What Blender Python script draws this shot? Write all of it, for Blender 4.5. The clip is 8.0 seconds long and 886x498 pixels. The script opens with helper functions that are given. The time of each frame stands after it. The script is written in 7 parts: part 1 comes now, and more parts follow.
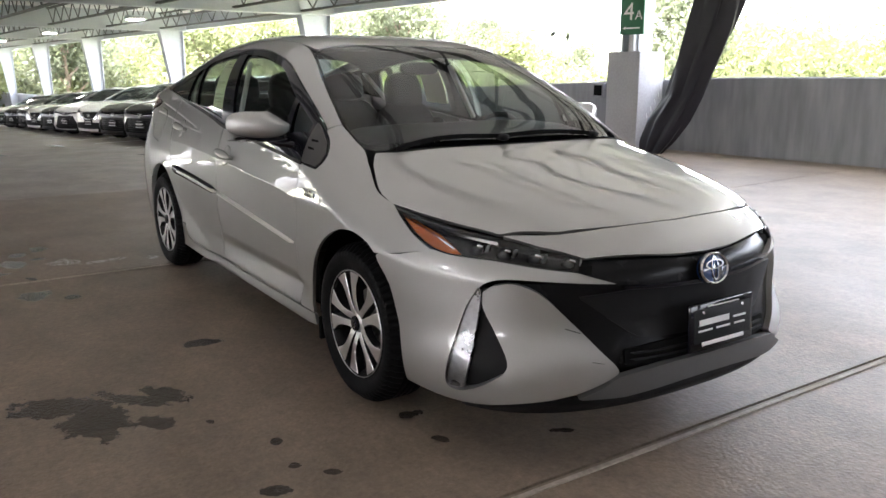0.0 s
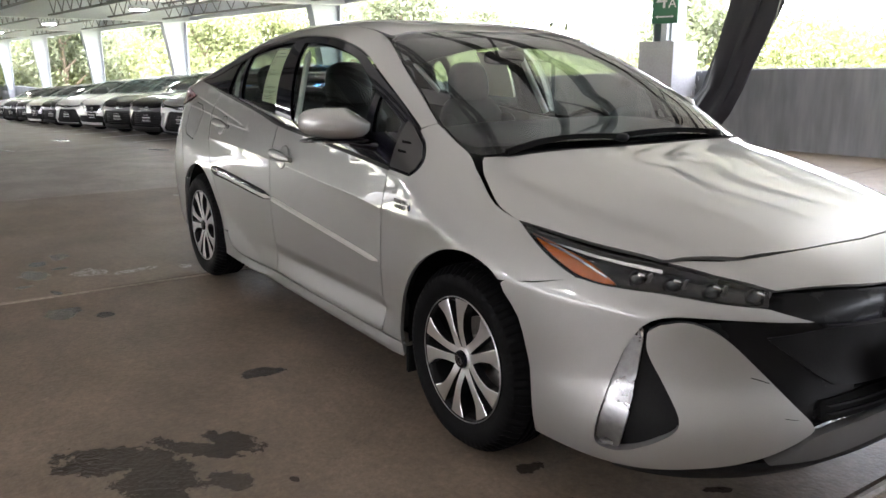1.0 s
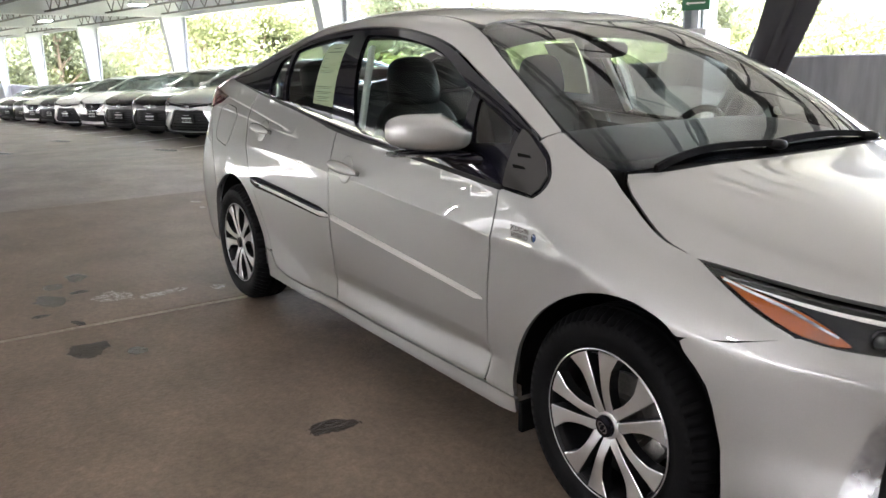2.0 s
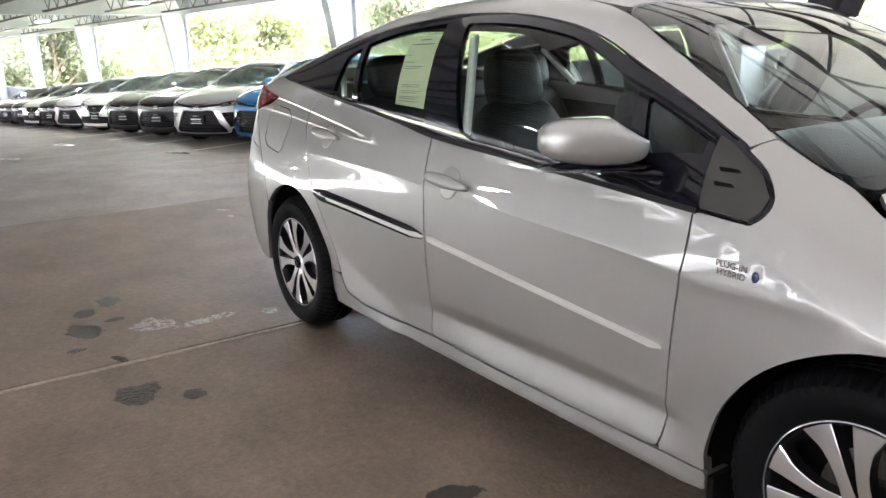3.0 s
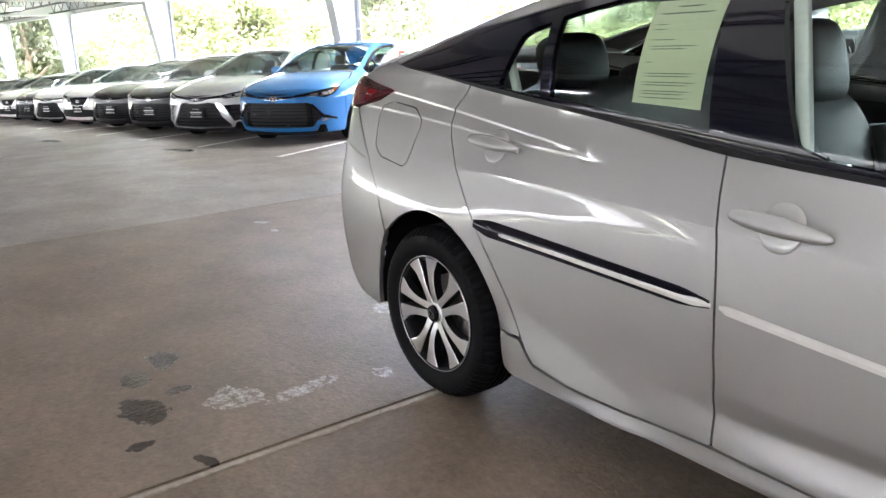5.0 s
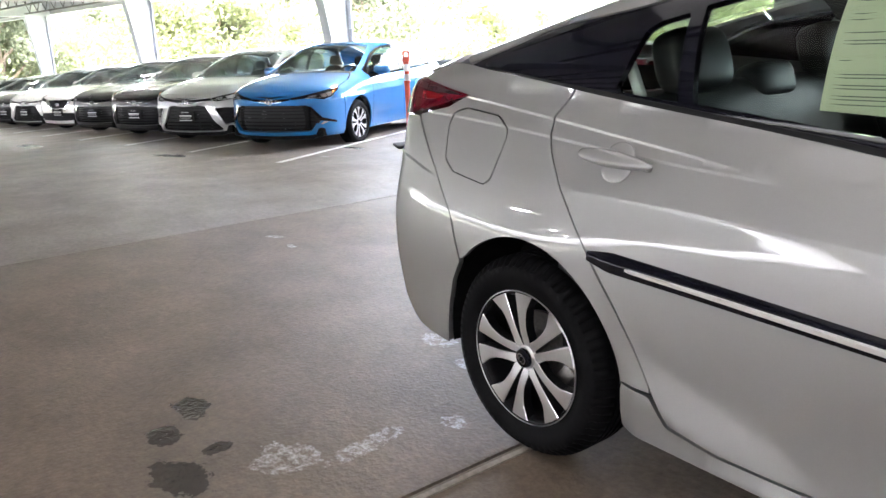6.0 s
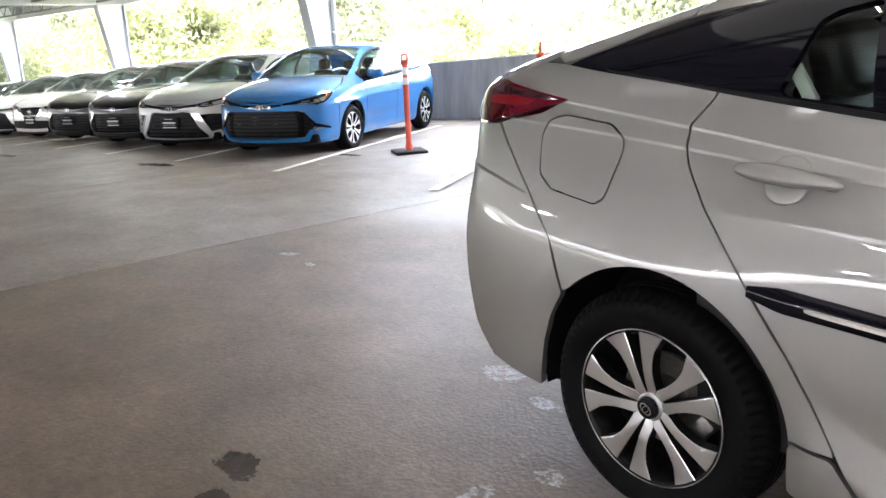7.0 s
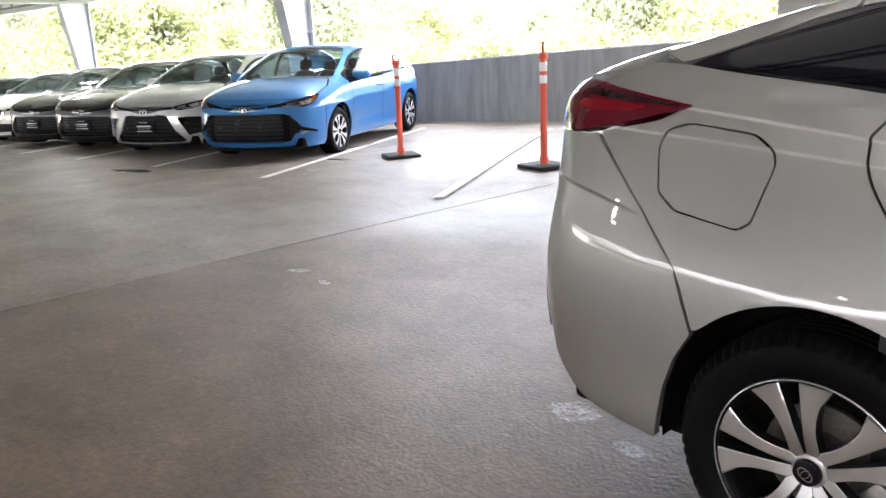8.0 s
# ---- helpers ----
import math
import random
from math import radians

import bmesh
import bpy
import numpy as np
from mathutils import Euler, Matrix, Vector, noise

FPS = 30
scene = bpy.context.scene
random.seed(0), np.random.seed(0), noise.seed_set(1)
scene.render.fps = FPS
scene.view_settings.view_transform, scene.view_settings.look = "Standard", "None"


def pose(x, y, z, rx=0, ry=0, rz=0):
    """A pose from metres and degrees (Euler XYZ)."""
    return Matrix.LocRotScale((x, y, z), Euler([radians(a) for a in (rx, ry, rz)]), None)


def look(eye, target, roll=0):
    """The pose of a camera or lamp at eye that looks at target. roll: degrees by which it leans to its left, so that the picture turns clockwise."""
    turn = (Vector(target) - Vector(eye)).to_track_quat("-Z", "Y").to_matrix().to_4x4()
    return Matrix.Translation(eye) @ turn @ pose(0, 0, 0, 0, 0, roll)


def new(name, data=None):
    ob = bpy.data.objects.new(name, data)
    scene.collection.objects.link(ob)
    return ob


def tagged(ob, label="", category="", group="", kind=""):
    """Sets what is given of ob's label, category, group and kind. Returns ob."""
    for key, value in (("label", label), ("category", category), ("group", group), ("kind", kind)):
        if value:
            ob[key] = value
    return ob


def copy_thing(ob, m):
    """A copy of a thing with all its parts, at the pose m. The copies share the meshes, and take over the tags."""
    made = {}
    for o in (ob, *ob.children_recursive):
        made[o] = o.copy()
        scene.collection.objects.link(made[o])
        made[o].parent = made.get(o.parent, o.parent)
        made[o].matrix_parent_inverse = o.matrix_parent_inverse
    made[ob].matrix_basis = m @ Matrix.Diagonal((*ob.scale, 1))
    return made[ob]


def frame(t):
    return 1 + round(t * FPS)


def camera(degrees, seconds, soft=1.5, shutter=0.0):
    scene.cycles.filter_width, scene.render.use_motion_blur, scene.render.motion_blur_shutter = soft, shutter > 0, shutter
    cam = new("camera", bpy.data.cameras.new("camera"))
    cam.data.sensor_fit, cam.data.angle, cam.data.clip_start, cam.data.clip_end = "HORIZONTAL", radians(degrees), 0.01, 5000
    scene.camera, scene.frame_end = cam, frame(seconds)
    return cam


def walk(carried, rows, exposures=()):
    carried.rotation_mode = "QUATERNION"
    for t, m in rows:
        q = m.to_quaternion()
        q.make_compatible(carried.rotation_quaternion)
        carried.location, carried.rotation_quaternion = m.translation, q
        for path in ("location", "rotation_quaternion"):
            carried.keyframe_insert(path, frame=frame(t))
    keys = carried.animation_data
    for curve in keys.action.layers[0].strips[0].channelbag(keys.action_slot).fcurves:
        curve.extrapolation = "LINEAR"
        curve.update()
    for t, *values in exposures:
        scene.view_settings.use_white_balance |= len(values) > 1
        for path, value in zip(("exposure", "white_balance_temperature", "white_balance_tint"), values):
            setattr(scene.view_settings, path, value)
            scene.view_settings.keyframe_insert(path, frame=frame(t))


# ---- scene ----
from mathutils.geometry import delaunay_2d_cdt

cam = camera(58.7, 8.0)
PATH = [
    (0, (3.936, -2.149, 1.243), (2.311, -1.066, 0.81), -0.0),
    (0.5, (3.62, -2.212, 1.247), (1.999, -1.13, 0.802), -0.0),
    (1, (3.312, -2.217, 1.237), (1.694, -1.131, 0.784), -0.1),
    (1.5, (2.992, -2.221, 1.253), (1.379, -1.134, 0.789), -0.5),
    (3, (2.037, -2.286, 1.249), (0.432, -1.195, 0.766), -1.8),
    (3.5, (1.705, -2.339, 1.265), (0.108, -1.24, 0.774), -2.0),
    (4, (1.388, -2.321, 1.253), (-0.2, -1.214, 0.753), -2.0),
    (4.5, (1.096, -2.325, 1.243), (-0.482, -1.208, 0.734), -2.1),
    (6, (0.26, -2.336, 1.238), (-1.276, -1.162, 0.724), -2.3),
    (6.5, (0.002, -2.381, 1.244), (-1.514, -1.181, 0.732), -2.4),
    (7, (-0.246, -2.376, 1.232), (-1.741, -1.147, 0.724), -2.6),
    (7.5, (-0.5, -2.362, 1.239), (-1.967, -1.102, 0.728), -2.6),
    (8, (-0.734, -2.389, 1.233), (-2.172, -1.095, 0.724), -2.5),
]
walk(cam, [(t, look(eye, target, roll)) for t, eye, target, roll in PATH], [(0, 5.25, 6250, 13), (1.5, 5.6, 6250, 13), (3, 6.05, 6100, 14), (4.5, 6.12, 6050, 14), (6, 6.0, 6100, 14), (8, 5.65, 6300, 14)])

# ---- the shape of a car body, as smooth curves of x (ahead) and z (up) ----
def curve(*keys):
    """A smooth curve through (place, value) keys that never overshoots them."""
    keys = sorted(keys)
    xs, vs = np.array([k[0] for k in keys], float), np.array([k[1] for k in keys], float)
    d = np.diff(vs) / np.diff(xs)
    m = np.zeros(len(xs))
    m[0], m[-1] = d[0], d[-1]
    for i in range(1, len(xs) - 1):
        if d[i - 1] * d[i] > 0:
            a, b = 2 * (xs[i + 1] - xs[i]) + xs[i] - xs[i - 1], xs[i + 1] - xs[i] + 2 * (xs[i] - xs[i - 1])
            m[i] = (a + b) / (a / d[i - 1] + b / d[i])

    def at(x):
        x = np.clip(np.asarray(x, float), xs[0], xs[-1])
        i = np.clip(np.searchsorted(xs, x) - 1, 0, len(xs) - 2)
        h = xs[i + 1] - xs[i]
        t = (x - xs[i]) / h
        return ((1 + 2 * t) * (1 - t) ** 2 * vs[i] + t * (1 - t) ** 2 * h * m[i] + t * t * (3 - 2 * t) * vs[i + 1] + t * t * (t - 1) * h * m[i + 1])
    return at


def bump(v, width):
    return np.exp(-(np.asarray(v) / width) ** 2)


def ramp(v, a, b):
    t = np.clip((np.asarray(v, float) - a) / (b - a), 0, 1)
    return t * t * (3 - 2 * t)


class Shape:
    """Half-width over (x, z) of a body: a side up to the shoulder zb(x), over it a vaulted top with the middle line zc(x)."""

    def __init__(self, side, lean, nose, nose_n, tail, tail_n, zb, zc, p, q, relief, front=1.40, rear=-1.3, m=2.4):
        self.side, self.lean, self.nose, self.nose_n, self.tail, self.tail_n = side, lean, nose, nose_n, tail, tail_n
        self.zb, self.zc, self.p, self.q, self.relief, self.front, self.rear, self.m = zb, zc, p, q, relief, front, rear, m

    def low(self, x, z):
        x, z = np.asarray(x, float), np.asarray(z, float)
        h = self.side(z) + self.lean(z) * np.clip(x, -1.6, 1.4) + self.relief(x, z)
        u = np.clip((x - self.front) / (self.nose(z) - self.front), 0, 1)
        w = np.clip((x - self.rear) / (self.tail(z) - self.rear), 0, 1)
        return h * (1 - u ** self.nose_n(z)) ** (1 / self.m) * (1 - w ** self.tail_n(z)) ** (1 / self.m)

    def half(self, x, z):
        """Half-width at the height z."""
        x, z = np.broadcast_arrays(np.asarray(x, float), np.asarray(z, float))
        zb, zc = self.zb(x), self.zc(x)
        v = np.clip((z - zb) / np.maximum(zc - zb, 1e-4), 0, 1)
        up = self.low(x, zb) * (1 - v ** self.q(x)) ** (1 / self.p(x))
        return np.where(z <= zb, self.low(x, np.minimum(z, zb)), up)

    def top(self, x, y):
        """Height of the top over the plan."""
        x, y = np.broadcast_arrays(np.asarray(x, float), np.abs(np.asarray(y, float)))
        zb, zc = self.zb(x), self.zc(x)
        r = np.clip(y / np.maximum(self.low(x, zb), 1e-4), 0, 1)
        return zb + (zc - zb) * (1 - r ** self.p(x)) ** (1 / self.q(x))

    def ahead(self, y, z):
        """The foremost x with the half-width |y| at the height z."""
        y, z = np.broadcast_arrays(np.abs(np.asarray(y, float)), np.asarray(z, float))
        a, b = np.full(y.shape, 1.0), np.full(y.shape, 2.6)
        for _ in range(40):
            c = (a + b) / 2
            wide = self.half(c, z) >= y
            a, b = np.where(wide, c, a), np.where(wide, b, c)
        return a

    def behind(self, y, z):
        y, z = np.broadcast_arrays(np.abs(np.asarray(y, float)), np.asarray(z, float))
        a, b = np.full(y.shape, -1.0), np.full(y.shape, -2.6)
        for _ in range(40):
            c = (a + b) / 2
            wide = self.half(c, z) >= y
            a, b = np.where(wide, c, a), np.where(wide, b, c)
        return a


CREASE_HIGH = curve((-2.3, 1.135), (-1.73, 1.077), (-1.54, 1.055), (-1.32, 1.03), (-1.06, 0.998), (-0.855, 0.972), (-0.59, 0.934), (-0.4, 0.91))
CREASE_MID = curve((-2.3, 1.042), (-1.89, 1.022), (-1.70, 1.011), (-1.52, 0.998), (-1.30, 0.981), (-0.99, 0.955), (-0.70, 0.938), (-0.59, 0.931), (-0.4, 0.91))
CREASE_DOOR = curve((-1.2, 0.851), (-0.94, 0.847), (-0.726, 0.841), (-0.419, 0.831), (-0.232, 0.821), (0.114, 0.808), (0.405, 0.790), (0.646, 0.779), (0.82, 0.766), (1.0, 0.75))
CREASE_TAIL = curve((-2.3, 0.885), (-2.167, 0.879), (-1.99, 0.86), (-1.88, 0.838), (-1.784, 0.815), (-1.70, 0.788), (-1.60, 0.75))


def shelf(d, height, fade):
    """A narrow pressed edge at d = 0; the skin under it stands out (or in) and runs back over the fade."""
    return height * (1 - ramp(d, -0.005, 0.005)) * np.exp(np.minimum(d, 0) / fade)


def hatchback_relief(x, z):
    """Creases, hollows and wheel-arch swellings of the silver car's flanks."""
    soft = 0.006 * np.exp(-np.sqrt(((z - CREASE_DOOR(x)) / 0.035) ** 2 + 0.012)) * ramp(x, -1.5, -1.1) * ramp(-x, -1.5, -1.2)
    door = shelf(z - CREASE_DOOR(x), -0.0010, 0.14) * ramp(x, -1.18, -0.95) * ramp(-x, -0.95, -0.70)
    band = 0.005 * (1 - ramp(z, CREASE_MID(x), CREASE_HIGH(x) + 0.004)) * np.exp(np.minimum(z - CREASE_MID(x), 0) / 0.10) * ramp(-x, 0.6, 0.9)
    pair = (shelf(z - CREASE_HIGH(x), -0.0030, 0.2) + shelf(z - CREASE_MID(x), -0.0030, 0.12)) * ramp(-x, 0.58, 0.72)
    tail = shelf(z - CREASE_TAIL(x), 0.0045, 0.16) * ramp(-x, 1.76, 1.90)
    drop = np.maximum(0.405 - z, 0)
    hollow = -np.minimum(0.50 * drop, 0.022 * (1 - ramp(drop, 0.035, 0.145))) * ramp(x, -0.50, 0.20) * ramp(-x, -0.99, -0.80)
    behind = 0.95 * (0.47 - z) - (x + 0.93) * 0.325
    flare = 0.14 * np.clip(0.5 * (behind + np.sqrt(behind ** 2 + 4e-6)), 0, 0.11) * ramp(x, -1.0, -0.92) * (1 - ramp(x, -0.50, -0.34))
    ledge = 0.013 * (1 - ramp(z, 0.212, 0.262)) * ramp(x, -1.0, -0.9) * ramp(-x, -1.0, -0.9)
    front = 0.016 * bump(x - 1.40, 0.40) * bump(z - 0.58, 0.20)
    hip = 0.022 * bump(x + 1.35, 0.40) * bump(z - 0.58, 0.24)
    return soft + door + band + pair + tail + hollow + flare + ledge + front + hip


HERO = Shape(
    side=curve((0.12, 0.76), (0.20, 0.806), (0.28, 0.824), (0.40, 0.830), (0.55, 0.843), (0.65, 0.846), (0.75, 0.842), (0.85, 0.825), (0.925, 0.802), (1.0, 0.772), (1.1, 0.73), (1.2, 0.69)),
    lean=curve((0.2, 0.006), (0.3, 0.008), (0.55, 0.015), (0.7, 0.02), (0.85, 0.03), (0.925, 0.032), (1.1, 0.03)),
    nose=curve((0.15, 2.27), (0.22, 2.34), (0.35, 2.35), (0.5, 2.33), (0.62, 2.335), (0.70, 2.305), (0.80, 2.22)),
    nose_n=curve((0.15, 4.0), (0.30, 4.0), (0.45, 3.0), (0.6, 2.55), (0.8, 2.3)),
    tail=curve((0.2, -2.24), (0.35, -2.34), (0.6, -2.36), (0.8, -2.34), (0.95, -2.33), (1.1, -2.33), (1.2, -2.25)),
    tail_n=curve((0.2, 5.0), (0.5, 6.0), (0.8, 6.0), (1.0, 7.0), (1.2, 7.0)),
    zb=curve((2.40, 0.58), (2.33, 0.60), (2.0, 0.62), (1.6, 0.66), (1.3, 0.745), (1.0, 0.845), (0.5, 0.92), (0.0, 0.975), (-0.6, 1.04), (-1.3, 1.095), (-1.83, 1.13), (-2.1, 1.10), (-2.3, 1.0)),
    zc=curve((2.345, 0.61), (2.31, 0.68), (2.22, 0.745), (2.0, 0.83), (1.6, 0.925), (1.32, 0.985), (1.28, 1.0), (1.0, 1.155), (0.7, 1.305), (0.45, 1.402), (0.25, 1.452), (0.0, 1.482), (-0.3, 1.490), (-0.8, 1.468), (-1.2, 1.405), (-1.6, 1.313), (-1.9, 1.235), (-2.1, 1.185), (-2.25, 1.13), (-2.34, 1.0)),
    p=curve((2.3, 3.6), (1.5, 4.0), (1.2, 4.4), (0.9, 6.0), (0.4, 6.0), (0.0, 5.6), (-1.2, 5.6), (-2.3, 5.0)),
    q=curve((2.3, 1.5), (1.5, 1.65), (1.0, 1.45), (0.5, 1.55), (-1.2, 1.5), (-2.3, 1.35)),
    relief=hatchback_relief)


# ---- daylight ----
SUN_UP, SUN_TURN = radians(60), radians(165)
world = bpy.data.worlds.new("daylight")
scene.world = world
world.use_nodes = True
wn = world.node_tree.nodes
sky = wn.new("ShaderNodeTexSky")
sky.sky_type, sky.sun_disc, sky.sun_elevation, sky.sun_rotation = "NISHITA", False, SUN_UP, SUN_TURN
sky.air_density, sky.dust_density, sky.ozone_density = 0.55, 5.0, 0.2
overcast = wn.new("ShaderNodeHueSaturation")
overcast.inputs["Saturation"].default_value = 0.25
world.node_tree.links.new(sky.outputs[0], overcast.inputs["Color"])
world.node_tree.links.new(overcast.outputs[0], wn["Background"].inputs["Color"])
wn["Background"].inputs["Strength"].default_value = 0.15
sun = new("sun", bpy.data.lights.new("sun", "SUN"))
sun.data.energy, sun.data.angle, sun.data.color = 1.3, radians(20.0), (1.0, 0.95, 0.88)
sun.matrix_world = look((0, 0, 0), (-math.sin(SUN_TURN) * math.cos(SUN_UP), -math.cos(SUN_TURN) * math.cos(SUN_UP), -math.sin(SUN_UP)))


# ---- materials ----
def surface(name, color, rough=0.5, metal=0.0, scale=4.0, vary=0.15, grain=60.0, relief=0.1, coat=0.0, coat_rough=0.03, spread=0.0, specular=0.5):
    """A plain material with colour drift at two scales, uneven gloss and fine relief; spread: drift from object to object."""
    m = bpy.data.materials.new(name)
    m.use_nodes = True
    n, ln = m.node_tree.nodes, m.node_tree.links
    b = n["Principled BSDF"]
    co = n.new("ShaderNodeTexCoord")
    big, fine = n.new("ShaderNodeTexNoise"), n.new("ShaderNodeTexNoise")
    for tex, s, d in ((big, scale, 5), (fine, grain, 3)):
        tex.inputs["Scale"].default_value, tex.inputs["Detail"].default_value = s, d
        ln.new(co.outputs["Object"], tex.inputs["Vector"])
    mix = n.new("ShaderNodeMath")
    mix.operation = "ADD"
    ln.new(big.outputs["Fac"], mix.inputs[0])
    ln.new(fine.outputs["Fac"], mix.inputs[1])
    last = mix.outputs[0]
    if spread:
        info, add = n.new("ShaderNodeObjectInfo"), n.new("ShaderNodeMath")
        add.operation, add.inputs[1].default_value = "MULTIPLY_ADD", spread
        ln.new(info.outputs["Random"], add.inputs[0])
        ln.new(last, add.inputs[2])
        last = add.outputs[0]
    grade = n.new("ShaderNodeMapRange")
    grade.inputs["From Min"].default_value, grade.inputs["From Max"].default_value = 0.6, 1.4
    grade.inputs["To Min"].default_value, grade.inputs["To Max"].default_value = 1 - vary, 1 + vary
    ln.new(last, grade.inputs["Value"])
    tint = n.new("ShaderNodeVectorMath")
    tint.operation, tint.inputs[0].default_value = "SCALE", color
    ln.new(grade.outputs[0], tint.inputs["Scale"])
    ln.new(tint.outputs["Vector"], b.inputs["Base Color"])
    gloss = n.new("ShaderNodeMapRange")
    gloss.inputs["From Min"].default_value, gloss.inputs["From Max"].default_value = 0.3, 0.7
    gloss.inputs["To Min"].default_value, gloss.inputs["To Max"].default_value = max(rough * 0.85, 0.0), min(rough * 1.15, 1.0)
    ln.new(big.outputs["Fac"], gloss.inputs["Value"])
    ln.new(gloss.outputs[0], b.inputs["Roughness"])
    b.inputs["Metallic"].default_value, b.inputs["Coat Weight"].default_value, b.inputs["Coat Roughness"].default_value = metal, coat, coat_rough
    b.inputs["Specular IOR Level"].default_value = specular
    if relief:
        bp = n.new("ShaderNodeBump")
        bp.inputs["Strength"].default_value, bp.inputs["Distance"].default_value = relief, 0.01
        ln.new(fine.outputs["Fac"], bp.inputs["Height"])
        ln.new(bp.outputs["Normal"], b.inputs["Normal"])
    return m


def glazing(name, tint, gloss=1.0):
    """Thin tinted glass: what lies behind shows through, with a mirror sheen that grows at a slant."""
    m = bpy.data.materials.new(name)
    m.use_nodes = True
    n, ln = m.node_tree.nodes, m.node_tree.links
    n.remove(n["Principled BSDF"])
    clear, shine, mix, fr, k = n.new("ShaderNodeBsdfTransparent"), n.new("ShaderNodeBsdfGlossy"), n.new("ShaderNodeMixShader"), n.new("ShaderNodeFresnel"), n.new("ShaderNodeMath")
    clear.inputs["Color"].default_value = (*tint, 1)
    shine.inputs["Roughness"].default_value = 0.01
    fr.inputs["IOR"].default_value = 1.52
    k.operation, k.inputs[1].default_value, k.use_clamp = "MULTIPLY", gloss, True
    ln.new(fr.outputs[0], k.inputs[0])
    ln.new(k.outputs[0], mix.inputs[0])
    ln.new(clear.outputs[0], mix.inputs[1])
    ln.new(shine.outputs[0], mix.inputs[2])
    ln.new(mix.outputs[0], n["Material Output"].inputs["Surface"])
    return m


def glow(name, color, strength):
    m = bpy.data.materials.new(name)
    m.use_nodes = True
    b = m.node_tree.nodes["Principled BSDF"]
    b.inputs["Base Color"].default_value = (*color, 1)
    b.inputs["Emission Color"].default_value, b.inputs["Emission Strength"].default_value = (*color, 1), strength
    return m


def concrete_floor(name, color, stains, pale):
    """Worn slab concrete: drift of tone, trowel grain, pits, dark wet stains and pale crusts at their places."""
    m = surface(name, color, rough=0.50, scale=0.55, vary=0.16, grain=60, relief=0.3, specular=0.30)
    n, ln = m.node_tree.nodes, m.node_tree.links
    b = n["Principled BSDF"]
    base = b.inputs["Base Color"].links[0].from_socket
    rough = b.inputs["Roughness"].links[0].from_socket
    geo = n.new("ShaderNodeNewGeometry")
    pos = geo.outputs["Position"]
    warp = n.new("ShaderNodeTexNoise")
    warp.inputs["Scale"].default_value, warp.inputs["Detail"].default_value, warp.inputs["Roughness"].default_value = 8.0, 9, 0.72
    ln.new(pos, warp.inputs["Vector"])

    def math_node(op, a, c):
        k = n.new("ShaderNodeMath")
        k.operation = op
        for i, v in enumerate((a, c)):
            if isinstance(v, (int, float)):
                k.inputs[i].default_value = v
            else:
                ln.new(v, k.inputs[i])
        return k.outputs[0]

    def blots(places, rag):
        total = None
        for x, y, rx, ry, turn in places:
            mp = n.new("ShaderNodeMapping")
            mp.vector_type = "TEXTURE"
            mp.inputs["Location"].default_value, mp.inputs["Rotation"].default_value, mp.inputs["Scale"].default_value = (x, y, 0), (0, 0, radians(turn)), (rx, ry, 1)
            ln.new(pos, mp.inputs["Vector"])
            d = n.new("ShaderNodeVectorMath")
            d.operation = "LENGTH"
            ln.new(mp.outputs[0], d.inputs[0])
            v = math_node("ADD", d.outputs["Value"], math_node("MULTIPLY", math_node("SUBTRACT", warp.outputs["Fac"], 0.5), rag))
            total = v if total is None else math_node("MINIMUM", total, v)
        edge = n.new("ShaderNodeMapRange")
        edge.inputs["From Min"].default_value, edge.inputs["From Max"].default_value = 1.03, 0.94
        edge.inputs["To Min"].default_value, edge.inputs["To Max"].default_value = 0, 1
        ln.new(total, edge.inputs["Value"])
        return edge.outputs[0]

    wear = n.new("ShaderNodeTexNoise")
    wear.inputs["Scale"].default_value, wear.inputs["Detail"].default_value, wear.inputs["Roughness"].default_value = 1.7, 9, 0.68
    stretch = n.new("ShaderNodeMapping")
    stretch.inputs["Scale"].default_value = (1.0, 1.25, 1)
    ln.new(pos, stretch.inputs["Vector"])
    ln.new(stretch.outputs[0], wear.inputs["Vector"])
    dirt = n.new("ShaderNodeMapRange")
    dirt.inputs["From Min"].default_value, dirt.inputs["From Max"].default_value = 0.36, 0.66
    dirt.inputs["To Min"].default_value, dirt.inputs["To Max"].default_value = 0.74, 1.16
    ln.new(wear.outputs["Fac"], dirt.inputs["Value"])
    grit = n.new("ShaderNodeTexNoise")
    grit.inputs["Scale"].default_value, grit.inputs["Detail"].default_value, grit.inputs["Roughness"].default_value = 26, 10, 0.85
    ln.new(pos, grit.inputs["Vector"])
    sand = n.new("ShaderNodeMapRange")
    sand.inputs["From Min"].default_value, sand.inputs["From Max"].default_value = 0.34, 0.66
    sand.inputs["To Min"].default_value, sand.inputs["To Max"].default_value = 0.68, 1.32
    ln.new(grit.outputs["Fac"], sand.inputs["Value"])
    soiled = n.new("ShaderNodeVectorMath")
    soiled.operation = "SCALE"
    ln.new(base, soiled.inputs[0])
    ln.new(math_node("MULTIPLY", dirt.outputs[0], sand.outputs[0]), soiled.inputs["Scale"])
    wet, crust = blots(stains, 3.0), blots(pale, 2.6)
    one = n.new("ShaderNodeMix")
    one.data_type = "RGBA"
    one.inputs["B"].default_value = (0.040, 0.034, 0.029, 1)
    ln.new(math_node("MULTIPLY", wet, math_node("ADD", 0.58, math_node("MULTIPLY", wear.outputs["Fac"], 0.65))), one.inputs["Factor"])
    ln.new(soiled.outputs[0], one.inputs["A"])
    two = n.new("ShaderNodeMix")
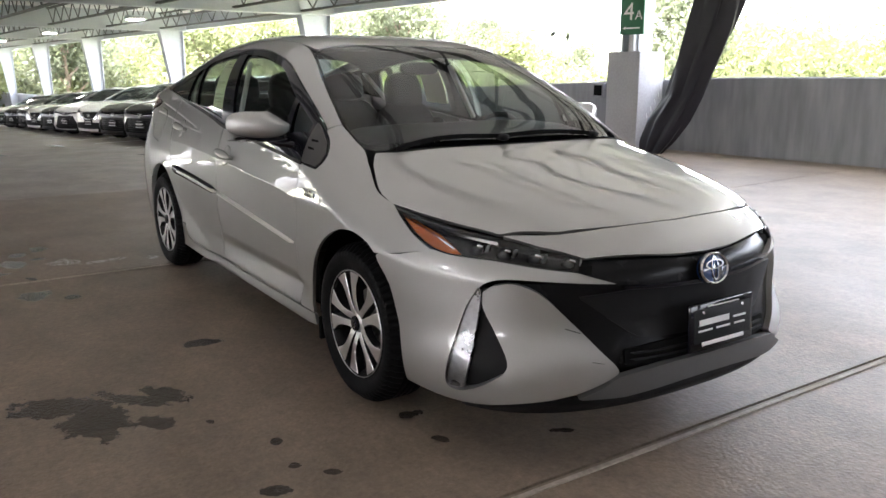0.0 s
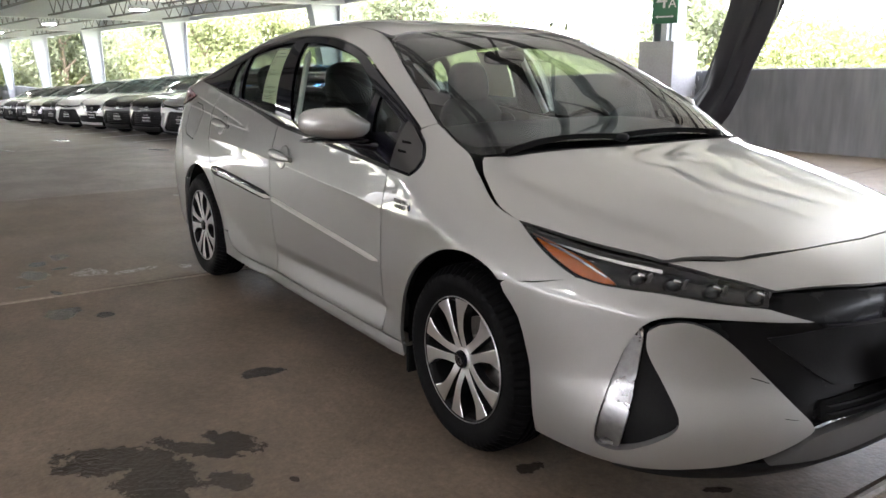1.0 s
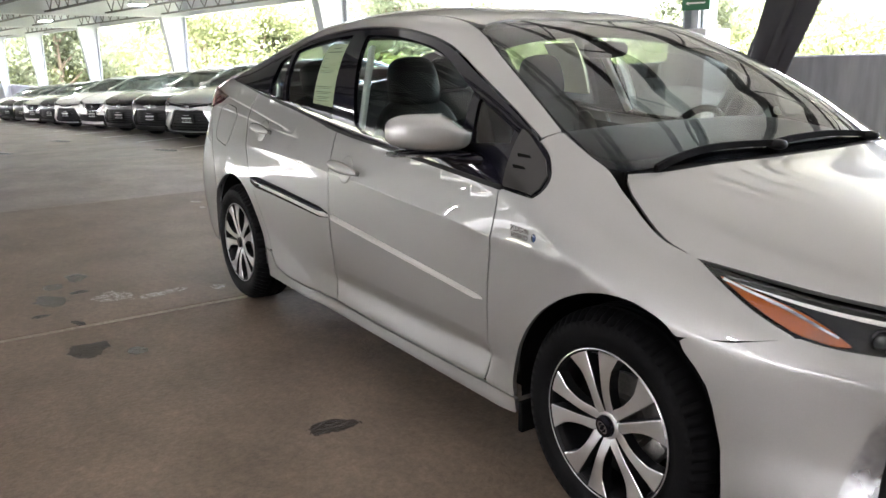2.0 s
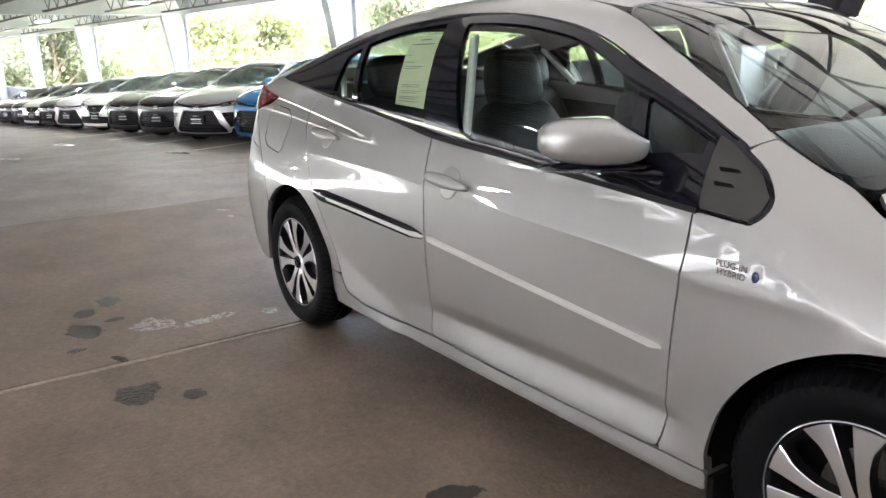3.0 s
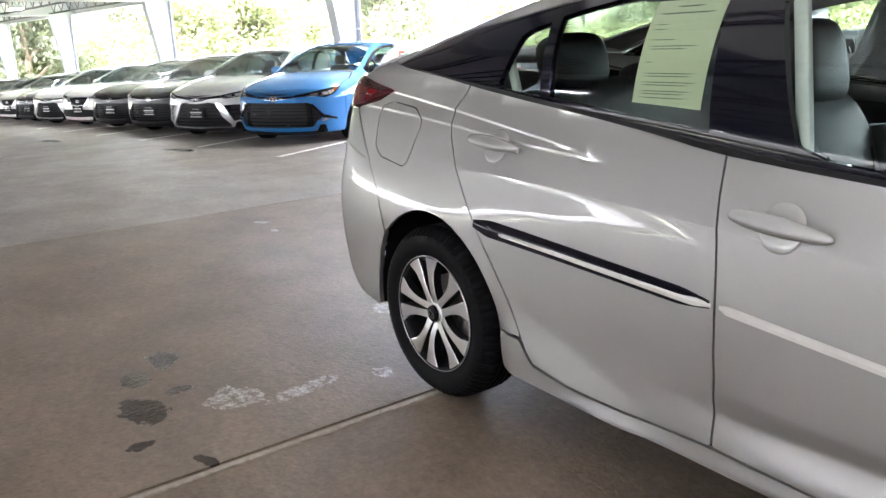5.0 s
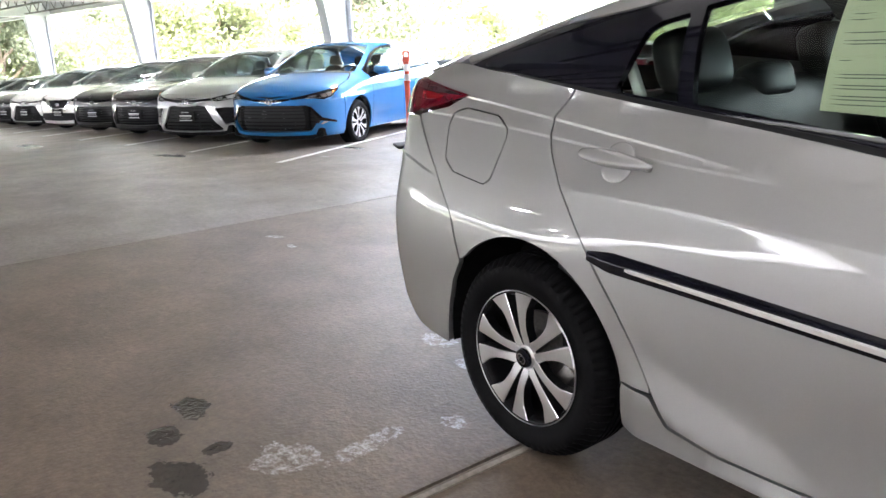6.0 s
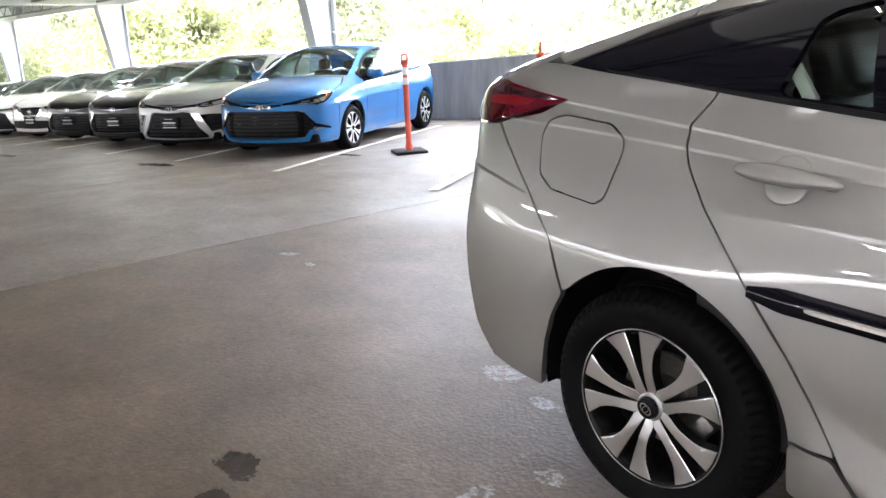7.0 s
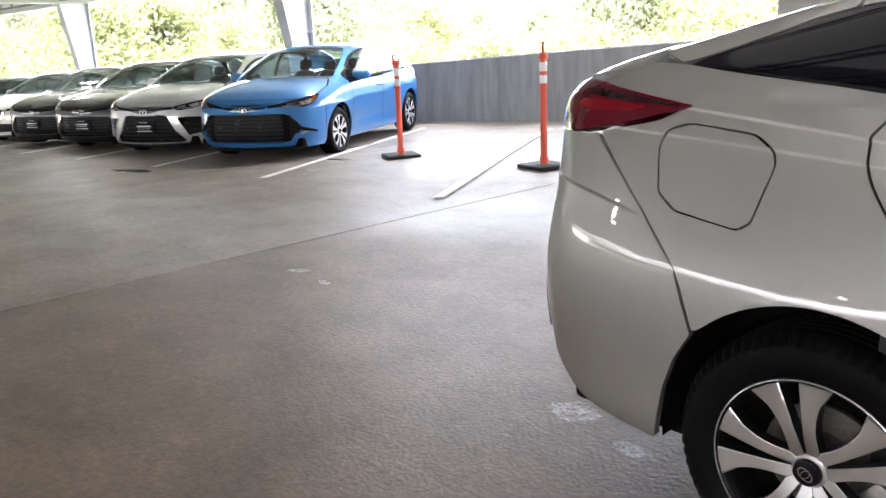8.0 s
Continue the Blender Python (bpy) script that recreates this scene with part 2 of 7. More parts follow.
    two.data_type = "RGBA"
    two.inputs["B"].default_value = (0.62, 0.61, 0.59, 1)
    speck = n.new("ShaderNodeTexNoise")
    speck.inputs["Scale"].default_value, speck.inputs["Detail"].default_value, speck.inputs["Roughness"].default_value = 30, 9, 0.85
    ln.new(pos, speck.inputs["Vector"])
    frost = n.new("ShaderNodeMapRange")
    frost.inputs["From Min"].default_value, frost.inputs["From Max"].default_value = 0.46, 0.60
    frost.inputs["To Min"].default_value, frost.inputs["To Max"].default_value = 0.0, 0.8
    ln.new(speck.outputs["Fac"], frost.inputs["Value"])
    ln.new(math_node("MULTIPLY", crust, frost.outputs[0]), two.inputs["Factor"])
    ln.new(one.outputs["Result"], two.inputs["A"])
    ln.new(two.outputs["Result"], b.inputs["Base Color"])
    dry = math_node("SUBTRACT", 1.0, math_node("MULTIPLY", wet, 0.55))
    ln.new(math_node("MULTIPLY", rough, dry), b.inputs["Roughness"])
    return m


STAINS = [(0.80, -1.80, 0.20, 0.10, 60), (1.00, -1.72, 0.17, 0.12, 10), (0.86, -1.56, 0.17, 0.05, 40), (0.88, -1.44, 0.13, 0.06, 30), (1.12, -1.54, 0.10, 0.05, 20),
          (0.35, -1.13, 0.10, 0.05, 70), (1.58, -0.73, 0.05, 0.035, 80), (1.82, -0.74, 0.035, 0.025, 20), (1.51, -1.23, 0.03, 0.02, 0), (1.83, -1.36, 0.05, 0.03, 70),
          (1.82, -1.16, 0.03, 0.018, 60), (1.23, -1.37, 0.02, 0.015, 0), (-0.99, -1.69, 0.10, 0.09, 20), (-0.85, -1.50, 0.05, 0.05, 0), (-1.91, -1.70, 0.14, 0.075, 10),
          (-2.22, -1.64, 0.07, 0.05, 0), (-2.36, -1.50, 0.10, 0.06, 0), (-1.66, -1.78, 0.05, 0.03, 95), (-1.43, -1.65, 0.05, 0.022, 20),
          (-2.01, -1.54, 0.04, 0.05, 0), (2.0, -0.34, 0.05, 0.02, 60), (1.71, -1.25, 0.02, 0.02, 0)]
CRUSTS = [(-1.64, -0.86, 0.055, 0.04, 0), (-1.80, -1.40, 0.10, 0.09, 20), (-1.70, -1.18, 0.05, 0.13, 10), (-4.52, -0.10, 0.07, 0.03, 30), (-4.20, -0.14, 0.05, 0.03, 0), (-2.26, -0.44, 0.10, 0.07, 0), (-1.97, -0.53, 0.07, 0.04, 0)]
CONCRETE = concrete_floor("worn_concrete", (0.168, 0.130, 0.098), STAINS, CRUSTS)
PALE_CONCRETE = concrete_floor("paler_slab_concrete", (0.235, 0.203, 0.174), [(-10.2, 1.2, 0.45, 0.10, 10), (-12.5, -1.0, 0.50, 0.12, 20), (-8.4, 2.9, 0.25, 0.06, 0), (-15.0, 0.4, 0.6, 0.12, 5)], [(-7.9, 2.2, 0.07, 0.03, 0), (-9.0, 0.2, 0.05, 0.02, 30)])
PALE_CONCRETE.node_tree.nodes["Principled BSDF"].inputs["Specular IOR Level"].default_value = 0.22
WALL_GREY = surface("painted_concrete", (0.215, 0.22, 0.238), rough=0.75, scale=2.6, vary=0.30, grain=9, relief=0.04)
wall_nodes, wall_links = WALL_GREY.node_tree.nodes, WALL_GREY.node_tree.links
run_down = wall_nodes.new("ShaderNodeMapping")
run_down.inputs["Scale"].default_value = (1.0, 1.0, 0.16)
wall_links.new([q for q in wall_nodes if q.type == "TEX_COORD"][0].outputs["Object"], run_down.inputs["Vector"])
for tex in [q for q in wall_nodes if q.type == "TEX_NOISE"]:
    wall_links.new(run_down.outputs[0], tex.inputs["Vector"])
PIER_GREY = surface("grey_pier_paint", (0.38, 0.38, 0.395), rough=0.7, scale=1.5, vary=0.15, grain=30, relief=0.1)
WHITE_PAINT = surface("white_paint", (0.72, 0.72, 0.72), rough=0.55, scale=2, vary=0.08, grain=30, relief=0.06)
STEEL_GREY = surface("grey_painted_steel", (0.42, 0.435, 0.47), rough=0.5, scale=1.5, vary=0.10, grain=30, relief=0.04)
JOIST = surface("dark_joist_steel", (0.085, 0.08, 0.08), rough=0.6, scale=3, vary=0.2, grain=30, relief=0.05)
DECK = surface("white_roof_deck", (0.84, 0.84, 0.83), rough=0.6, scale=0.6, vary=0.10, grain=12, relief=0.05)
SKYLIGHT = surface("translucent_roof_sheet", (0.78, 0.77, 0.73), rough=0.6, scale=0.6, vary=0.10, grain=12, relief=0)
sn = SKYLIGHT.node_tree.nodes
through_light, sheet_mix = sn.new("ShaderNodeBsdfTranslucent"), sn.new("ShaderNodeMixShader")
through_light.inputs["Color"].default_value = (0.50, 0.49, 0.46, 1)
sheet_mix.inputs[0].default_value = 0.024
SKYLIGHT.node_tree.links.new(sn["Principled BSDF"].outputs[0], sheet_mix.inputs[1])
SKYLIGHT.node_tree.links.new(through_light.outputs[0], sheet_mix.inputs[2])
SKYLIGHT.node_tree.links.new(sheet_mix.outputs[0], sn["Material Output"].inputs["Surface"])
LINE_PAINT = surface("worn_line_paint", (0.80, 0.79, 0.76), rough=0.7, scale=5, vary=0.35, grain=40, relief=0.1)
SIGN_GREEN = surface("sign_green", (0.02, 0.13, 0.06), rough=0.4, vary=0.05, relief=0)
SIGN_WHITE = surface("sign_white", (0.8, 0.8, 0.8), rough=0.5, vary=0.03, relief=0)
CLOTH = surface("black_tarpaulin", (0.014, 0.013, 0.018), rough=0.45, scale=3, vary=0.3, grain=90, relief=0.2, specular=0.3)
CONE_RED = surface("red_orange_plastic", (0.62, 0.075, 0.03), rough=0.45, scale=6, vary=0.12, grain=60, relief=0.04)
REFLECT = surface("white_reflective_band", (0.75, 0.75, 0.75), rough=0.3, vary=0.08, relief=0.02)
RUBBER = surface("black_rubber", (0.014, 0.014, 0.015), rough=0.7, scale=6, vary=0.25, grain=90, relief=0.15, specular=0.2)
LAMP_GLOW = glow("lamp_lens", (1.0, 0.985, 0.96), 5.5)
BARK = surface("bark", (0.12, 0.09, 0.065), rough=0.9, scale=4, vary=0.3, grain=40, relief=0.5)


def leafage(name, color):
    """Leaves: drift of colour from clump to clump, half the light passing through."""
    m = surface(name, color, rough=0.6, scale=0.35, vary=0.30, grain=3, relief=0, spread=0.4)
    n, ln = m.node_tree.nodes, m.node_tree.links
    b = n["Principled BSDF"]
    thin, mix = n.new("ShaderNodeBsdfTranslucent"), n.new("ShaderNodeMixShader")
    ln.new(b.inputs["Base Color"].links[0].from_socket, thin.inputs["Color"])
    mix.inputs[0].default_value = 0.6
    ln.new(b.outputs[0], mix.inputs[1])
    ln.new(thin.outputs[0], mix.inputs[2])
    ln.new(mix.outputs[0], n["Material Output"].inputs["Surface"])
    return m


LEAF_A = leafage("spring_leaf", (0.105, 0.118, 0.050))
LEAF_B = leafage("dark_leaf", (0.088, 0.100, 0.058))
LEAF_C = leafage("yellow_green_leaf", (0.115, 0.140, 0.018))
# Base colour raised so the ground bounces daylight up to the roof deck.
GRASS = surface("far_ground", (0.20, 0.21, 0.13), rough=0.9, scale=0.05, vary=0.3, grain=0.8, relief=0)


# ---- mesh helpers ----
def mesh_object(name, verts, faces, material, parent=None, label="", smooth=False):
    me = bpy.data.meshes.new(name)
    me.from_pydata([tuple(v) for v in verts], [], [tuple(f) for f in faces])
    me.materials.append(material)
    if smooth:
        me.shade_smooth()
    ob = new(name, me)
    ob.parent = parent
    return tagged(ob, label)


def part(name, bm, material, parent=None, label="", smooth=True):
    """Links a bmesh as one mesh object under a thing or a part."""
    me = bpy.data.meshes.new(name)
    bm.to_mesh(me)
    bm.free()
    me.materials.append(material)
    if smooth:
        me.shade_smooth()
        me.set_sharp_from_angle(angle=radians(40))
    ob = new(name, me)
    ob.parent = parent
    return tagged(ob, label)


def thing(name, label, category, m=None, group="", kind=""):
    ob = new(name)
    if m is not None:
        ob.matrix_world = m
    return tagged(ob, label, category, group, kind)


def box(sx, sy, sz, m=None, bevel=0.0, segments=2):
    bm = bmesh.new()
    bmesh.ops.create_cube(bm, size=1)
    bmesh.ops.scale(bm, vec=(sx, sy, sz), verts=bm.verts)
    if bevel:
        bmesh.ops.bevel(bm, geom=bm.edges[:], offset=bevel, segments=segments, profile=0.5, affect="EDGES")
    if m is not None:
        bmesh.ops.transform(bm, matrix=m, verts=bm.verts)
    return bm


def rod(bm, a, b, r, n=6):
    """A round bar from a to b."""
    a, b = Vector(a), Vector(b)
    d = b - a
    m = Matrix.Translation((a + b) / 2) @ d.to_track_quat("Z", "Y").to_matrix().to_4x4()
    bmesh.ops.create_cone(bm, cap_ends=True, segments=n, radius1=r, radius2=r, depth=d.length, matrix=m)
    return bm


def lathe(profile, n=48, axis="y"):
    """Turns (radius, height) pairs round an axis."""
    bm = bmesh.new()
    rings = []
    for r, h in profile:
        ring = []
        for i in range(n):
            a = 2 * math.pi * i / n
            c = (r * math.cos(a), h, r * math.sin(a)) if axis == "y" else (r * math.cos(a), r * math.sin(a), h)
            ring.append(bm.verts.new(c))
        rings.append(ring)
    for p, q in zip(rings, rings[1:]):
        for i in range(n):
            j = (i + 1) % n
            bm.faces.new((p[i], p[j], q[j], q[i]))
    bmesh.ops.recalc_face_normals(bm, faces=bm.faces)
    return bm


def extrude_outline(points, depth, m=None):
    """A plate from a plan outline (x, y), depth thick."""
    bm = bmesh.new()
    f = bm.faces.new([bm.verts.new((x, y, 0)) for x, y in points])
    up = bmesh.ops.extrude_face_region(bm, geom=[f])
    bmesh.ops.translate(bm, vec=(0, 0, depth), verts=[v for v in up["geom"] if isinstance(v, bmesh.types.BMVert)])
    bmesh.ops.recalc_face_normals(bm, faces=bm.faces)
    if m is not None:
        bmesh.ops.transform(bm, matrix=m, verts=bm.verts)
    return bm


# ---- the deck: slabs, parapet, columns, roof ----
ALONG, INTO = Vector((-0.9971, -0.0757, 0)), Vector((0.0757, -0.9971, 0))
COLUMN_0, BAY, ROOF = Vector((-4.60, 7.43, 0)), 10.1, 50.0
YAW = math.degrees(math.atan2(ALONG.y, ALONG.x))


def fall(x):
    """The deck falls away gently past the silver car."""
    d = min(max(0.0, -x - 6.0), 30.0)
    return -0.036 * d * d / (d + 1.5)


def lift(x):
    """The roof climbs a little towards its far end."""
    return 0.003 * max(0.0, -x - 14.0)


def deck_height(x, y):
    """The deck rises gently towards the corner by the sign."""
    return 0.09 * float(ramp(y, 2.5, 8.0) * ramp(x, -9.0, -5.0)) + fall(x)


def wall_y(x):
    return COLUMN_0.y + 0.25 + (x - COLUMN_0.x) * 0.0759


floor = thing("floor", "worn brown-grey concrete deck slabs with joints and wet stains", "floor", kind="structure")
JOINTS = [-75, -60, -45, -33, -25.4, -21.4, -17.4, -13.4, -8.95, -5.09, -1.38, 2.24, 6.1, 10, 18, 26]
for x0, x1 in zip(JOINTS, JOINTS[1:]):
    fine = 0.4 if -10 < x0 < 6 else 2.0
    xs = np.linspace(x0 + 0.007, x1 - 0.007, max(2, int((x1 - x0) / fine)))
    ts = np.linspace(0, 1, 120 if fine < 1 else 26)
    vs = [(x, y, deck_height(x, y)) for x in xs for y in (-42 + t * (wall_y(x) + 42) for t in ts)]
    k = len(ts)
    fs = [(i * k + j, (i + 1) * k + j, (i + 1) * k + j + 1, i * k + j + 1) for i in range(len(xs) - 1) for j in range(k - 1)]
    lip = len(vs)
    rim = [(i * k + j) for i in (0, len(xs) - 1) for j in range(k)]
    vs += [(vs[i][0], vs[i][1], vs[i][2] - 0.03) for i in rim]
    fs += [(j + 1, j, lip + j, lip + j + 1) for j in range(k - 1)]
    last = (len(xs) - 1) * k
    fs += [(last + j, last + j + 1, lip + k + j + 1, lip + k + j) for j in range(k - 1)]
    mesh_object("slab", vs, fs, PALE_CONCRETE if x1 < -5.0 else CONCRETE, floor, smooth=False)
bed = box(33, 60, 0.4, pose(9.5, -20, -0.23))
part("slab_bed", bed, WALL_GREY, floor, "dark joint filler under the slabs")
# one paler repair strip runs along each joint near the silver car
for x, w in ((-1.345, 0.022), (2.275, 0.018)):
    part("joint_edge", box(w, 9.0, 0.006, pose(x, -3.2, 0.0025)), surface("joint_mortar", (0.31, 0.27, 0.225), rough=0.8, scale=3, vary=0.4, grain=50, relief=0.3), floor)

ground = mesh_object("ground", [(-3000, -3000, -6), (3000, -3000, -6), (3000, 3000, -6), (-3000, 3000, -6)], [(0, 1, 2, 3)], GRASS)
tagged(ground, "grassy ground below the parking deck reaching the horizon", "ground", kind="structure")

parapet = thing("wall_parapet", "grey weathered concrete parapet wall along the deck edge", "wall", kind="structure")


def wall_top(x):
    return float(np.interp(x, (-76, -12, -6.35, -3.4, 12), (1.05, 1.04, 1.11, 1.21, 1.21))) + fall(x)


xs = np.linspace(-75, 26, 102)
vs, fs = [], []
for x in xs:
    y, z0, z1 = wall_y(x), deck_height(x, wall_y(x)) - 0.05, wall_top(x)
    vs += [(x, y, z0), (x, y, z1 - 0.02), (x, y + 0.02, z1), (x, y + 0.22, z1), (x, y + 0.22, -6)]
for i in range(len(xs) - 1):
    fs += [(i * 5 + j, i * 5 + j + 1, i * 5 + j + 6, i * 5 + j + 5) for j in range(4)]
mesh_object("parapet_panel", vs, fs, WALL_GREY, parapet)
# Unseen parapet, added and sized to narrow the strip of sky behind.
back = thing("wall_back", "unseen grey concrete parapet added at the far deck edge to narrow the sky opening", "wall", kind="structure")
part("parapet_panel", box(101, 0.2, 1.6, pose(-24.5, -42.1, 0.0)), WALL_GREY, back)
# Wall out of view, added to keep open sky out of the paint's reflections.
side_wall = thing("wall_side", "unseen grey concrete wall added at the deck's side to shut out sky light", "wall", kind="structure")
part("parapet_panel", box(0.2, 54, 2.6, pose(26.1, -15, 1.3)), WALL_GREY, side_wall)
end = thing("wall_end", "white painted stair tower wall at the deck's far end", "wall", kind="structure")
end.matrix_world = pose(-54, -6, -1, 0, 0, YAW + 180)
part("tower_wall", box(8, 16, 8.0, pose(0, 0, 2.0)), WHITE_PAINT, end)
part("tower_band", box(8.1, 16.1, 0.25, pose(0, 0, 1.1)), STEEL_GREY, end)


def roof_column(at):
    """A tapered steel column: upright outer flange, inner flange raking in towards the roof beam, web, stiffeners, base plate."""
    z0 = deck_height(at.x, at.y)
    col = thing("column", "pale grey painted steel column flaring towards the roof beam", "column", Matrix.Translation((at.x, at.y, z0)) @ pose(0, 0, 0, 0, 0, YAW), "roof columns", "structure")
    top = 2.67 + lift(at.x) - z0
    deep = lambda z: 0.15 + 0.50 * (z / top) ** 1.2
    zs = [top * k / 8 for k in range(9)]
    part("web", extrude_outline([(-0.12, z) for z in zs] + [(deep(z), z) for z in reversed(zs)], 0.02, Matrix(((0, 0, 1, -0.01), (1, 0, 0, 0), (0, 1, 0, 0), (0, 0, 0, 1)))), STEEL_GREY, col)
    part("outer_flange", box(0.28, 0.025, top, pose(0, -0.13, top / 2)), STEEL_GREY, col)
    bm = bmesh.new()
    rows = [[bm.verts.new((x, deep(z) + d, z)) for x, d in ((-0.14, 0), (0.14, 0), (0.14, 0.025), (-0.14, 0.025))] for z in zs]
    for a, b in zip(rows, rows[1:]):
        for i in range(4):
            bm.faces.new((a[i], a[(i + 1) % 4], b[(i + 1) % 4], b[i]))
    bmesh.ops.recalc_face_normals(bm, faces=bm.faces)
    part("inner_flange", bm, STEEL_GREY, col)
    for z in (0.9, 1.8):
        for s in (-1, 1):
            part("stiffener", box(0.12, deep(z) + 0.11, 0.015, pose(s * 0.07, (deep(z) - 0.12) / 2, z)), STEEL_GREY, col)
    part("base_plate", box(0.45, 0.5, 0.03, pose(0, 0, 0.015), 0.004), STEEL_GREY, col)
    return col


for i in range(-3, 7):
    if i != 0:
        roof_column(COLUMN_0 + ALONG * BAY * i)

roof = thing("roof_frame", "grey steel roof beams with dark zigzag bar joists", "roof frame", kind="structure")
for i in range(-3, 7):
    c = COLUMN_0 + ALONG * BAY * i
    m = Matrix.Translation((c.x, c.y, lift(c.x))) @ pose(0, 0, 0, 0, 0, YAW)
    for name, w, h, z in (("beam_web", 0.10, 0.56, 2.97), ("beam_flange", 0.34, 0.035, 2.68), ("beam_flange", 0.34, 0.03, 3.26)):
        part(name, box(w, ROOF, h, m @ pose(0, ROOF / 2 - 0.5, z)), STEEL_GREY, roof)
for i in range(-3, 6):
    c, d = COLUMN_0 + ALONG * BAY * i, COLUMN_0 + ALONG * BAY * (i + 1)
    slant = Matrix.Identity(4)
    slant[2][0] = (lift(d.x) - lift(c.x)) / BAY
    m = Matrix.Translation((c.x, c.y, lift(c.x))) @ pose(0, 0, 0, 0, 0, YAW) @ slant
    part("edge_beam", box(BAY - 0.2, 0.16, 0.5, m @ pose(BAY / 2, -0.35, 2.97)), STEEL_GREY, roof)
    for j in range(28):
        y = 0.6 + j * 1.75
        bm = bmesh.new()
        for dy in (-0.035, 0.035):
            for z in (2.75, 3.23):
                bmesh.ops.create_cube(bm, size=1, matrix=m @ pose(BAY / 2, y + dy, z) @ Matrix.Diagonal((BAY - 0.15, 0.035, 0.045, 1)))
        k = 20
        for q in range(k):
            xa, xb = 0.1 + q * (BAY - 0.2) / k, 0.1 + (q + 1) * (BAY - 0.2) / k
            za, zb_ = (2.77, 3.21) if q % 2 else (3.21, 2.77)
            rod(bm, m @ Vector((xa, y, za)), m @ Vector((xb, y, zb_)), 0.016, 5)
        part("bar_joist", bm, JOIST, roof, smooth=False)
ceiling = mesh_object("ceiling", [], [], DECK)
vs, fs = [], []
mid = COLUMN_0 + ALONG * BAY * 1.5
m = Matrix.Translation((mid.x, mid.y, 3.29)) @ pose(0, 0, 0, 0, 0, YAW)
for i in range(321):
    x = -4.6 * BAY + i * 9.2 * BAY / 320
    z = 0.05 * (i % 4 in (1, 2))
    drop = Vector((0, 0, lift((m @ Vector((x, 0, 0))).x)))
    vs += [m @ Vector((x, -0.7, z)) + drop, m @ Vector((x, ROOF - 0.5, z)) + drop]
fs = [(2 * i, 2 * i + 1, 2 * i + 3, 2 * i + 2) for i in range(320)]
n0 = len(vs)
vs += [m @ Vector((x, y, 0.25)) for x, y in ((-1.35 * BAY, -0.7), (4.6 * BAY, -0.7), (4.6 * BAY, ROOF - 0.5), (-1.35 * BAY, ROOF - 0.5))]
fs.append((n0, n0 + 1, n0 + 2, n0 + 3))
old = ceiling.data
ceiling.data = bpy.data.meshes.new("ceiling")
ceiling.data.from_pydata([tuple(v) for v in vs], [], fs)
ceiling.data.materials.append(DECK)
ceiling.data.materials.append(SKYLIGHT)
for face in ceiling.data.polygons:
    face.material_index = 1 if face.center.x > -2.0 and face.area < 1000 else 0
bpy.data.meshes.remove(old)
tagged(ceiling, "pale ribbed roof deck with translucent daylight sheets at one end", "ceiling", kind="structure")


# ---- car panels: pieces trimmed out of the smooth body ----
def spline(points, n=6):
    """A flowing line through the points."""
    p = [np.array(q, float) for q in points]
    p = [2 * p[0] - p[1]] + p + [2 * p[-1] - p[-2]]
    out = []
    for i in range(1, len(p) - 2):
        for k in range(n):
            t = k / n
            out.append(tuple(0.5 * (2 * p[i] + (p[i + 1] - p[i - 1]) * t + (2 * p[i - 1] - 5 * p[i] + 4 * p[i + 1] - p[i + 2]) * t * t + (3 * p[i] - p[i - 1] - 3 * p[i + 1] + p[i + 2]) * t ** 3)))
    out.append(tuple(p[-2]))
    return out


def arc(cx, cz, rx, rz, a0, a1, n=24):
    return [(cx + rx * math.cos(radians(a0 + (a1 - a0) * i / n)), cz + rz * math.sin(radians(a0 + (a1 - a0) * i / n))) for i in range(n + 1)]


def dense(points, step, rounds=1):
    """Closed outline with even short steps and softened corners."""
    out = []
    for a, b in zip(points, points[1:] + points[:1]):
        a, b = np.array(a, float), np.array(b, float)
        k = max(1, int(np.ceil(np.linalg.norm(b - a) / step)))
        out += [a + (b - a) * i / k for i in range(k)]
    for _ in range(rounds):
        soft = []
        for a, b in zip(out, out[1:] + out[:1]):
            soft += [a * 0.75 + b * 0.25, a * 0.25 + b * 0.75]
        out = soft
    keep = [out[0]]
    for q in out[1:]:
        if np.linalg.norm(q - keep[-1]) > step * 0.3:
            keep.append(q)
    if np.linalg.norm(keep[0] - keep[-1]) < step * 0.3:
        keep.pop()
    return np.array(keep)


def inside(pts, poly):
    x, y = pts[:, 0], pts[:, 1]
    hit = np.zeros(len(pts), bool)
    for (x0, y0), (x1, y1) in zip(poly, np.roll(poly, -1, 0)):
        if y0 != y1:
            hit ^= ((y0 > y) != (y1 > y)) & (x < (x1 - x0) * (y - y0) / (y1 - y0) + x0)
    return hit


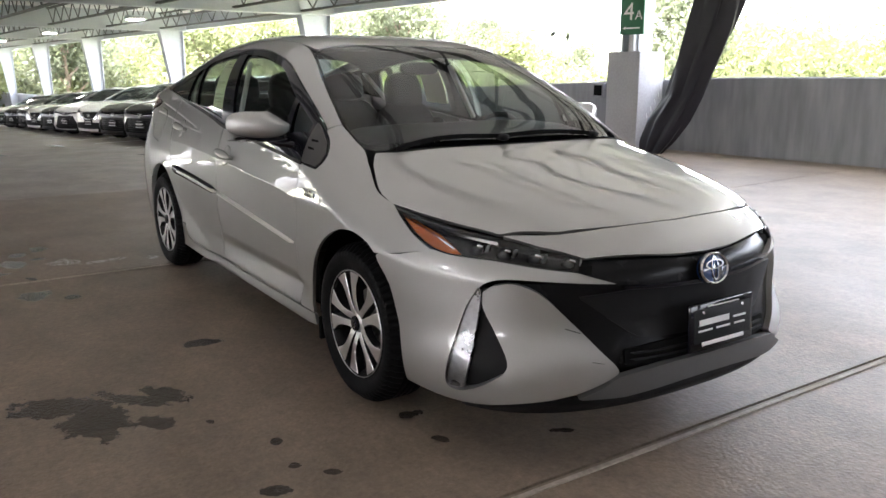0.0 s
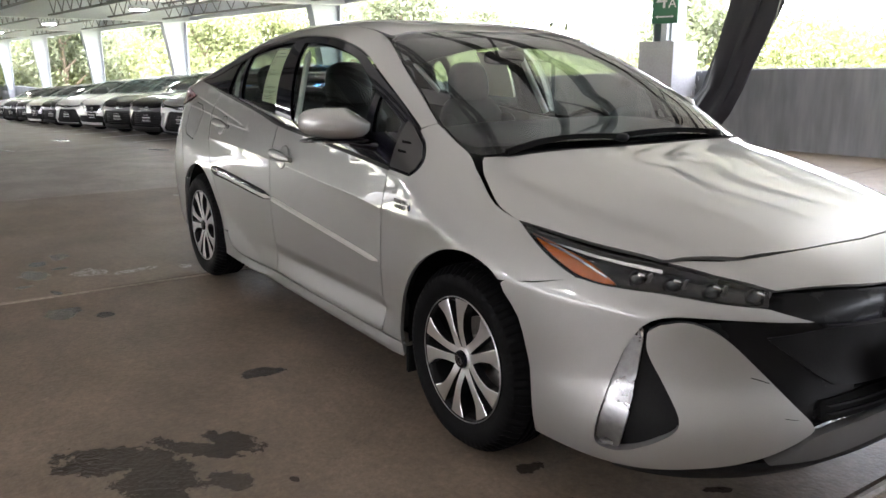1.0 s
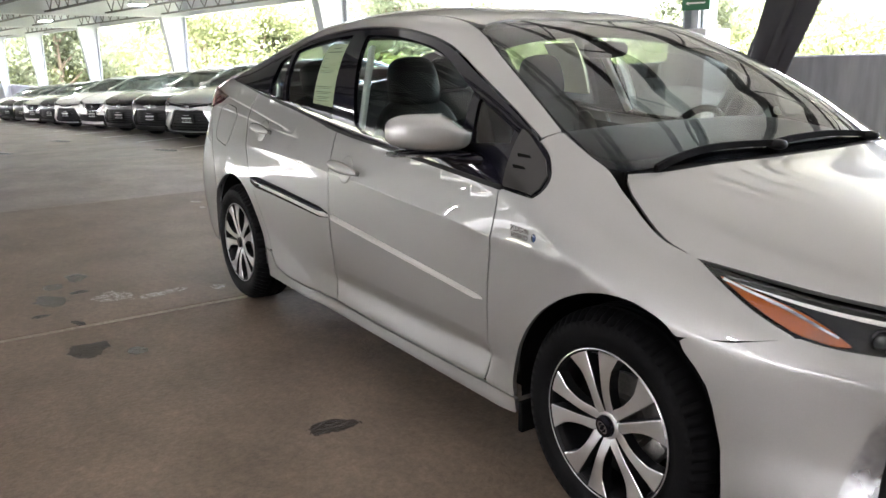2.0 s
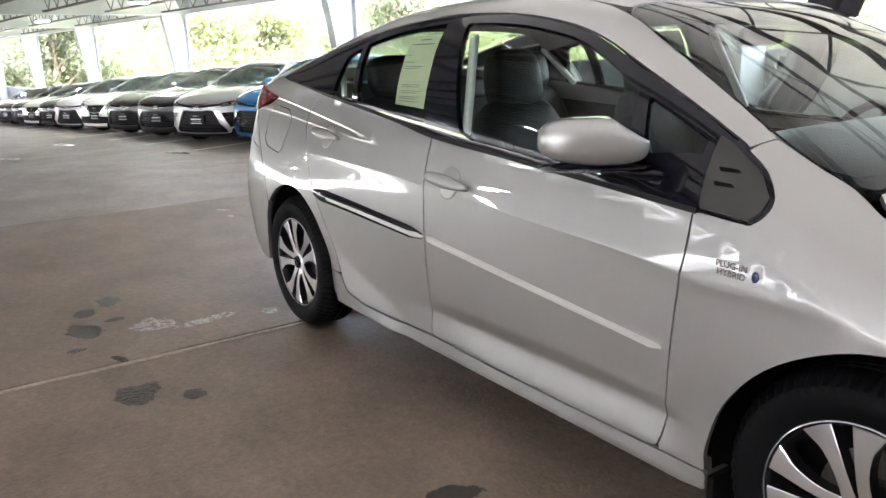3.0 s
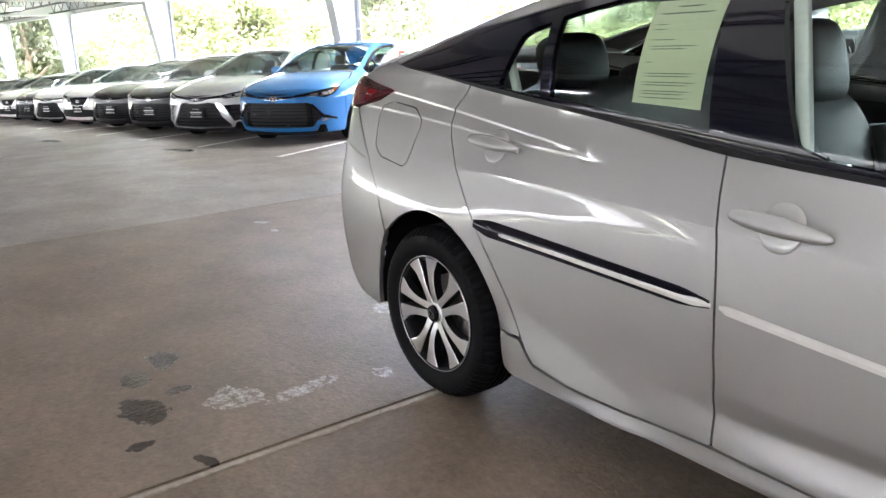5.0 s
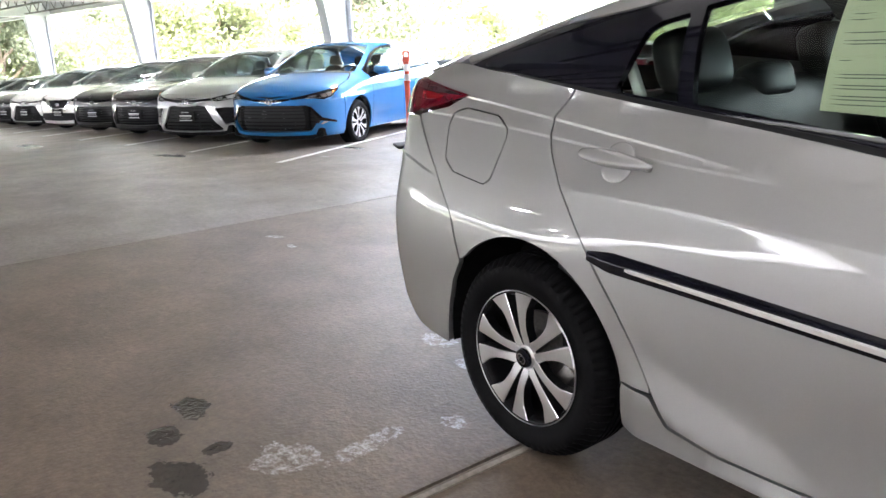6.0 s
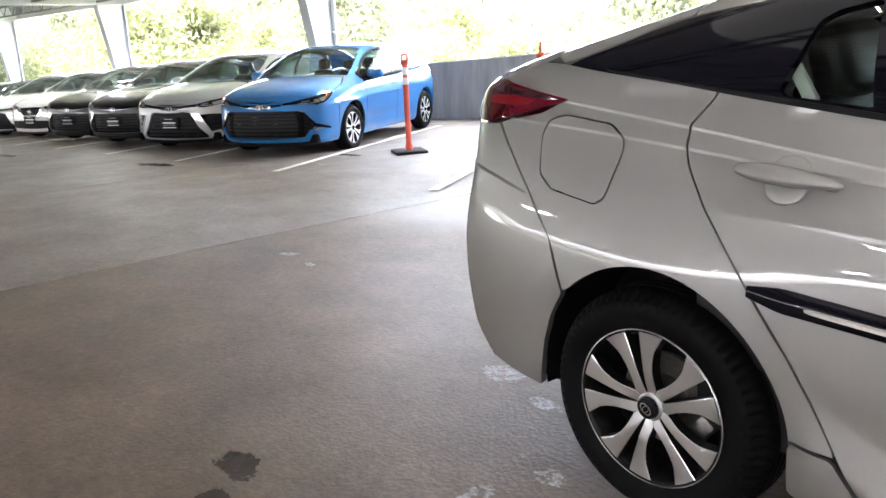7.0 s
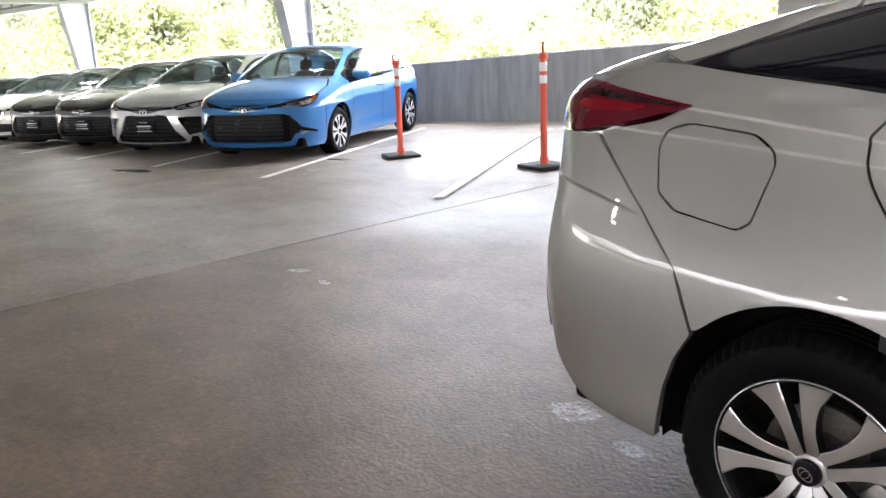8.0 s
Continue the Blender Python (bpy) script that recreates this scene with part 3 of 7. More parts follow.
def trim(outline, step, holes=(), rounds=1, lines=()):
    """Triangles that fill an outline with holes; lines: creases along which the mesh is finer."""
    loops = [dense(list(outline), step, rounds)] + [dense(list(h), step, rounds) for h in holes]
    edge = np.vstack(loops)
    lo, hi = edge.min(0), edge.max(0)
    gx, gy = np.meshgrid(np.arange(lo[0], hi[0], step), np.arange(lo[1], hi[1], step))
    gx = gx + (np.arange(gx.shape[0]) % 2)[:, None] * step / 2
    grid = np.column_stack([gx.ravel(), gy.ravel()])
    keep = inside(grid, loops[0])
    for h in loops[1:]:
        keep &= ~inside(grid, h)
    grid = grid[keep]
    if len(grid):
        grid = grid[np.array([((edge - g) ** 2).sum(1).min() for g in grid]) > (0.45 * step) ** 2]
    for line in lines:
        rows = np.vstack([np.array(line, float) + (0, dz) for dz in (-0.007, -0.0045, -0.0015, 0.0015, 0.0045, 0.007)])
        rows = rows[inside(rows, loops[0])]
        for h in loops[1:]:
            rows = rows[~inside(rows, h)]
        if len(rows):
            rows = rows[np.array([((edge - g) ** 2).sum(1).min() for g in rows]) > 0.002 ** 2]
            grid = grid[np.array([((rows - g) ** 2).sum(1).min() for g in grid]) > (0.4 * step) ** 2]
            grid = np.vstack([grid, rows])
    pts = np.vstack([edge, grid]) if len(grid) else edge
    links, start = [], 0
    for lp in loops:
        links += [(start + i, start + (i + 1) % len(lp)) for i in range(len(lp))]
        start += len(lp)
    v, _, f, *_ = delaunay_2d_cdt([Vector(q) for q in pts], links, [], 0, 1e-6)
    v = np.array([(q.x, q.y) for q in v])
    f = np.array([t for t in f if len(t) == 3], int).reshape(-1, 3)
    mid = v[f].mean(1)
    ok = inside(mid, loops[0])
    for h in loops[1:]:
        ok &= ~inside(mid, h)
    a, b = v[f[:, 1]] - v[f[:, 0]], v[f[:, 2]] - v[f[:, 0]]
    turn = a[:, 0] * b[:, 1] - a[:, 1] * b[:, 0]
    f[turn < 0] = f[turn < 0][:, ::-1]
    return v, f[ok & (np.abs(turn) > 2e-7)]


class Body:
    """Places on a body: five ways of laying a flat outline onto it."""

    def __init__(self, shape, pole=1.3):
        self.s, self.pole = shape, pole

    def side(self, a, b):
        return np.stack([a, -self.s.half(a, b), b], -1)

    def top(self, a, b):
        return np.stack([a, b, self.s.top(a, b)], -1)

    def vault(self, a, b):
        w = b / 0.6
        zb, zc = self.s.zb(a), self.s.zc(a)
        c = np.cos(w)
        return np.stack([a, -self.s.low(a, zb) * np.sign(c) * np.abs(c) ** (2 / self.s.p(a)), zb + (zc - zb) * np.abs(np.sin(w)) ** (2 / self.s.q(a))], -1)

    def polar(self, a, b, sign):
        f = a / 0.9
        lo, hi = np.zeros(a.shape), np.full(a.shape, 1.6)
        for _ in range(36):
            r = (lo + hi) / 2
            ok = np.abs(r * np.sin(f)) <= self.s.half(sign * (self.pole + r * np.cos(f)), b)
            ok &= (b < self.s.zc(sign * (self.pole + r * np.cos(f)))) & (self.s.low(sign * (self.pole + r * np.cos(f)), np.minimum(b, 0.6)) > 1e-3)
            lo, hi = np.where(ok, r, lo), np.where(ok, hi, r)
        return np.stack([sign * (self.pole + lo * np.cos(f)), -lo * np.sin(f), b], -1)

    def nose(self, a, b):
        return self.polar(a, b, 1)

    def tail(self, a, b):
        return self.polar(a, b, -1)

    # from places on the body (x, half-width, height) to the flat
    def n(self, *pts):
        return [(0.9 * math.atan2(h, x - self.pole), z) for x, h, z in pts]

    def t(self, *pts):
        return [(0.9 * math.atan2(h, -x - self.pole), z) for x, h, z in pts]

    def vz(self, *pts):
        out = []
        for x, z in pts:
            v = np.clip((z - self.s.zb(x)) / (self.s.zc(x) - self.s.zb(x)), 0, 1)
            out.append((x, 0.6 * math.asin(v ** (self.s.q(x) / 2))))
        return out

    def vh(self, *pts):
        out = []
        for x, h in pts:
            r = np.clip(h / self.s.low(x, self.s.zb(x)), 0, 1)
            out.append((x, 0.6 * math.acos(r ** (self.s.p(x) / 2))))
        return out


def lay(name, outline, where, material, parent, label="", step=0.03, holes=(), offset=0.0, depth=0.014, sides=(1, -1), rounds=1, push=None, lines=()):
    """A body panel: the outline laid on the body, with a turned-in flange round its edge; on both sides of the car."""
    v, f = trim(outline, step, holes, rounds, lines)
    a, b = v[:, 0], v[:, 1]
    e = 0.004 if not lines else 0.0012
    p = where(a, b)
    da, db = where(a + e, b) - where(a - e, b), where(a, b + e) - where(a, b - e)
    n = np.cross(da, db)
    n /= np.maximum(np.linalg.norm(n, axis=1), 1e-12)[:, None]
    centre = np.stack([p[:, 0] * 0.75, p[:, 1] * 0, np.full(len(p), 0.5)], -1)
    n *= np.where(((p - centre) * n).sum(1) < 0, -1, 1)[:, None]
    shift = offset if push is None else offset + push(a, b)
    p = p + n * (shift[:, None] if isinstance(shift, np.ndarray) else shift)
    tri = p[f]
    face_n = np.cross(tri[:, 1] - tri[:, 0], tri[:, 2] - tri[:, 0])
    if (face_n * n[f].mean(1)).sum() < 0:
        f = f[:, ::-1]
    seen = {}
    for t in f:
        for i, j in ((0, 1), (1, 2), (2, 0)):
            seen[(int(t[i]), int(t[j]))] = 1
    rim = [k for k in seen if (k[1], k[0]) not in seen]
    ids = sorted({i for k in rim for i in k})
    inner = {i: len(p) + q for q, i in enumerate(ids)}
    verts = np.vstack([p, p[ids] - n[ids] * depth]) if depth and ids else p
    faces = [tuple(int(i) for i in t) for t in f]
    skirts = [(j, i, inner[i], inner[j]) for i, j in rim] if depth else []
    made = []
    for s in sides:
        me = bpy.data.meshes.new(name)
        vv = verts * np.array((1, s, 1))
        ff = faces + skirts if s > 0 else [t[::-1] for t in faces + skirts]
        me.from_pydata(vv.tolist(), [], ff)
        me.materials.append(material)
        me.shade_smooth()
        nn = n * np.array((1, s, 1))
        loops = []
        for poly in me.polygons:
            if len(poly.vertices) == 3:
                loops += [tuple(nn[i]) for i in poly.vertices]
            else:
                loops += [tuple(poly.normal)] * len(poly.vertices)
        me.normals_split_custom_set(loops)
        ob = new(name, me)
        ob.parent = parent
        made.append(tagged(ob, label))
    return made


def both(points):
    """Closes an outline given from middle to middle over the right half, by its mirror."""
    return list(points) + [(-a, b) for a, b in reversed(points) if abs(a) > 1e-6]


# ---- paints and car materials ----
def car_paint(name, color, metal=0.75, rough=0.3):
    m = surface(name, color, rough=rough, metal=metal, scale=1.2, vary=0.03, grain=300, relief=0, coat=1.0, coat_rough=0.012)
    m.node_tree.nodes["Principled BSDF"].inputs["Coat IOR"].default_value = 1.68
    return m


SILVER = car_paint("silver_beige_metallic_paint", (0.37, 0.368, 0.363), 0.80, 0.48)
BLUE = car_paint("bright_blue_paint", (0.002, 0.14, 0.40), 0.3, 0.45)
LIGHT_GREY = car_paint("light_grey_metallic_paint", (0.45, 0.455, 0.46), 0.5, 0.35)
WHITE = car_paint("pearl_white_paint", (0.72, 0.72, 0.70), 0.0, 0.35)
BLACK = car_paint("black_paint", (0.006, 0.006, 0.007), 0.1, 0.3)
CHARCOAL = car_paint("charcoal_metallic_paint", (0.016, 0.016, 0.018), 0.3, 0.35)
GLOSS_BLACK = surface("gloss_black_trim", (0.005, 0.005, 0.009), rough=0.06, vary=0.05, relief=0, specular=0.3)
MATT_BLACK = surface("matt_black_plastic", (0.010, 0.010, 0.011), rough=0.5, scale=8, vary=0.15, grain=200, relief=0.1, specular=0.12)
LINER = surface("black_liner", (0.004, 0.004, 0.004), rough=0.9, vary=0.2, relief=0.1, specular=0.1)
CHROME = surface("chrome", (0.75, 0.76, 0.78), rough=0.08, metal=1.0, vary=0.03, relief=0)
ALLOY = surface("machined_alloy", (0.72, 0.72, 0.73), rough=0.34, metal=1.0, scale=6, vary=0.05, grain=300, relief=0.03, coat=0.6)
DARK_ALLOY = surface("dark_wheel_paint", (0.007, 0.007, 0.008), rough=0.35, vary=0.1, relief=0, specular=0.12)
BRAKE = surface("brake_steel", (0.22, 0.21, 0.20), rough=0.4, metal=0.9, scale=9, vary=0.3, grain=120, relief=0.1)
TYRE = surface("tyre_rubber", (0.0035, 0.0035, 0.004), rough=0.6, scale=8, vary=0.35, grain=160, relief=0.1, specular=0.08)
GLASS = glazing("clear_car_glass", (0.82, 0.90, 0.85), 0.65)
WINDSCREEN = glazing("windscreen_glass", (0.82, 0.90, 0.86), 1.15)
DARK_GLASS = glazing("tinted_car_glass", (0.66, 0.74, 0.69), 0.6)
PRIVACY = surface("privacy_glass", (0.005, 0.005, 0.012), rough=0.03, vary=0.02, relief=0, specular=0.4)
LENS = glazing("lamp_cover", (0.93, 0.93, 0.93))
RED_LENS = surface("red_tail_lamp", (0.10, 0.002, 0.010), rough=0.08, scale=12, vary=0.25, grain=80, relief=0.0, coat=0.4)
BRIGHT_RED = surface("bright_red_tail_lamp", (0.20, 0.004, 0.010), rough=0.15, scale=14, vary=0.3, grain=60, relief=0.0, coat=0.4)
DARK_RED = surface("dark_red_tail_lamp", (0.025, 0.002, 0.006), rough=0.08, scale=12, vary=0.2, relief=0.0, coat=1.0)
AMBER = surface("amber_reflector", (0.55, 0.12, 0.012), rough=0.2, scale=20, vary=0.2, grain=120, relief=0.1, coat=1.0)
GRILLE_BLACK = surface("satin_black_grille", (0.008, 0.008, 0.009), rough=0.25, scale=6, vary=0.1, grain=120, relief=0.02, specular=0.12)
LED_CHROME = surface("lamp_reflector", (0.38, 0.385, 0.40), rough=0.28, metal=1.0, scale=20, vary=0.25, grain=60, relief=0.15)
SEAT = surface("dark_grey_seat", (0.013, 0.0135, 0.015), specular=0.3, rough=0.5, scale=6, vary=0.2, grain=220, relief=0.15)
TRIM_GREY = surface("light_grey_trim", (0.62, 0.64, 0.62), rough=0.6, vary=0.06, relief=0.05)
HEADLINER = surface("dark_headliner", (0.05, 0.05, 0.052), rough=0.9, vary=0.1, grain=200, relief=0.1)
PAPER = surface("pale_yellow_paper", (0.70, 0.72, 0.52), rough=0.7, scale=6, vary=0.04, relief=0.02)
INK = surface("grey_print", (0.16, 0.18, 0.15), rough=0.8, vary=0.1, relief=0)
PLATE_WHITE = surface("plate_print", (0.75, 0.75, 0.75), rough=0.5, vary=0.05, relief=0)
BADGE_BLUE = surface("badge_blue", (0.01, 0.03, 0.10), rough=0.1, vary=0.1, relief=0, coat=1.0)


def lettering(text, size, m, material, parent):
    cu = bpy.data.curves.new("lettering", "FONT")
    cu.body, cu.size, cu.extrude, cu.align_x = text, size, 0.002, "CENTER"
    tmp = new("lettering", cu)
    me = bpy.data.meshes.new_from_object(tmp.evaluated_get(bpy.context.evaluated_depsgraph_get()))
    bpy.data.objects.remove(tmp)
    me.materials.clear()
    me.materials.append(material)
    ob = new("lettering", me)
    ob.parent, ob.matrix_local = parent, m
    return ob


def road_wheel(parent, x, y, side, rim=0.213, r=0.3175, w=0.195, spokes=10, fine=True, alloy=ALLOY):
    """A wheel with tyre, rim, forked bright spokes, black disc for the shade behind them, cap and brake disc. side: -1
    for the car's right.
    """
    hub = new("wheel")
    hub.parent = parent
    hub.location = (x, y, r - 0.005)
    hub.rotation_euler = (0, radians(39), 0 if side < 0 else math.pi)
    h = w / 2
    n = 198 if fine else 40
    groove = []
    for y0 in (0.040, 0.013, -0.013, -0.040):
        groove += [(r, y0 + 0.006), (r - 0.008, y0 + 0.004), (r - 0.008, y0 - 0.004), (r, y0 - 0.006)]
    prof = [(rim - 0.012, -h + 0.012), (rim + 0.006, -h + 0.008), (rim + 0.025, -h - 0.002), (0.265 * r / 0.3175, -h - 0.008), (0.288 * r / 0.3175, -h - 0.002), (r - 0.020, -h + 0.010), (r - 0.008, -h + 0.022), (r - 0.001, -h + 0.036)]
    prof = prof + sorted([(a, -b) for a, b in groove], key=lambda q: q[1]) + [(a, -b) for a, b in reversed(prof)]
    bm = lathe(prof, n)
    if fine:
        bm.verts.ensure_lookup_table()
        for ring in (5, 6, 7, len(prof) - 6, len(prof) - 7, len(prof) - 8):
            for i in range(n):
                if i % 3 == 0:
                    c = bm.verts[ring * n + i].co
                    k = 1 - 0.009 / math.hypot(c.x, c.z)
                    c.x, c.z = c.x * k, c.z * k
    part("tyre", bm, TYRE, hub)
    part("rim", lathe([(rim - 0.014, h - 0.01), (rim - 0.022, 0), (rim - 0.018, -h + 0.030), (rim - 0.010, -h + 0.012), (rim + 0.002, -h + 0.006), (rim + 0.005, -h + 0.006)], 64 if fine else 32), DARK_ALLOY, hub, "dark rim barrel")
    part("rim_lip", lathe([(rim + 0.001, -h + 0.006), (rim + 0.001, -h + 0.003), (rim - 0.001, -h + 0.002), (rim - 0.002, -h + 0.004)], 64 if fine else 32), alloy, hub, "thin bright rim edge")
    # black disc put where there is only shade behind the spokes
    part("shade_disc", lathe([(rim - 0.018, 0.01), (0.13, 0.012), (0.0, 0.012)], 32), LINER, hub, "black disc standing in for the shade behind the spokes")
    ys = -h + 0.004
    bend = curve((0.17, 3.5), (0.35, 4.5), (0.5, 5.2), (0.7, 5.7), (0.965, 6.2)) if spokes == 10 else curve((0.17, -20.0), (0.4, -12.0), (0.965, -9.0))
    flank = curve((0.26, 35.5), (0.30, 31.0), (0.35, 26.5), (0.42, 22.6), (0.52, 20.2), (0.62, 19.6), (0.74, 20.4), (0.86, 23.4), (0.965, 25.6)) if spokes == 10 else curve((0.17, 20.0), (0.4, 12.0), (0.965, 9.0))
    dip = curve((0.17, 0.014), (0.30, 0.008), (0.5, 0.003), (0.965, 0.001))
    for k in range(spokes):
        turn, s = (72 * (k // 2), (1 if k % 2 else -1)) if spokes == 10 else (360 / spokes * k, 1)
        bm = bmesh.new()
        rows = []
        for f in (0.17, 0.26, 0.29, 0.33, 0.37, 0.42, 0.50, 0.60, 0.70, 0.76, 0.80, 0.84, 0.88, 0.92, 0.965):
            lo, hi = float(bend(f)), float(flank(max(f, 0.26)))
            row = []
            for deep in (0, 1):
                for t in ((0, 0.06, 0.5, 0.94, 1) if not deep else (1, 0)):
                    a = radians(s * (lo + (hi - lo) * t))
                    y = ys + float(dip(f)) + (0.0016 if t in (0, 1) and not deep else 0) + (0.034 if deep else 0)
                    row.append(bm.verts.new((f * rim * math.cos(a), y, f * rim * math.sin(a))))
            rows.append(row)
        for p0, p1 in zip(rows, rows[1:]):
            for i in range(7):
                face = bm.faces.new((p0[i], p0[(i + 1) % 7], p1[(i + 1) % 7], p1[i]))
                face.material_index = 0 if i < 4 else 1
        bm.faces.new(rows[0][::-1])
        bm.faces.new(rows[-1])
        bmesh.ops.recalc_face_normals(bm, faces=bm.faces)
        bmesh.ops.rotate(bm, cent=(0, 0, 0), matrix=Matrix.Rotation(radians(turn), 3, "Y"), verts=bm.verts)
        part("spoke", bm, alloy, hub, smooth=False).data.materials.append(DARK_ALLOY)
    part("hub_ring", lathe([(0.040, ys + 0.022), (0.037, ys + 0.011), (0.033, ys + 0.008), (0.030, ys + 0.009)], 40), alloy, hub)
    part("centre_cap", lathe([(0.031, ys + 0.006), (0.029, ys - 0.001), (0.014, ys - 0.005), (0.0, ys - 0.0055)], 32), GLOSS_BLACK, hub, "black centre cap")
    if fine:
        cap = bmesh.new()
        for sx, sz in ((0.019, 0.013), (0.008, 0.0125)):
            ring = []
            for i in range(24):
                a = 2 * math.pi * i / 24
                ring.append([bm_v for bm_v in (cap.verts.new((k * sx * math.cos(a), ys - 0.0065, k * sz * math.sin(a))) for k in (1.0, 0.82))])
            for i in range(24):
                j = (i + 1) % 24
                cap.faces.new((ring[i][0], ring[j][0], ring[j][1], ring[i][1]))
        part("cap_emblem", cap, CHROME, hub, "chrome oval emblem")
        part("brake_disc", lathe([(0.13, 0.0), (0.13, -0.012), (0.07, -0.012), (0.065, -0.03), (0, -0.03)], 40), BRAKE, hub, "grey steel brake disc")
        part("brake_caliper", box(0.05, 0.06, 0.13, pose(0.115, -0.01, 0.02), 0.012), BRAKE, hub)
    return hub


# ---- the silver hatchback ----
def wheel_house(parent, x, side, rx=0.372, rz=0.392):
    """Dark liner inside a wheel arch."""
    bm = bmesh.new()
    rows = []
    for d in (0.80, 0.52):
        rows.append([bm.verts.new((x + rx * math.cos(a), side * d, 0.312 + rz * math.sin(a))) for a in np.linspace(-0.14, math.pi + 0.14, 32)])
    for i in range(31):
        bm.faces.new((rows[0][i], rows[0][i + 1], rows[1][i + 1], rows[1][i]))
    bm.faces.new(rows[1])
    part("wheel_liner", bm, LINER, parent)


def superblob(sx, sy, sz, e=0.7, n=20, m=None, shape=None):
    """A rounded, pillow-like solid."""
    bm = bmesh.new()
    bmesh.ops.create_uvsphere(bm, u_segments=n * 2, v_segments=n, radius=1)
    for v in bm.verts:
        v.co = Vector([math.copysign(abs(c) ** e, c) for c in v.co])
        if shape:
            v.co = Vector(shape(*v.co))
        v.co = Vector((v.co.x * sx, v.co.y * sy, v.co.z * sz))
    if m is not None:
        bmesh.ops.transform(bm, matrix=m, verts=bm.verts)
    return bm


def seat(parent, x, y, wide=0.26):
    s = new("seat")
    s.parent = parent
    s.location = (x, y, -0.085)
    part("cushion", superblob(0.27, wide, 0.10, 0.5, 14, pose(0.10, 0, 0.52, 0, -6)), SEAT, s)
    part("backrest", superblob(0.075, wide - 0.01, 0.33, 0.55, 16, pose(-0.23, 0, 0.87, 0, -16), lambda a, b, c: (a, b * (1 - 0.16 * max(0, c)), c)), SEAT, s)
    for k in (-1, 1):
        part("bolster", superblob(0.07, 0.05, 0.26, 0.6, 10, pose(-0.17, k * (wide - 0.045), 0.84, 0, -16)), SEAT, s)
        part("headrest_post", rod(bmesh.new(), (-0.325, k * 0.05, 1.13), (-0.335, k * 0.05, 1.21), 0.006, 8), CHROME, s)
    part("headrest", superblob(0.055, 0.120, 0.115, 0.55, 14, pose(-0.315, 0, 1.255, 0, -10), lambda a, b, c: (a, b * (1 - 0.14 * max(0, c)), c)), SEAT, s)
    bm = bmesh.new()
    arcs = [(0.105 * math.cos(a), 0.17 * math.sin(a)) for a in np.linspace(math.pi, 2 * math.pi, 14)]
    for (y0, z0), (y1, z1) in zip(arcs, arcs[1:]):
        rod(bm, (-0.165 - 0.0 + (z0 + 0.1) * -0.28, y0, 1.04 + z0), (-0.165 + (z1 + 0.1) * -0.28, y1, 1.04 + z1), 0.0025, 5)
    part("seam", bm, MATT_BLACK, s)
    return s


def rub_strip(parent, x0, z0, x1, z1, w0, w1, proud, material, label, taper=0.1):
    """A moulding along a door: bevelled on top, blunt below, running out to its ends; on both sides of the car."""
    for s in (-1, 1):
        bm, rows = bmesh.new(), []
        for k in range(41):
            t = k / 40
            x, z, w = x0 + (x1 - x0) * t, z0 + (z1 - z0) * t, w0 + (w1 - w0) * t
            g = min(1.0, min(t, 1 - t) / taper + 0.12)
            row = []
            for dz, out in ((1.0, -0.004), (0.97, 0.15 * proud), (0.30, proud), (-0.80, proud), (-1.0, 0.70 * proud), (-1.0, -0.004)):
                zz = z + dz * w * (0.4 + 0.6 * g)
                row.append(bm.verts.new((x, s * (float(HERO.half(x, zz)) + out * g), zz)))
            rows.append(row)
        for a, b in zip(rows, rows[1:]):
            for i in range(5):
                bm.faces.new((a[i], a[i + 1], b[i + 1], b[i]))
        bm.faces.new(rows[0])
        bm.faces.new(rows[-1])
        bmesh.ops.recalc_face_normals(bm, faces=bm.faces)
        part("side_moulding", bm, material, parent, label)


LED_GLASS = surface("led_lens", (0.05, 0.055, 0.06), rough=0.04, vary=0.05, relief=0, coat=1.0)
# Silver of the rear insert; on the front moulding it carries a highlight in colour.
STRIP = surface("silver_highlight_strip", (0.72, 0.71, 0.69), rough=0.32, metal=0.6, vary=0.03, relief=0, coat=0.7)


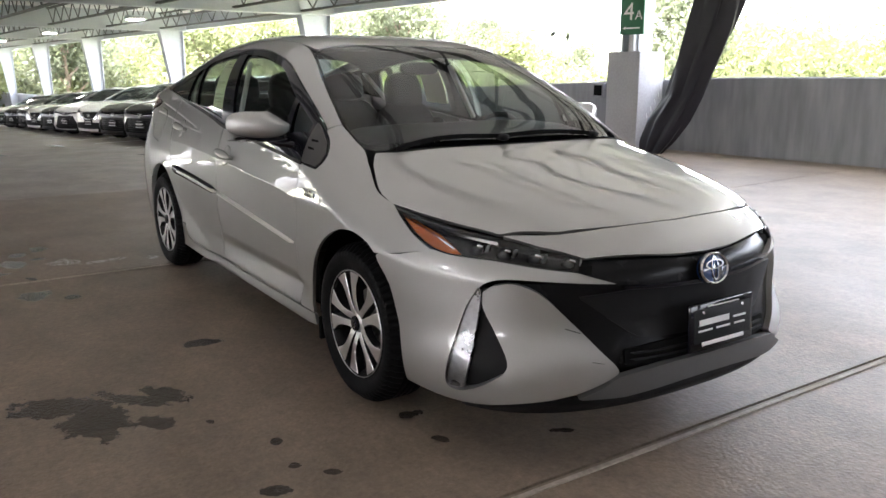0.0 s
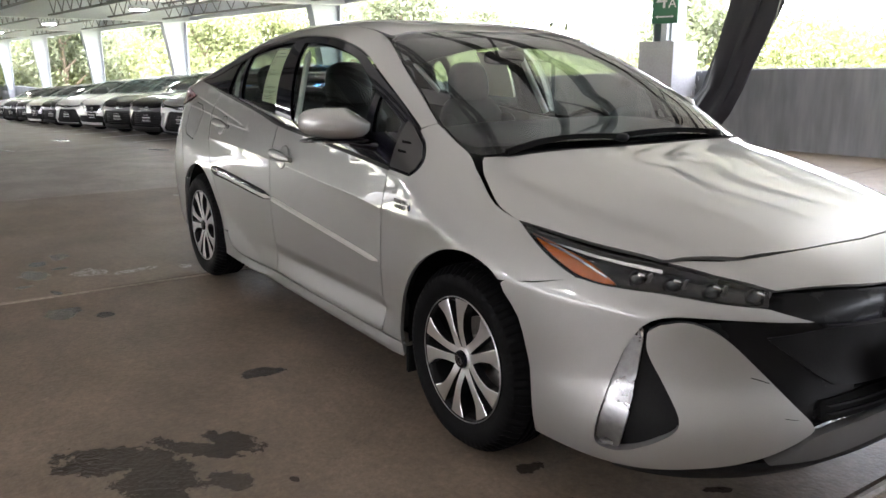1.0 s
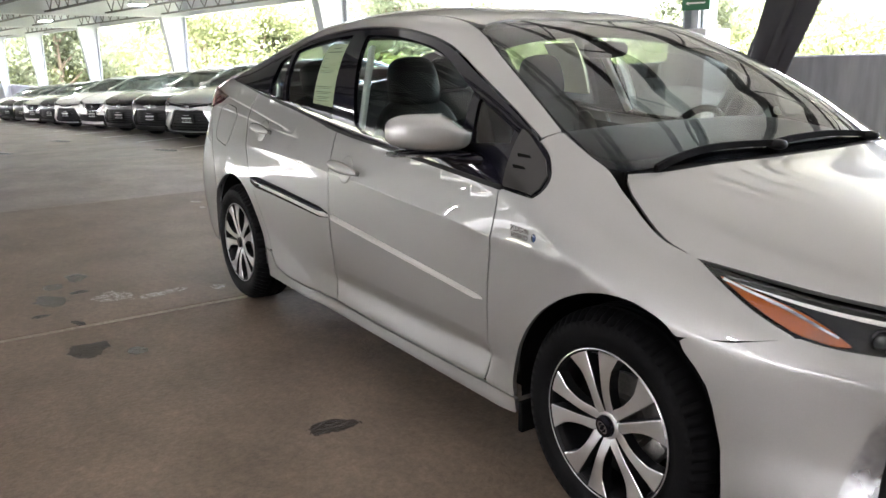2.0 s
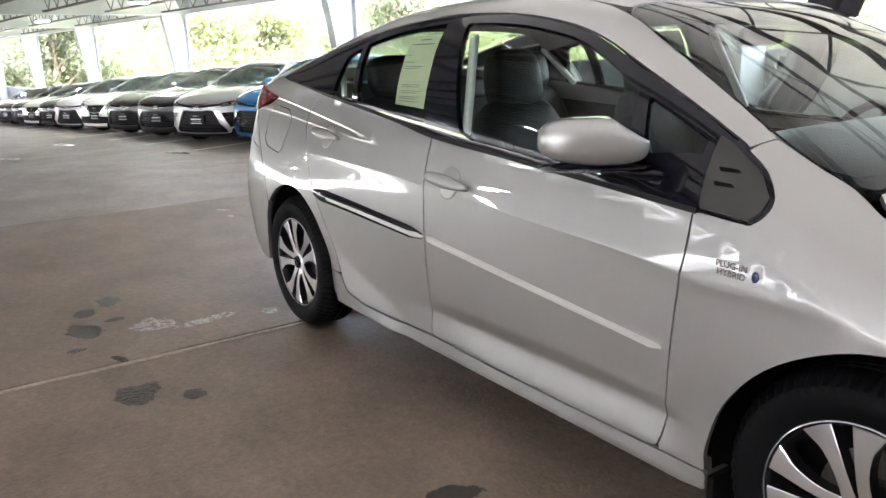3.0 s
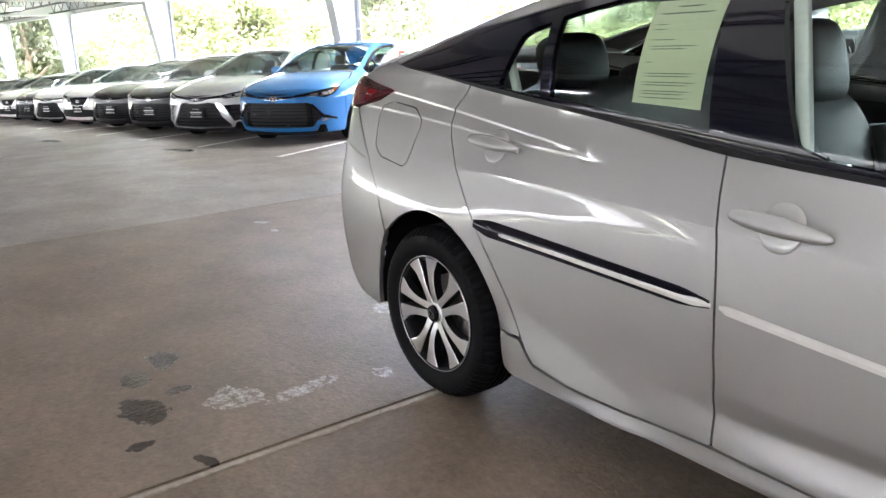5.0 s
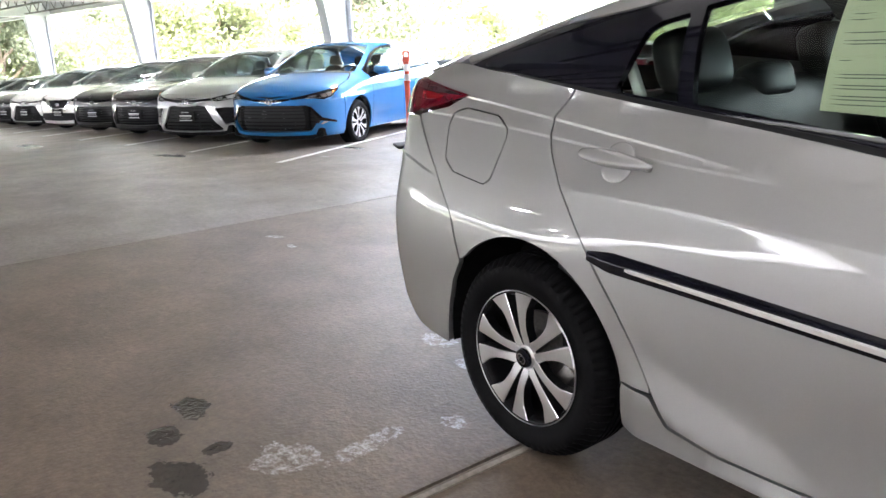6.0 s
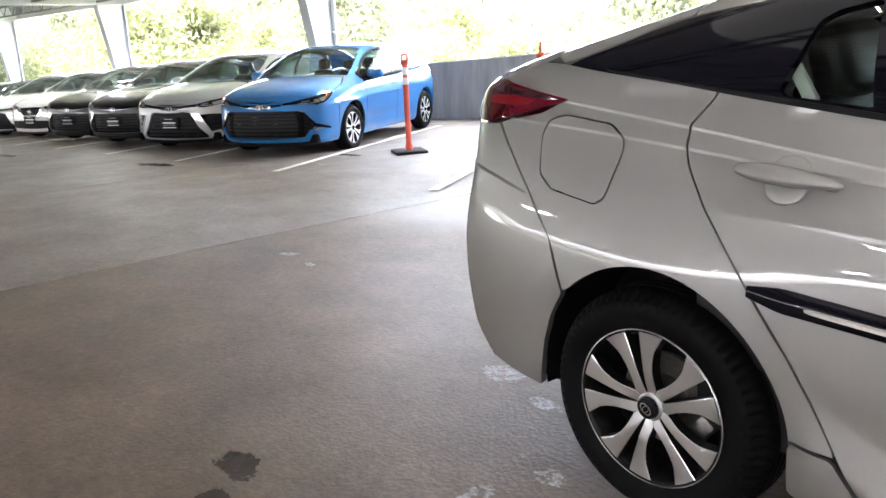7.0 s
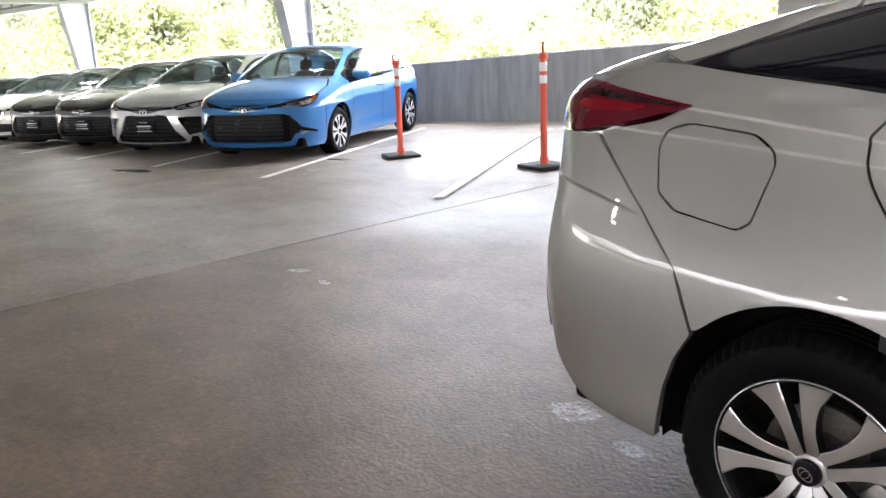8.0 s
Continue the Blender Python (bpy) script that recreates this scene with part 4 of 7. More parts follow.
def hatchback():
    car = thing("car", "silver-beige metallic hybrid hatchback parked on stained concrete", "car")
    B = Body(HERO)
    side, top, vault, nose, tail = B.side, B.top, B.vault, B.nose, B.tail
    belt = [(-1.63, 1.163), (-1.19, 1.112), (-0.51, 1.032), (-0.24, 0.994), (0.22, 0.962), (0.47, 0.945), (0.69, 0.93), (0.935, 0.910)]
    g = 0.0028
    crease = lambda f, a, b: [(x, float(f(x))) for x in np.arange(a, b, 0.009)]
    door_line, high_line, mid_line, tail_line = crease(CREASE_DOOR, -1.18, 0.95), crease(CREASE_HIGH, -1.78, -0.58), crease(CREASE_MID, -1.95, -0.58), crease(CREASE_TAIL, -1.9, -1.62)
    # doors
    lay("front_door", spline([(-0.240 + g, 0.991), (0.22, 0.959), (0.47, 0.942), (0.69, 0.927), (0.923, 0.908)], 4) + spline([(0.919, 0.80), (0.900, 0.66), (0.870, 0.44), (0.845, 0.30)], 4) + [(0.830, 0.268)] +
        spline([(0.80, 0.262), (0.51, 0.260), (0.11, 0.262), (-0.205 + g, 0.272)], 4) + spline([(-0.200 + g, 0.47), (-0.203 + g, 0.68), (-0.213 + g, 0.80), (-0.23 + g, 0.90)], 4), side, SILVER, car, step=0.024, lines=[door_line])
    lay("rear_door", spline([(-0.240 - g, 0.991), (-0.51, 1.029), (-0.9, 1.077), (-1.262, 1.118)], 4) + spline([(-1.322, 1.035), (-1.305, 0.96), (-1.24, 0.87), (-1.12, 0.73), (-0.99, 0.56), (-0.872, 0.36), (-0.825, 0.293)], 5) +
        spline([(-0.69, 0.270), (-0.46, 0.264), (-0.205 - g, 0.272)], 4) + spline([(-0.200 - g, 0.47), (-0.203 - g, 0.68), (-0.213 - g, 0.80), (-0.23 - g, 0.90)], 4), side, SILVER, car, step=0.024, lines=[door_line, high_line, mid_line])
    # front wing
    arch = spline([(0.982, 0.262), (0.985, 0.33), (1.035, 0.46), (1.15, 0.595), (1.30, 0.682), (1.44, 0.708), (1.55, 0.685), (1.602, 0.653)], 5)
    lay("fender", spline([(1.84, 0.698), (1.72, 0.672), (1.62, 0.655)], 4)[:-1] + [(q, z) for q, z in reversed(arch)] + [(0.836, 0.262)] +
        spline([(0.849, 0.30), (0.874, 0.44), (0.905, 0.66), (0.924, 0.80), (0.928, 0.906)], 4) + spline([(1.07, 0.893), (1.094, 0.915), (1.097, 0.95), (1.055, 1.003), (0.995, 1.045)], 4) +
        [(1.03, 1.066)] + spline([(1.14, 1.005), (1.20, 0.975), (1.235, 0.955), (1.30, 0.918), (1.45, 0.848), (1.54, 0.822), (1.578, 0.812)], 4) + spline([(1.63, 0.787), (1.73, 0.740), (1.80, 0.712)], 4), side, SILVER, car, step=0.024)
    # sill, quarter panel, fuel flap
    lay("sill", [(0.982, 0.256), (0.845, 0.256), (0.51, 0.254), (0.11, 0.254), (-0.20, 0.264), (-0.46, 0.256), (-0.69, 0.262), (-0.83, 0.284), (-0.885, 0.352), (-0.985, 0.358), (-0.985, 0.225), (-0.5, 0.213), (0.24, 0.206), (0.975, 0.200)], side, SILVER, car, step=0.03)
    fuel = [(-1.80, 0.99), (-1.785, 1.03), (-1.73, 1.047), (-1.56, 1.030), (-1.512, 1.000), (-1.50, 0.97), (-1.525, 0.84), (-1.555, 0.820), (-1.72, 0.842), (-1.775, 0.88)]
    rear_arch = arc(-1.352, 0.312, 0.372, 0.380, 172, 45, 26)
    lay("quarter_panel", spline([(-1.268, 1.118), (-1.63, 1.160), (-1.80, 1.182), (-1.93, 1.186)], 4) + [(-2.06, 1.135), (-1.90, 1.10), (-1.745, 1.083), (-1.82, 1.046), (-1.99, 1.012)] + spline([(-1.80, 0.83), (-1.69, 0.71), (-1.631, 0.572)], 4) +
        rear_arch[8:] + arc(-1.352, 0.312, 0.372, 0.380, 42, 4, 10) + [(-0.985, 0.364), (-0.878, 0.364)] + spline([(-0.996, 0.56), (-1.126, 0.73), (-1.246, 0.87), (-1.311, 0.96), (-1.328, 1.037)], 5), side, SILVER, car, step=0.024, lines=[high_line, mid_line, tail_line], holes=[dense(fuel, 0.03, 2).tolist()])
    lay("fuel_flap", [(x + 0.004 * (1 if x < -1.65 else -1), z + 0.004 * (1 if z < 0.93 else -1)) for x, z in dense(fuel, 0.03, 2).tolist()], side, SILVER, car, step=0.03, rounds=0, lines=[mid_line])
    lay("flap_gap", dense(fuel, 0.03, 2).tolist(), side, LINER, car, step=0.04, offset=-0.012, depth=0, rounds=0)
    # mouldings along the doors
    # front strip is body-coloured; the brighter silver stands in for its lit top
    rub_strip(car, -0.190, 0.645, 0.862, 0.554, 0.0095, 0.0070, 0.014, STRIP, "door moulding strip in brighter silver that carries its highlight", 0.03)
    rub_strip(car, -1.095, 0.692, -0.216, 0.644, 0.027, 0.0215, 0.010, GLOSS_BLACK, "gloss black moulding base", 0.10)
    rub_strip(car, -0.985, 0.682, -0.212, 0.643, 0.0060, 0.0105, 0.016, STRIP, "bright insert of the rear door moulding", 0.06)
    # greenhouse: frames, glass, pillars, roof
    rail = [(1.055, 1.003), (0.96, 1.063), (0.845, 1.125), (0.64, 1.222), (0.42, 1.318), (0.20, 1.368), (-0.05, 1.396), (-0.34, 1.405), (-0.64, 1.390), (-0.99, 1.348), (-1.164, 1.322), (-1.34, 1.303), (-1.425, 1.293), (-1.52, 1.270), (-1.62, 1.234), (-1.74, 1.195)]
    dlo = B.vz(*spline([(1.055, 1.003), (1.097, 0.95), (1.094, 0.915), (1.07, 0.896)], 4)) + B.vz(*spline(list(reversed(belt))[0:] + [(-1.78, 1.177)], 3)) + B.vz(*spline(list(reversed(rail)), 3))
    fg = B.vz(*spline([(0.665, 1.17), (0.42, 1.292), (0.20, 1.343), (-0.02, 1.368), (-0.20, 1.375)], 4)) + B.vz((-0.20, 1.36), (-0.075, 1.02), (0.0, 0.995)) + B.vz(*spline([(0.30, 0.975), (0.60, 0.955), (0.705, 0.948)], 3))
    vent = B.vz((0.70, 1.155), (0.90, 1.065), (0.905, 1.03), (0.745, 1.02))
    rg = B.vz(*spline([(-0.335, 1.380), (-0.50, 1.374), (-0.66, 1.362), (-0.80, 1.342), (-0.905, 1.322)], 3)) + B.vz((-0.872, 1.092)) + B.vz(*spline([(-0.60, 1.062), (-0.30, 1.03)], 3))
    qg = B.vz((-0.943, 1.308), (-1.03, 1.290), (-1.065, 1.270), (-1.12, 1.125), (-1.11, 1.112), (-0.915, 1.092))
    lay("window_frame", dlo, vault, GLOSS_BLACK, car, "gloss black window surround", step=0.026, holes=[fg, vent, rg, qg], offset=-0.001, depth=0.02)
    for name, poly, glass in (("front_window", fg, GLASS), ("vent_window", vent, GLASS), ("rear_window", rg, DARK_GLASS), ("quarter_window", qg, DARK_GLASS)):
        for ob in lay(name, poly, vault, glass, car, step=0.05, offset=-0.008, depth=0):
            ob.visible_shadow = False
    lay("belt_trim", [(x, z + 0.004) for x, z in spline(belt, 3)] + [(x, z + 0.002 - 0.012 * min(1, max(0, (x + 1.63) / 0.5))) for x, z in reversed(spline(belt, 3))], side, MATT_BLACK, car, "black belt-line strip", step=0.03, offset=0.004, depth=0.008, rounds=0)
    lay("sail_panel", B.vz((1.086, 0.952), (1.084, 0.920), (1.062, 0.902), (0.94, 0.913), (0.925, 1.072), (0.965, 1.052), (1.05, 0.995)), vault, surface("dark_grey_trim", (0.030, 0.028, 0.027), rough=0.3, metal=0.4, vary=0.05, relief=0, coat=0.4), car, "dark grey corner trim ahead of the door", step=0.02, offset=0.004, depth=0.006)
    for z in (1.005, 0.975):
        lay("trim_slot", B.vz((0.955, z), (1.00, z - 0.004), (1.012, z - 0.012), (0.965, z - 0.010)), vault, LINER, car, step=0.01, offset=0.006, depth=0)
    ws_edge = [(1.235, 0.655), (1.20, 0.68), (1.15, 0.693), (0.99, 0.688), (0.77, 0.642), (0.62, 0.603), (0.455, 0.553)]
    low_edge = [(1.315, 0.0), (1.313, 0.2), (1.30, 0.38), (1.27, 0.56), (1.235, 0.655)]
    up_edge = [(0.455, 0.553), (0.42, 0.48), (0.405, 0.3), (0.40, 0.0)]
    half_ws = B.vh(*(spline(low_edge, 3)[:-1] + spline(ws_edge, 3)[:-1] + spline(up_edge, 3)))
    full_ws = half_ws + [(x, 0.6 * math.pi - w) for x, w in reversed(half_ws[1:-1])]
    for ob in lay("windshield", full_ws, vault, WINDSCREEN, car, "raked windshield reflecting the roof trusses", step=0.05, offset=-0.004, depth=0, sides=(1,)):
        ob.visible_shadow = False
    cx, cw = 0.86, 0.3 * math.pi
    inner = [(cx + (x - cx) * 0.925 - 0.01, cw + (w - cw) * 0.955) for x, w in full_ws]
    lay("windshield_band", full_ws, vault, GLOSS_BLACK, car, "black ceramic band round the windshield", step=0.04, holes=[inner], offset=-0.006, depth=0.0, sides=(1,))
    # the silver arch from the front pillar over the doors
    pillar = B.vz(*spline([(0.995, 1.049), (0.968, 1.066), (0.848, 1.129), (0.645, 1.226), (0.425, 1.322), (0.20, 1.373), (-0.05, 1.401), (-0.34, 1.410), (-0.64, 1.395), (-0.99, 1.353), (-1.164, 1.327), (-1.34, 1.308), (-1.42, 1.298)], 3))
    outer = B.vh(*spline([(-1.42, 0.50), (-1.12, 0.505), (-0.64, 0.525), (-0.05, 0.530), (0.30, 0.535), (0.455, 0.559), (0.62, 0.609), (0.77, 0.648), (0.99, 0.694), (1.03, 0.699)], 3))
    lay("pillar_arch", pillar + outer, vault, SILVER, car, "silver windshield pillar running into the roof edge", step=0.024)
    half_roof = B.vh(*(spline([(0.395, 0.0), (0.40, 0.3), (0.415, 0.47), (0.43, 0.522)], 3) + spline([(0.30, 0.528), (-0.05, 0.524), (-0.64, 0.519), (-1.12, 0.499)], 3) + spline([(-1.16, 0.40), (-1.19, 0.2), (-1.20, 0.0)], 3)))
    lay("roof", half_roof + [(x, 0.6 * math.pi - w) for x, w in reversed(half_roof[1:-1])], vault, SILVER, car, "silver roof panel", step=0.04, sides=(1,))
    half_hatch = B.vh(*(spline([(-1.205, 0.0), (-1.195, 0.2), (-1.165, 0.40), (-1.13, 0.495)], 3) + spline([(-1.38, 0.494), (-1.60, 0.49), (-1.88, 0.50)], 3) + spline([(-1.93, 0.40), (-1.95, 0.2), (-1.955, 0.0)], 3)))
    lay("hatch_glass", half_hatch + [(x, 0.6 * math.pi - w) for x, w in reversed(half_hatch[1:-1])], vault, DARK_GLASS, car, "tinted hatch glass", step=0.04, sides=(1,), depth=0)
    lay("hatch_edge", B.vz(*spline([(-1.43, 1.297), (-1.52, 1.275), (-1.62, 1.239), (-1.74, 1.200), (-1.80, 1.186)], 3)) + B.vh(*spline([(-1.93, 0.50), (-1.60, 0.496), (-1.43, 0.498)], 3)), vault, SILVER, car, "silver hatch edge beside the tinted glass", step=0.024)
    deck = B.vh((-1.965, 0.0), (-1.96, 0.2), (-1.94, 0.42), (-1.90, 0.52), (-1.93, 0.60), (-2.02, 0.60), (-2.17, 0.50), (-2.22, 0.3), (-2.24, 0.0))
    lay("spoiler", deck + [(x, 0.6 * math.pi - w) for x, w in reversed(deck[1:-1])], vault, SILVER, car, "silver tail spoiler", step=0.03, offset=0.006, sides=(1,))
    # bonnet, nose strip
    hood_half = spline([(1.345, 0.0), (1.343, -0.2), (1.33, -0.38), (1.30, -0.56), (1.245, -0.668)], 3) + spline([(1.305, -0.708), (1.45, -0.766), (1.54, -0.776), (1.585, -0.772), (1.80, -0.712), (1.99, -0.627)], 4) + spline([(2.10, -0.47), (2.15, -0.27), (2.165, 0.0)], 4)
    def bonnet_form(a, b):
        b = np.abs(b)
        return 0.012 * ramp(b, 0.20, 0.34) * (1 - ramp(b, 0.56, 0.70)) * ramp(a, 1.3, 1.5) * (1 - ramp(a, 2.0, 2.16))
    lay("bonnet", hood_half + [(x, -y) for x, y in reversed(hood_half[1:-1])], top, SILVER, car, "silver bonnet with two soft ridges", step=0.028, sides=(1,), push=bonnet_form)
    strip_half = spline([(2.170, 0.0), (2.155, -0.27), (2.105, -0.474), (1.995, -0.624)], 4) + spline([(2.10, -0.555), (2.19, -0.47), (2.215, -0.43), (2.265, -0.29), (2.297, -0.15), (2.306, 0.0)], 4)
    lay("nose_panel", strip_half + [(x, -y) for x, y in reversed(strip_half[1:-1])], top, SILVER, car, "silver nose strip above the grille", step=0.024, sides=(1,))
    # front bumper
    lamp_low = B.n((1.84, 0.785, 0.700), (1.90, 0.763, 0.690), (1.97, 0.72, 0.686), (2.04, 0.67, 0.682), (2.13, 0.59, 0.668), (2.21, 0.49, 0.655))
    lamp_up = B.n((1.585, 0.772, 0.810), (1.70, 0.75, 0.790), (1.86, 0.70, 0.765), (1.99, 0.63, 0.747), (2.11, 0.55, 0.72), (2.195, 0.465, 0.697))
    wing_low = B.n((2.285, 0.385, 0.617), (2.19, 0.56, 0.628), (2.09, 0.665, 0.632), (2.045, 0.71, 0.620), (2.015, 0.732, 0.595))
    drl_out = B.n((1.985, 0.755, 0.53), (1.955, 0.785, 0.40), (1.935, 0.80, 0.285), (1.945, 0.79, 0.248), (1.99, 0.775, 0.245))
    pocket_low = B.n((2.03, 0.755, 0.262), (2.08, 0.73, 0.295), (2.12, 0.70, 0.335), (2.125, 0.695, 0.375), (2.08, 0.705, 0.45), (2.035, 0.722, 0.53), (2.03, 0.722, 0.585))
    cheek = B.n((2.05, 0.702, 0.606), (2.10, 0.652, 0.618), (2.16, 0.592, 0.585), (2.22, 0.52, 0.50), (2.28, 0.44, 0.40), (2.31, 0.395, 0.345), (2.308, 0.398, 0.318), (2.27, 0.49, 0.275), (2.22, 0.58, 0.248))
    under = B.n((2.15, 0.66, 0.230), (2.04, 0.73, 0.207), (1.94, 0.77, 0.198), (1.82, 0.80, 0.198), (1.712, 0.812, 0.200))
    arch_edge = B.n((1.714, 0.842, 0.41), (1.680, 0.86, 0.555), (1.609, 0.868, 0.648), (1.72, 0.842, 0.668))
    lay("front_bumper", spline(lamp_low, 3) + spline(wing_low, 4) + spline(drl_out, 4) + spline(pocket_low, 4) + spline(cheek, 4) + spline(under, 3) + spline(arch_edge, 3), nose, SILVER, car, "silver bumper cover with a faintly scuffed cheek", step=0.018, rounds=1, depth=0.03)
    lay("bumper_scuff", B.n((2.215, 0.535, 0.478), (2.245, 0.495, 0.462), (2.243, 0.498, 0.4605), (2.213, 0.538, 0.4765)), nose, MATT_BLACK, car, "thin dark scratch", step=0.01, offset=0.0008, depth=0, sides=(1,), rounds=0)
    lay("bumper_scuff", B.n((2.265, 0.47, 0.372), (2.288, 0.43, 0.362), (2.287, 0.431, 0.3608), (2.264, 0.472, 0.3705)), nose, MATT_BLACK, car, "thin dark scratch", step=0.01, offset=0.0008, depth=0, sides=(1,), rounds=0)
    drl_in = B.n((1.993, 0.772, 0.252), (2.01, 0.768, 0.33), (2.015, 0.752, 0.41), (2.02, 0.735, 0.51), (2.022, 0.726, 0.588))
    fog_poly = spline(B.n((2.015, 0.730, 0.592)) + drl_out[:-1], 4) + spline(drl_in, 4)
    lay("fog_lamp", fog_poly, nose, LED_CHROME, car, "upright daytime lamp with faceted reflector", step=0.012, offset=-0.012, depth=0.01,
        push=lambda a, b: 0.004 * np.sign(np.sin(b * 260)) * 0.5)
    lay("fog_lamp_cover", fog_poly, nose, LENS, car, step=0.02, offset=-0.002, depth=0)
    lay("bumper_pocket", B.n((2.022, 0.728, 0.598), (2.01, 0.77, 0.41), (1.99, 0.785, 0.245), (2.03, 0.75, 0.255), (2.10, 0.72, 0.29), (2.145, 0.69, 0.355), (2.10, 0.70, 0.45), (2.05, 0.715, 0.59)), nose, MATT_BLACK, car, "black recess beside the daytime lamp", step=0.02, offset=-0.03, depth=0.0)
    # grille, lip, plate, emblem
    gr = B.n((2.307, 0.0, 0.677), (2.298, 0.15, 0.688), (2.266, 0.29, 0.695), (2.217, 0.43, 0.697), (2.20, 0.47, 0.69), (2.215, 0.49, 0.652), (2.288, 0.385, 0.613), (2.19, 0.565, 0.624), (2.11, 0.65, 0.615), (2.165, 0.595, 0.578), (2.225, 0.52, 0.495), (2.285, 0.44, 0.395), (2.312, 0.395, 0.335), (2.34, 0.17, 0.33), (2.345, 0.0, 0.33))
    lay("grille", both(gr), nose, GRILLE_BLACK, car, "gloss black grille panel", step=0.024, offset=-0.022, depth=0.0, sides=(1,))
    line = B.n((2.12, 0.64, 0.612), (2.23, 0.50, 0.575), (2.30, 0.33, 0.452), (2.32, 0.26, 0.428), (2.34, 0.14, 0.420), (2.342, 0.0, 0.418))
    lay("grille_inset", both(spline(B.n((2.335, 0.0, 0.575), (2.33, 0.14, 0.580), (2.29, 0.33, 0.590)), 3) + spline(list(line)[1:], 3)), nose, MATT_BLACK, car, "black grille inset", step=0.024, offset=-0.016, depth=0.012, sides=(1,))
    lay("grille_rib", both(spline(B.n((2.335, 0.0, 0.597), (2.325, 0.16, 0.600), (2.285, 0.36, 0.608)), 3) + spline(B.n((2.285, 0.36, 0.600), (2.325, 0.16, 0.588), (2.335, 0.0, 0.585)), 3)), nose, GLOSS_BLACK, car, step=0.02, offset=-0.002, depth=0.02, sides=(1,))
    lay("intake", both(B.n((2.345, 0.0, 0.405), (2.335, 0.20, 0.408), (2.31, 0.36, 0.40), (2.318, 0.36, 0.345), (2.34, 0.17, 0.338), (2.348, 0.0, 0.338))), nose, LINER, car, "dark lower intake", step=0.03, offset=-0.012, depth=0.01, sides=(1,))
    for z in (0.362, 0.384):
        lay("intake_slat", both(B.n((2.345, 0.0, z), (2.33, 0.25, z + 0.002), (2.315, 0.35, z + 0.003), (2.315, 0.35, z - 0.004), (2.33, 0.25, z - 0.005), (2.345, 0.0, z - 0.007))), nose, MATT_BLACK, car, step=0.03, offset=-0.006, depth=0.012, sides=(1,))
    lip = B.n((2.35, 0.0, 0.338), (2.342, 0.17, 0.338), (2.315, 0.385, 0.318), (2.29, 0.44, 0.285), (2.25, 0.52, 0.250), (2.315, 0.37, 0.245), (2.34, 0.15, 0.262), (2.345, 0.0, 0.266))
    lay("front_lip", both(spline(lip[:5], 3) + spline(lip[5:], 3)), nose, surface("grey_lip_paint", (0.075, 0.075, 0.075), rough=0.45, metal=0.1, vary=0.06, relief=0, coat=0.1), car, "satin grey lower bumper lip", step=0.024, offset=0.012, depth=0.03, sides=(1,))
    lay("underlip", both(B.n((2.33, 0.0, 0.262), (2.30, 0.37, 0.242), (2.22, 0.55, 0.24), (2.10, 0.68, 0.215), (1.95, 0.76, 0.19), (1.95, 0.74, 0.165), (2.1, 0.65, 0.165), (2.30, 0.3, 0.175), (2.32, 0.0, 0.18))), nose, MATT_BLACK, car, "black lower valance", step=0.03, offset=-0.012, depth=0.02, sides=(1,))
    plate = new("plate")
    plate.parent = car
    plate.matrix_local = pose(2.372, 0.015, 0.445, 0, -4, 0)
    part("plate_holder", box(0.016, 0.325, 0.165, None, 0.006), GLOSS_BLACK, plate, "black plate frame")
    part("plate_face", box(0.004, 0.290, 0.115, pose(0.0085, 0, 0.004), 0.001), MATT_BLACK, plate, "dealer plate with white print bars")
    for z, w, hgt, y in ((0.016, 0.15, 0.020, -0.045), (0.012, 0.065, 0.007, 0.085), (-0.012, 0.070, 0.006, -0.090), (-0.012, 0.070, 0.006, 0.0), (-0.012, 0.055, 0.006, 0.085), (-0.058, 0.215, 0.013, 0.0), (0.068, 0.16, 0.004, 0.0)):
        part("print_bar", box(0.002, w, hgt, pose(0.0115, y, z)), PLATE_WHITE, plate)
    for y in (-0.1, 0.1):
        part("screw", lathe([(0.006, 0), (0.005, 0.003), (0, 0.003)], 10), CHROME, plate).matrix_local = pose(0.0105, y, 0.05, 0, 0, -90)
    badge = new("emblem")
    badge.parent = car
    badge.matrix_local = pose(2.336, 0.0, 0.628, 0, -12, 0)
    part("emblem_disc", lathe([(0.0, 0.008), (0.05, 0.006), (0.062, 0.0), (0.062, -0.01)], 40, "z"), BADGE_BLUE, badge, "dark blue emblem disc").matrix_local = pose(0, 0, 0, 0, 90, 0) @ Matrix.Diagonal((0.86, 1.1, 1, 1))
    part("emblem_ring", lathe([(0.062, -0.004), (0.064, 0.008), (0.060, 0.013), (0.055, 0.010), (0.054, 0.004)], 44, "z"), CHROME, badge, "chrome oval ring").matrix_local = pose(0, 0, 0, 0, 90, 0) @ Matrix.Diagonal((0.86, 1.1, 1, 1))
    for w, hh, z in ((0.046, 0.016, 0.014), (0.017, 0.042, 0.0)):
        part("emblem_oval", lathe([(1.0, -0.002), (1.0, 0.004), (0.8, 0.004), (0.8, -0.002)], 32, "z"), CHROME, badge).matrix_local = pose(0.008, 0, z, 0, 90, 0) @ Matrix.Diagonal((hh, w, 1, 1))
    # head lamps
    outline = spline(lamp_up, 4) + spline(list(reversed(lamp_low[1:])), 4) + spline(B.n((1.84, 0.785, 0.702), (1.76, 0.785, 0.725), (1.68, 0.79, 0.762), (1.60, 0.775, 0.800)), 4)
    lay("headlamp_housing", outline, nose, GLOSS_BLACK, car, "black headlamp housing", step=0.02, offset=-0.026, depth=0.0)
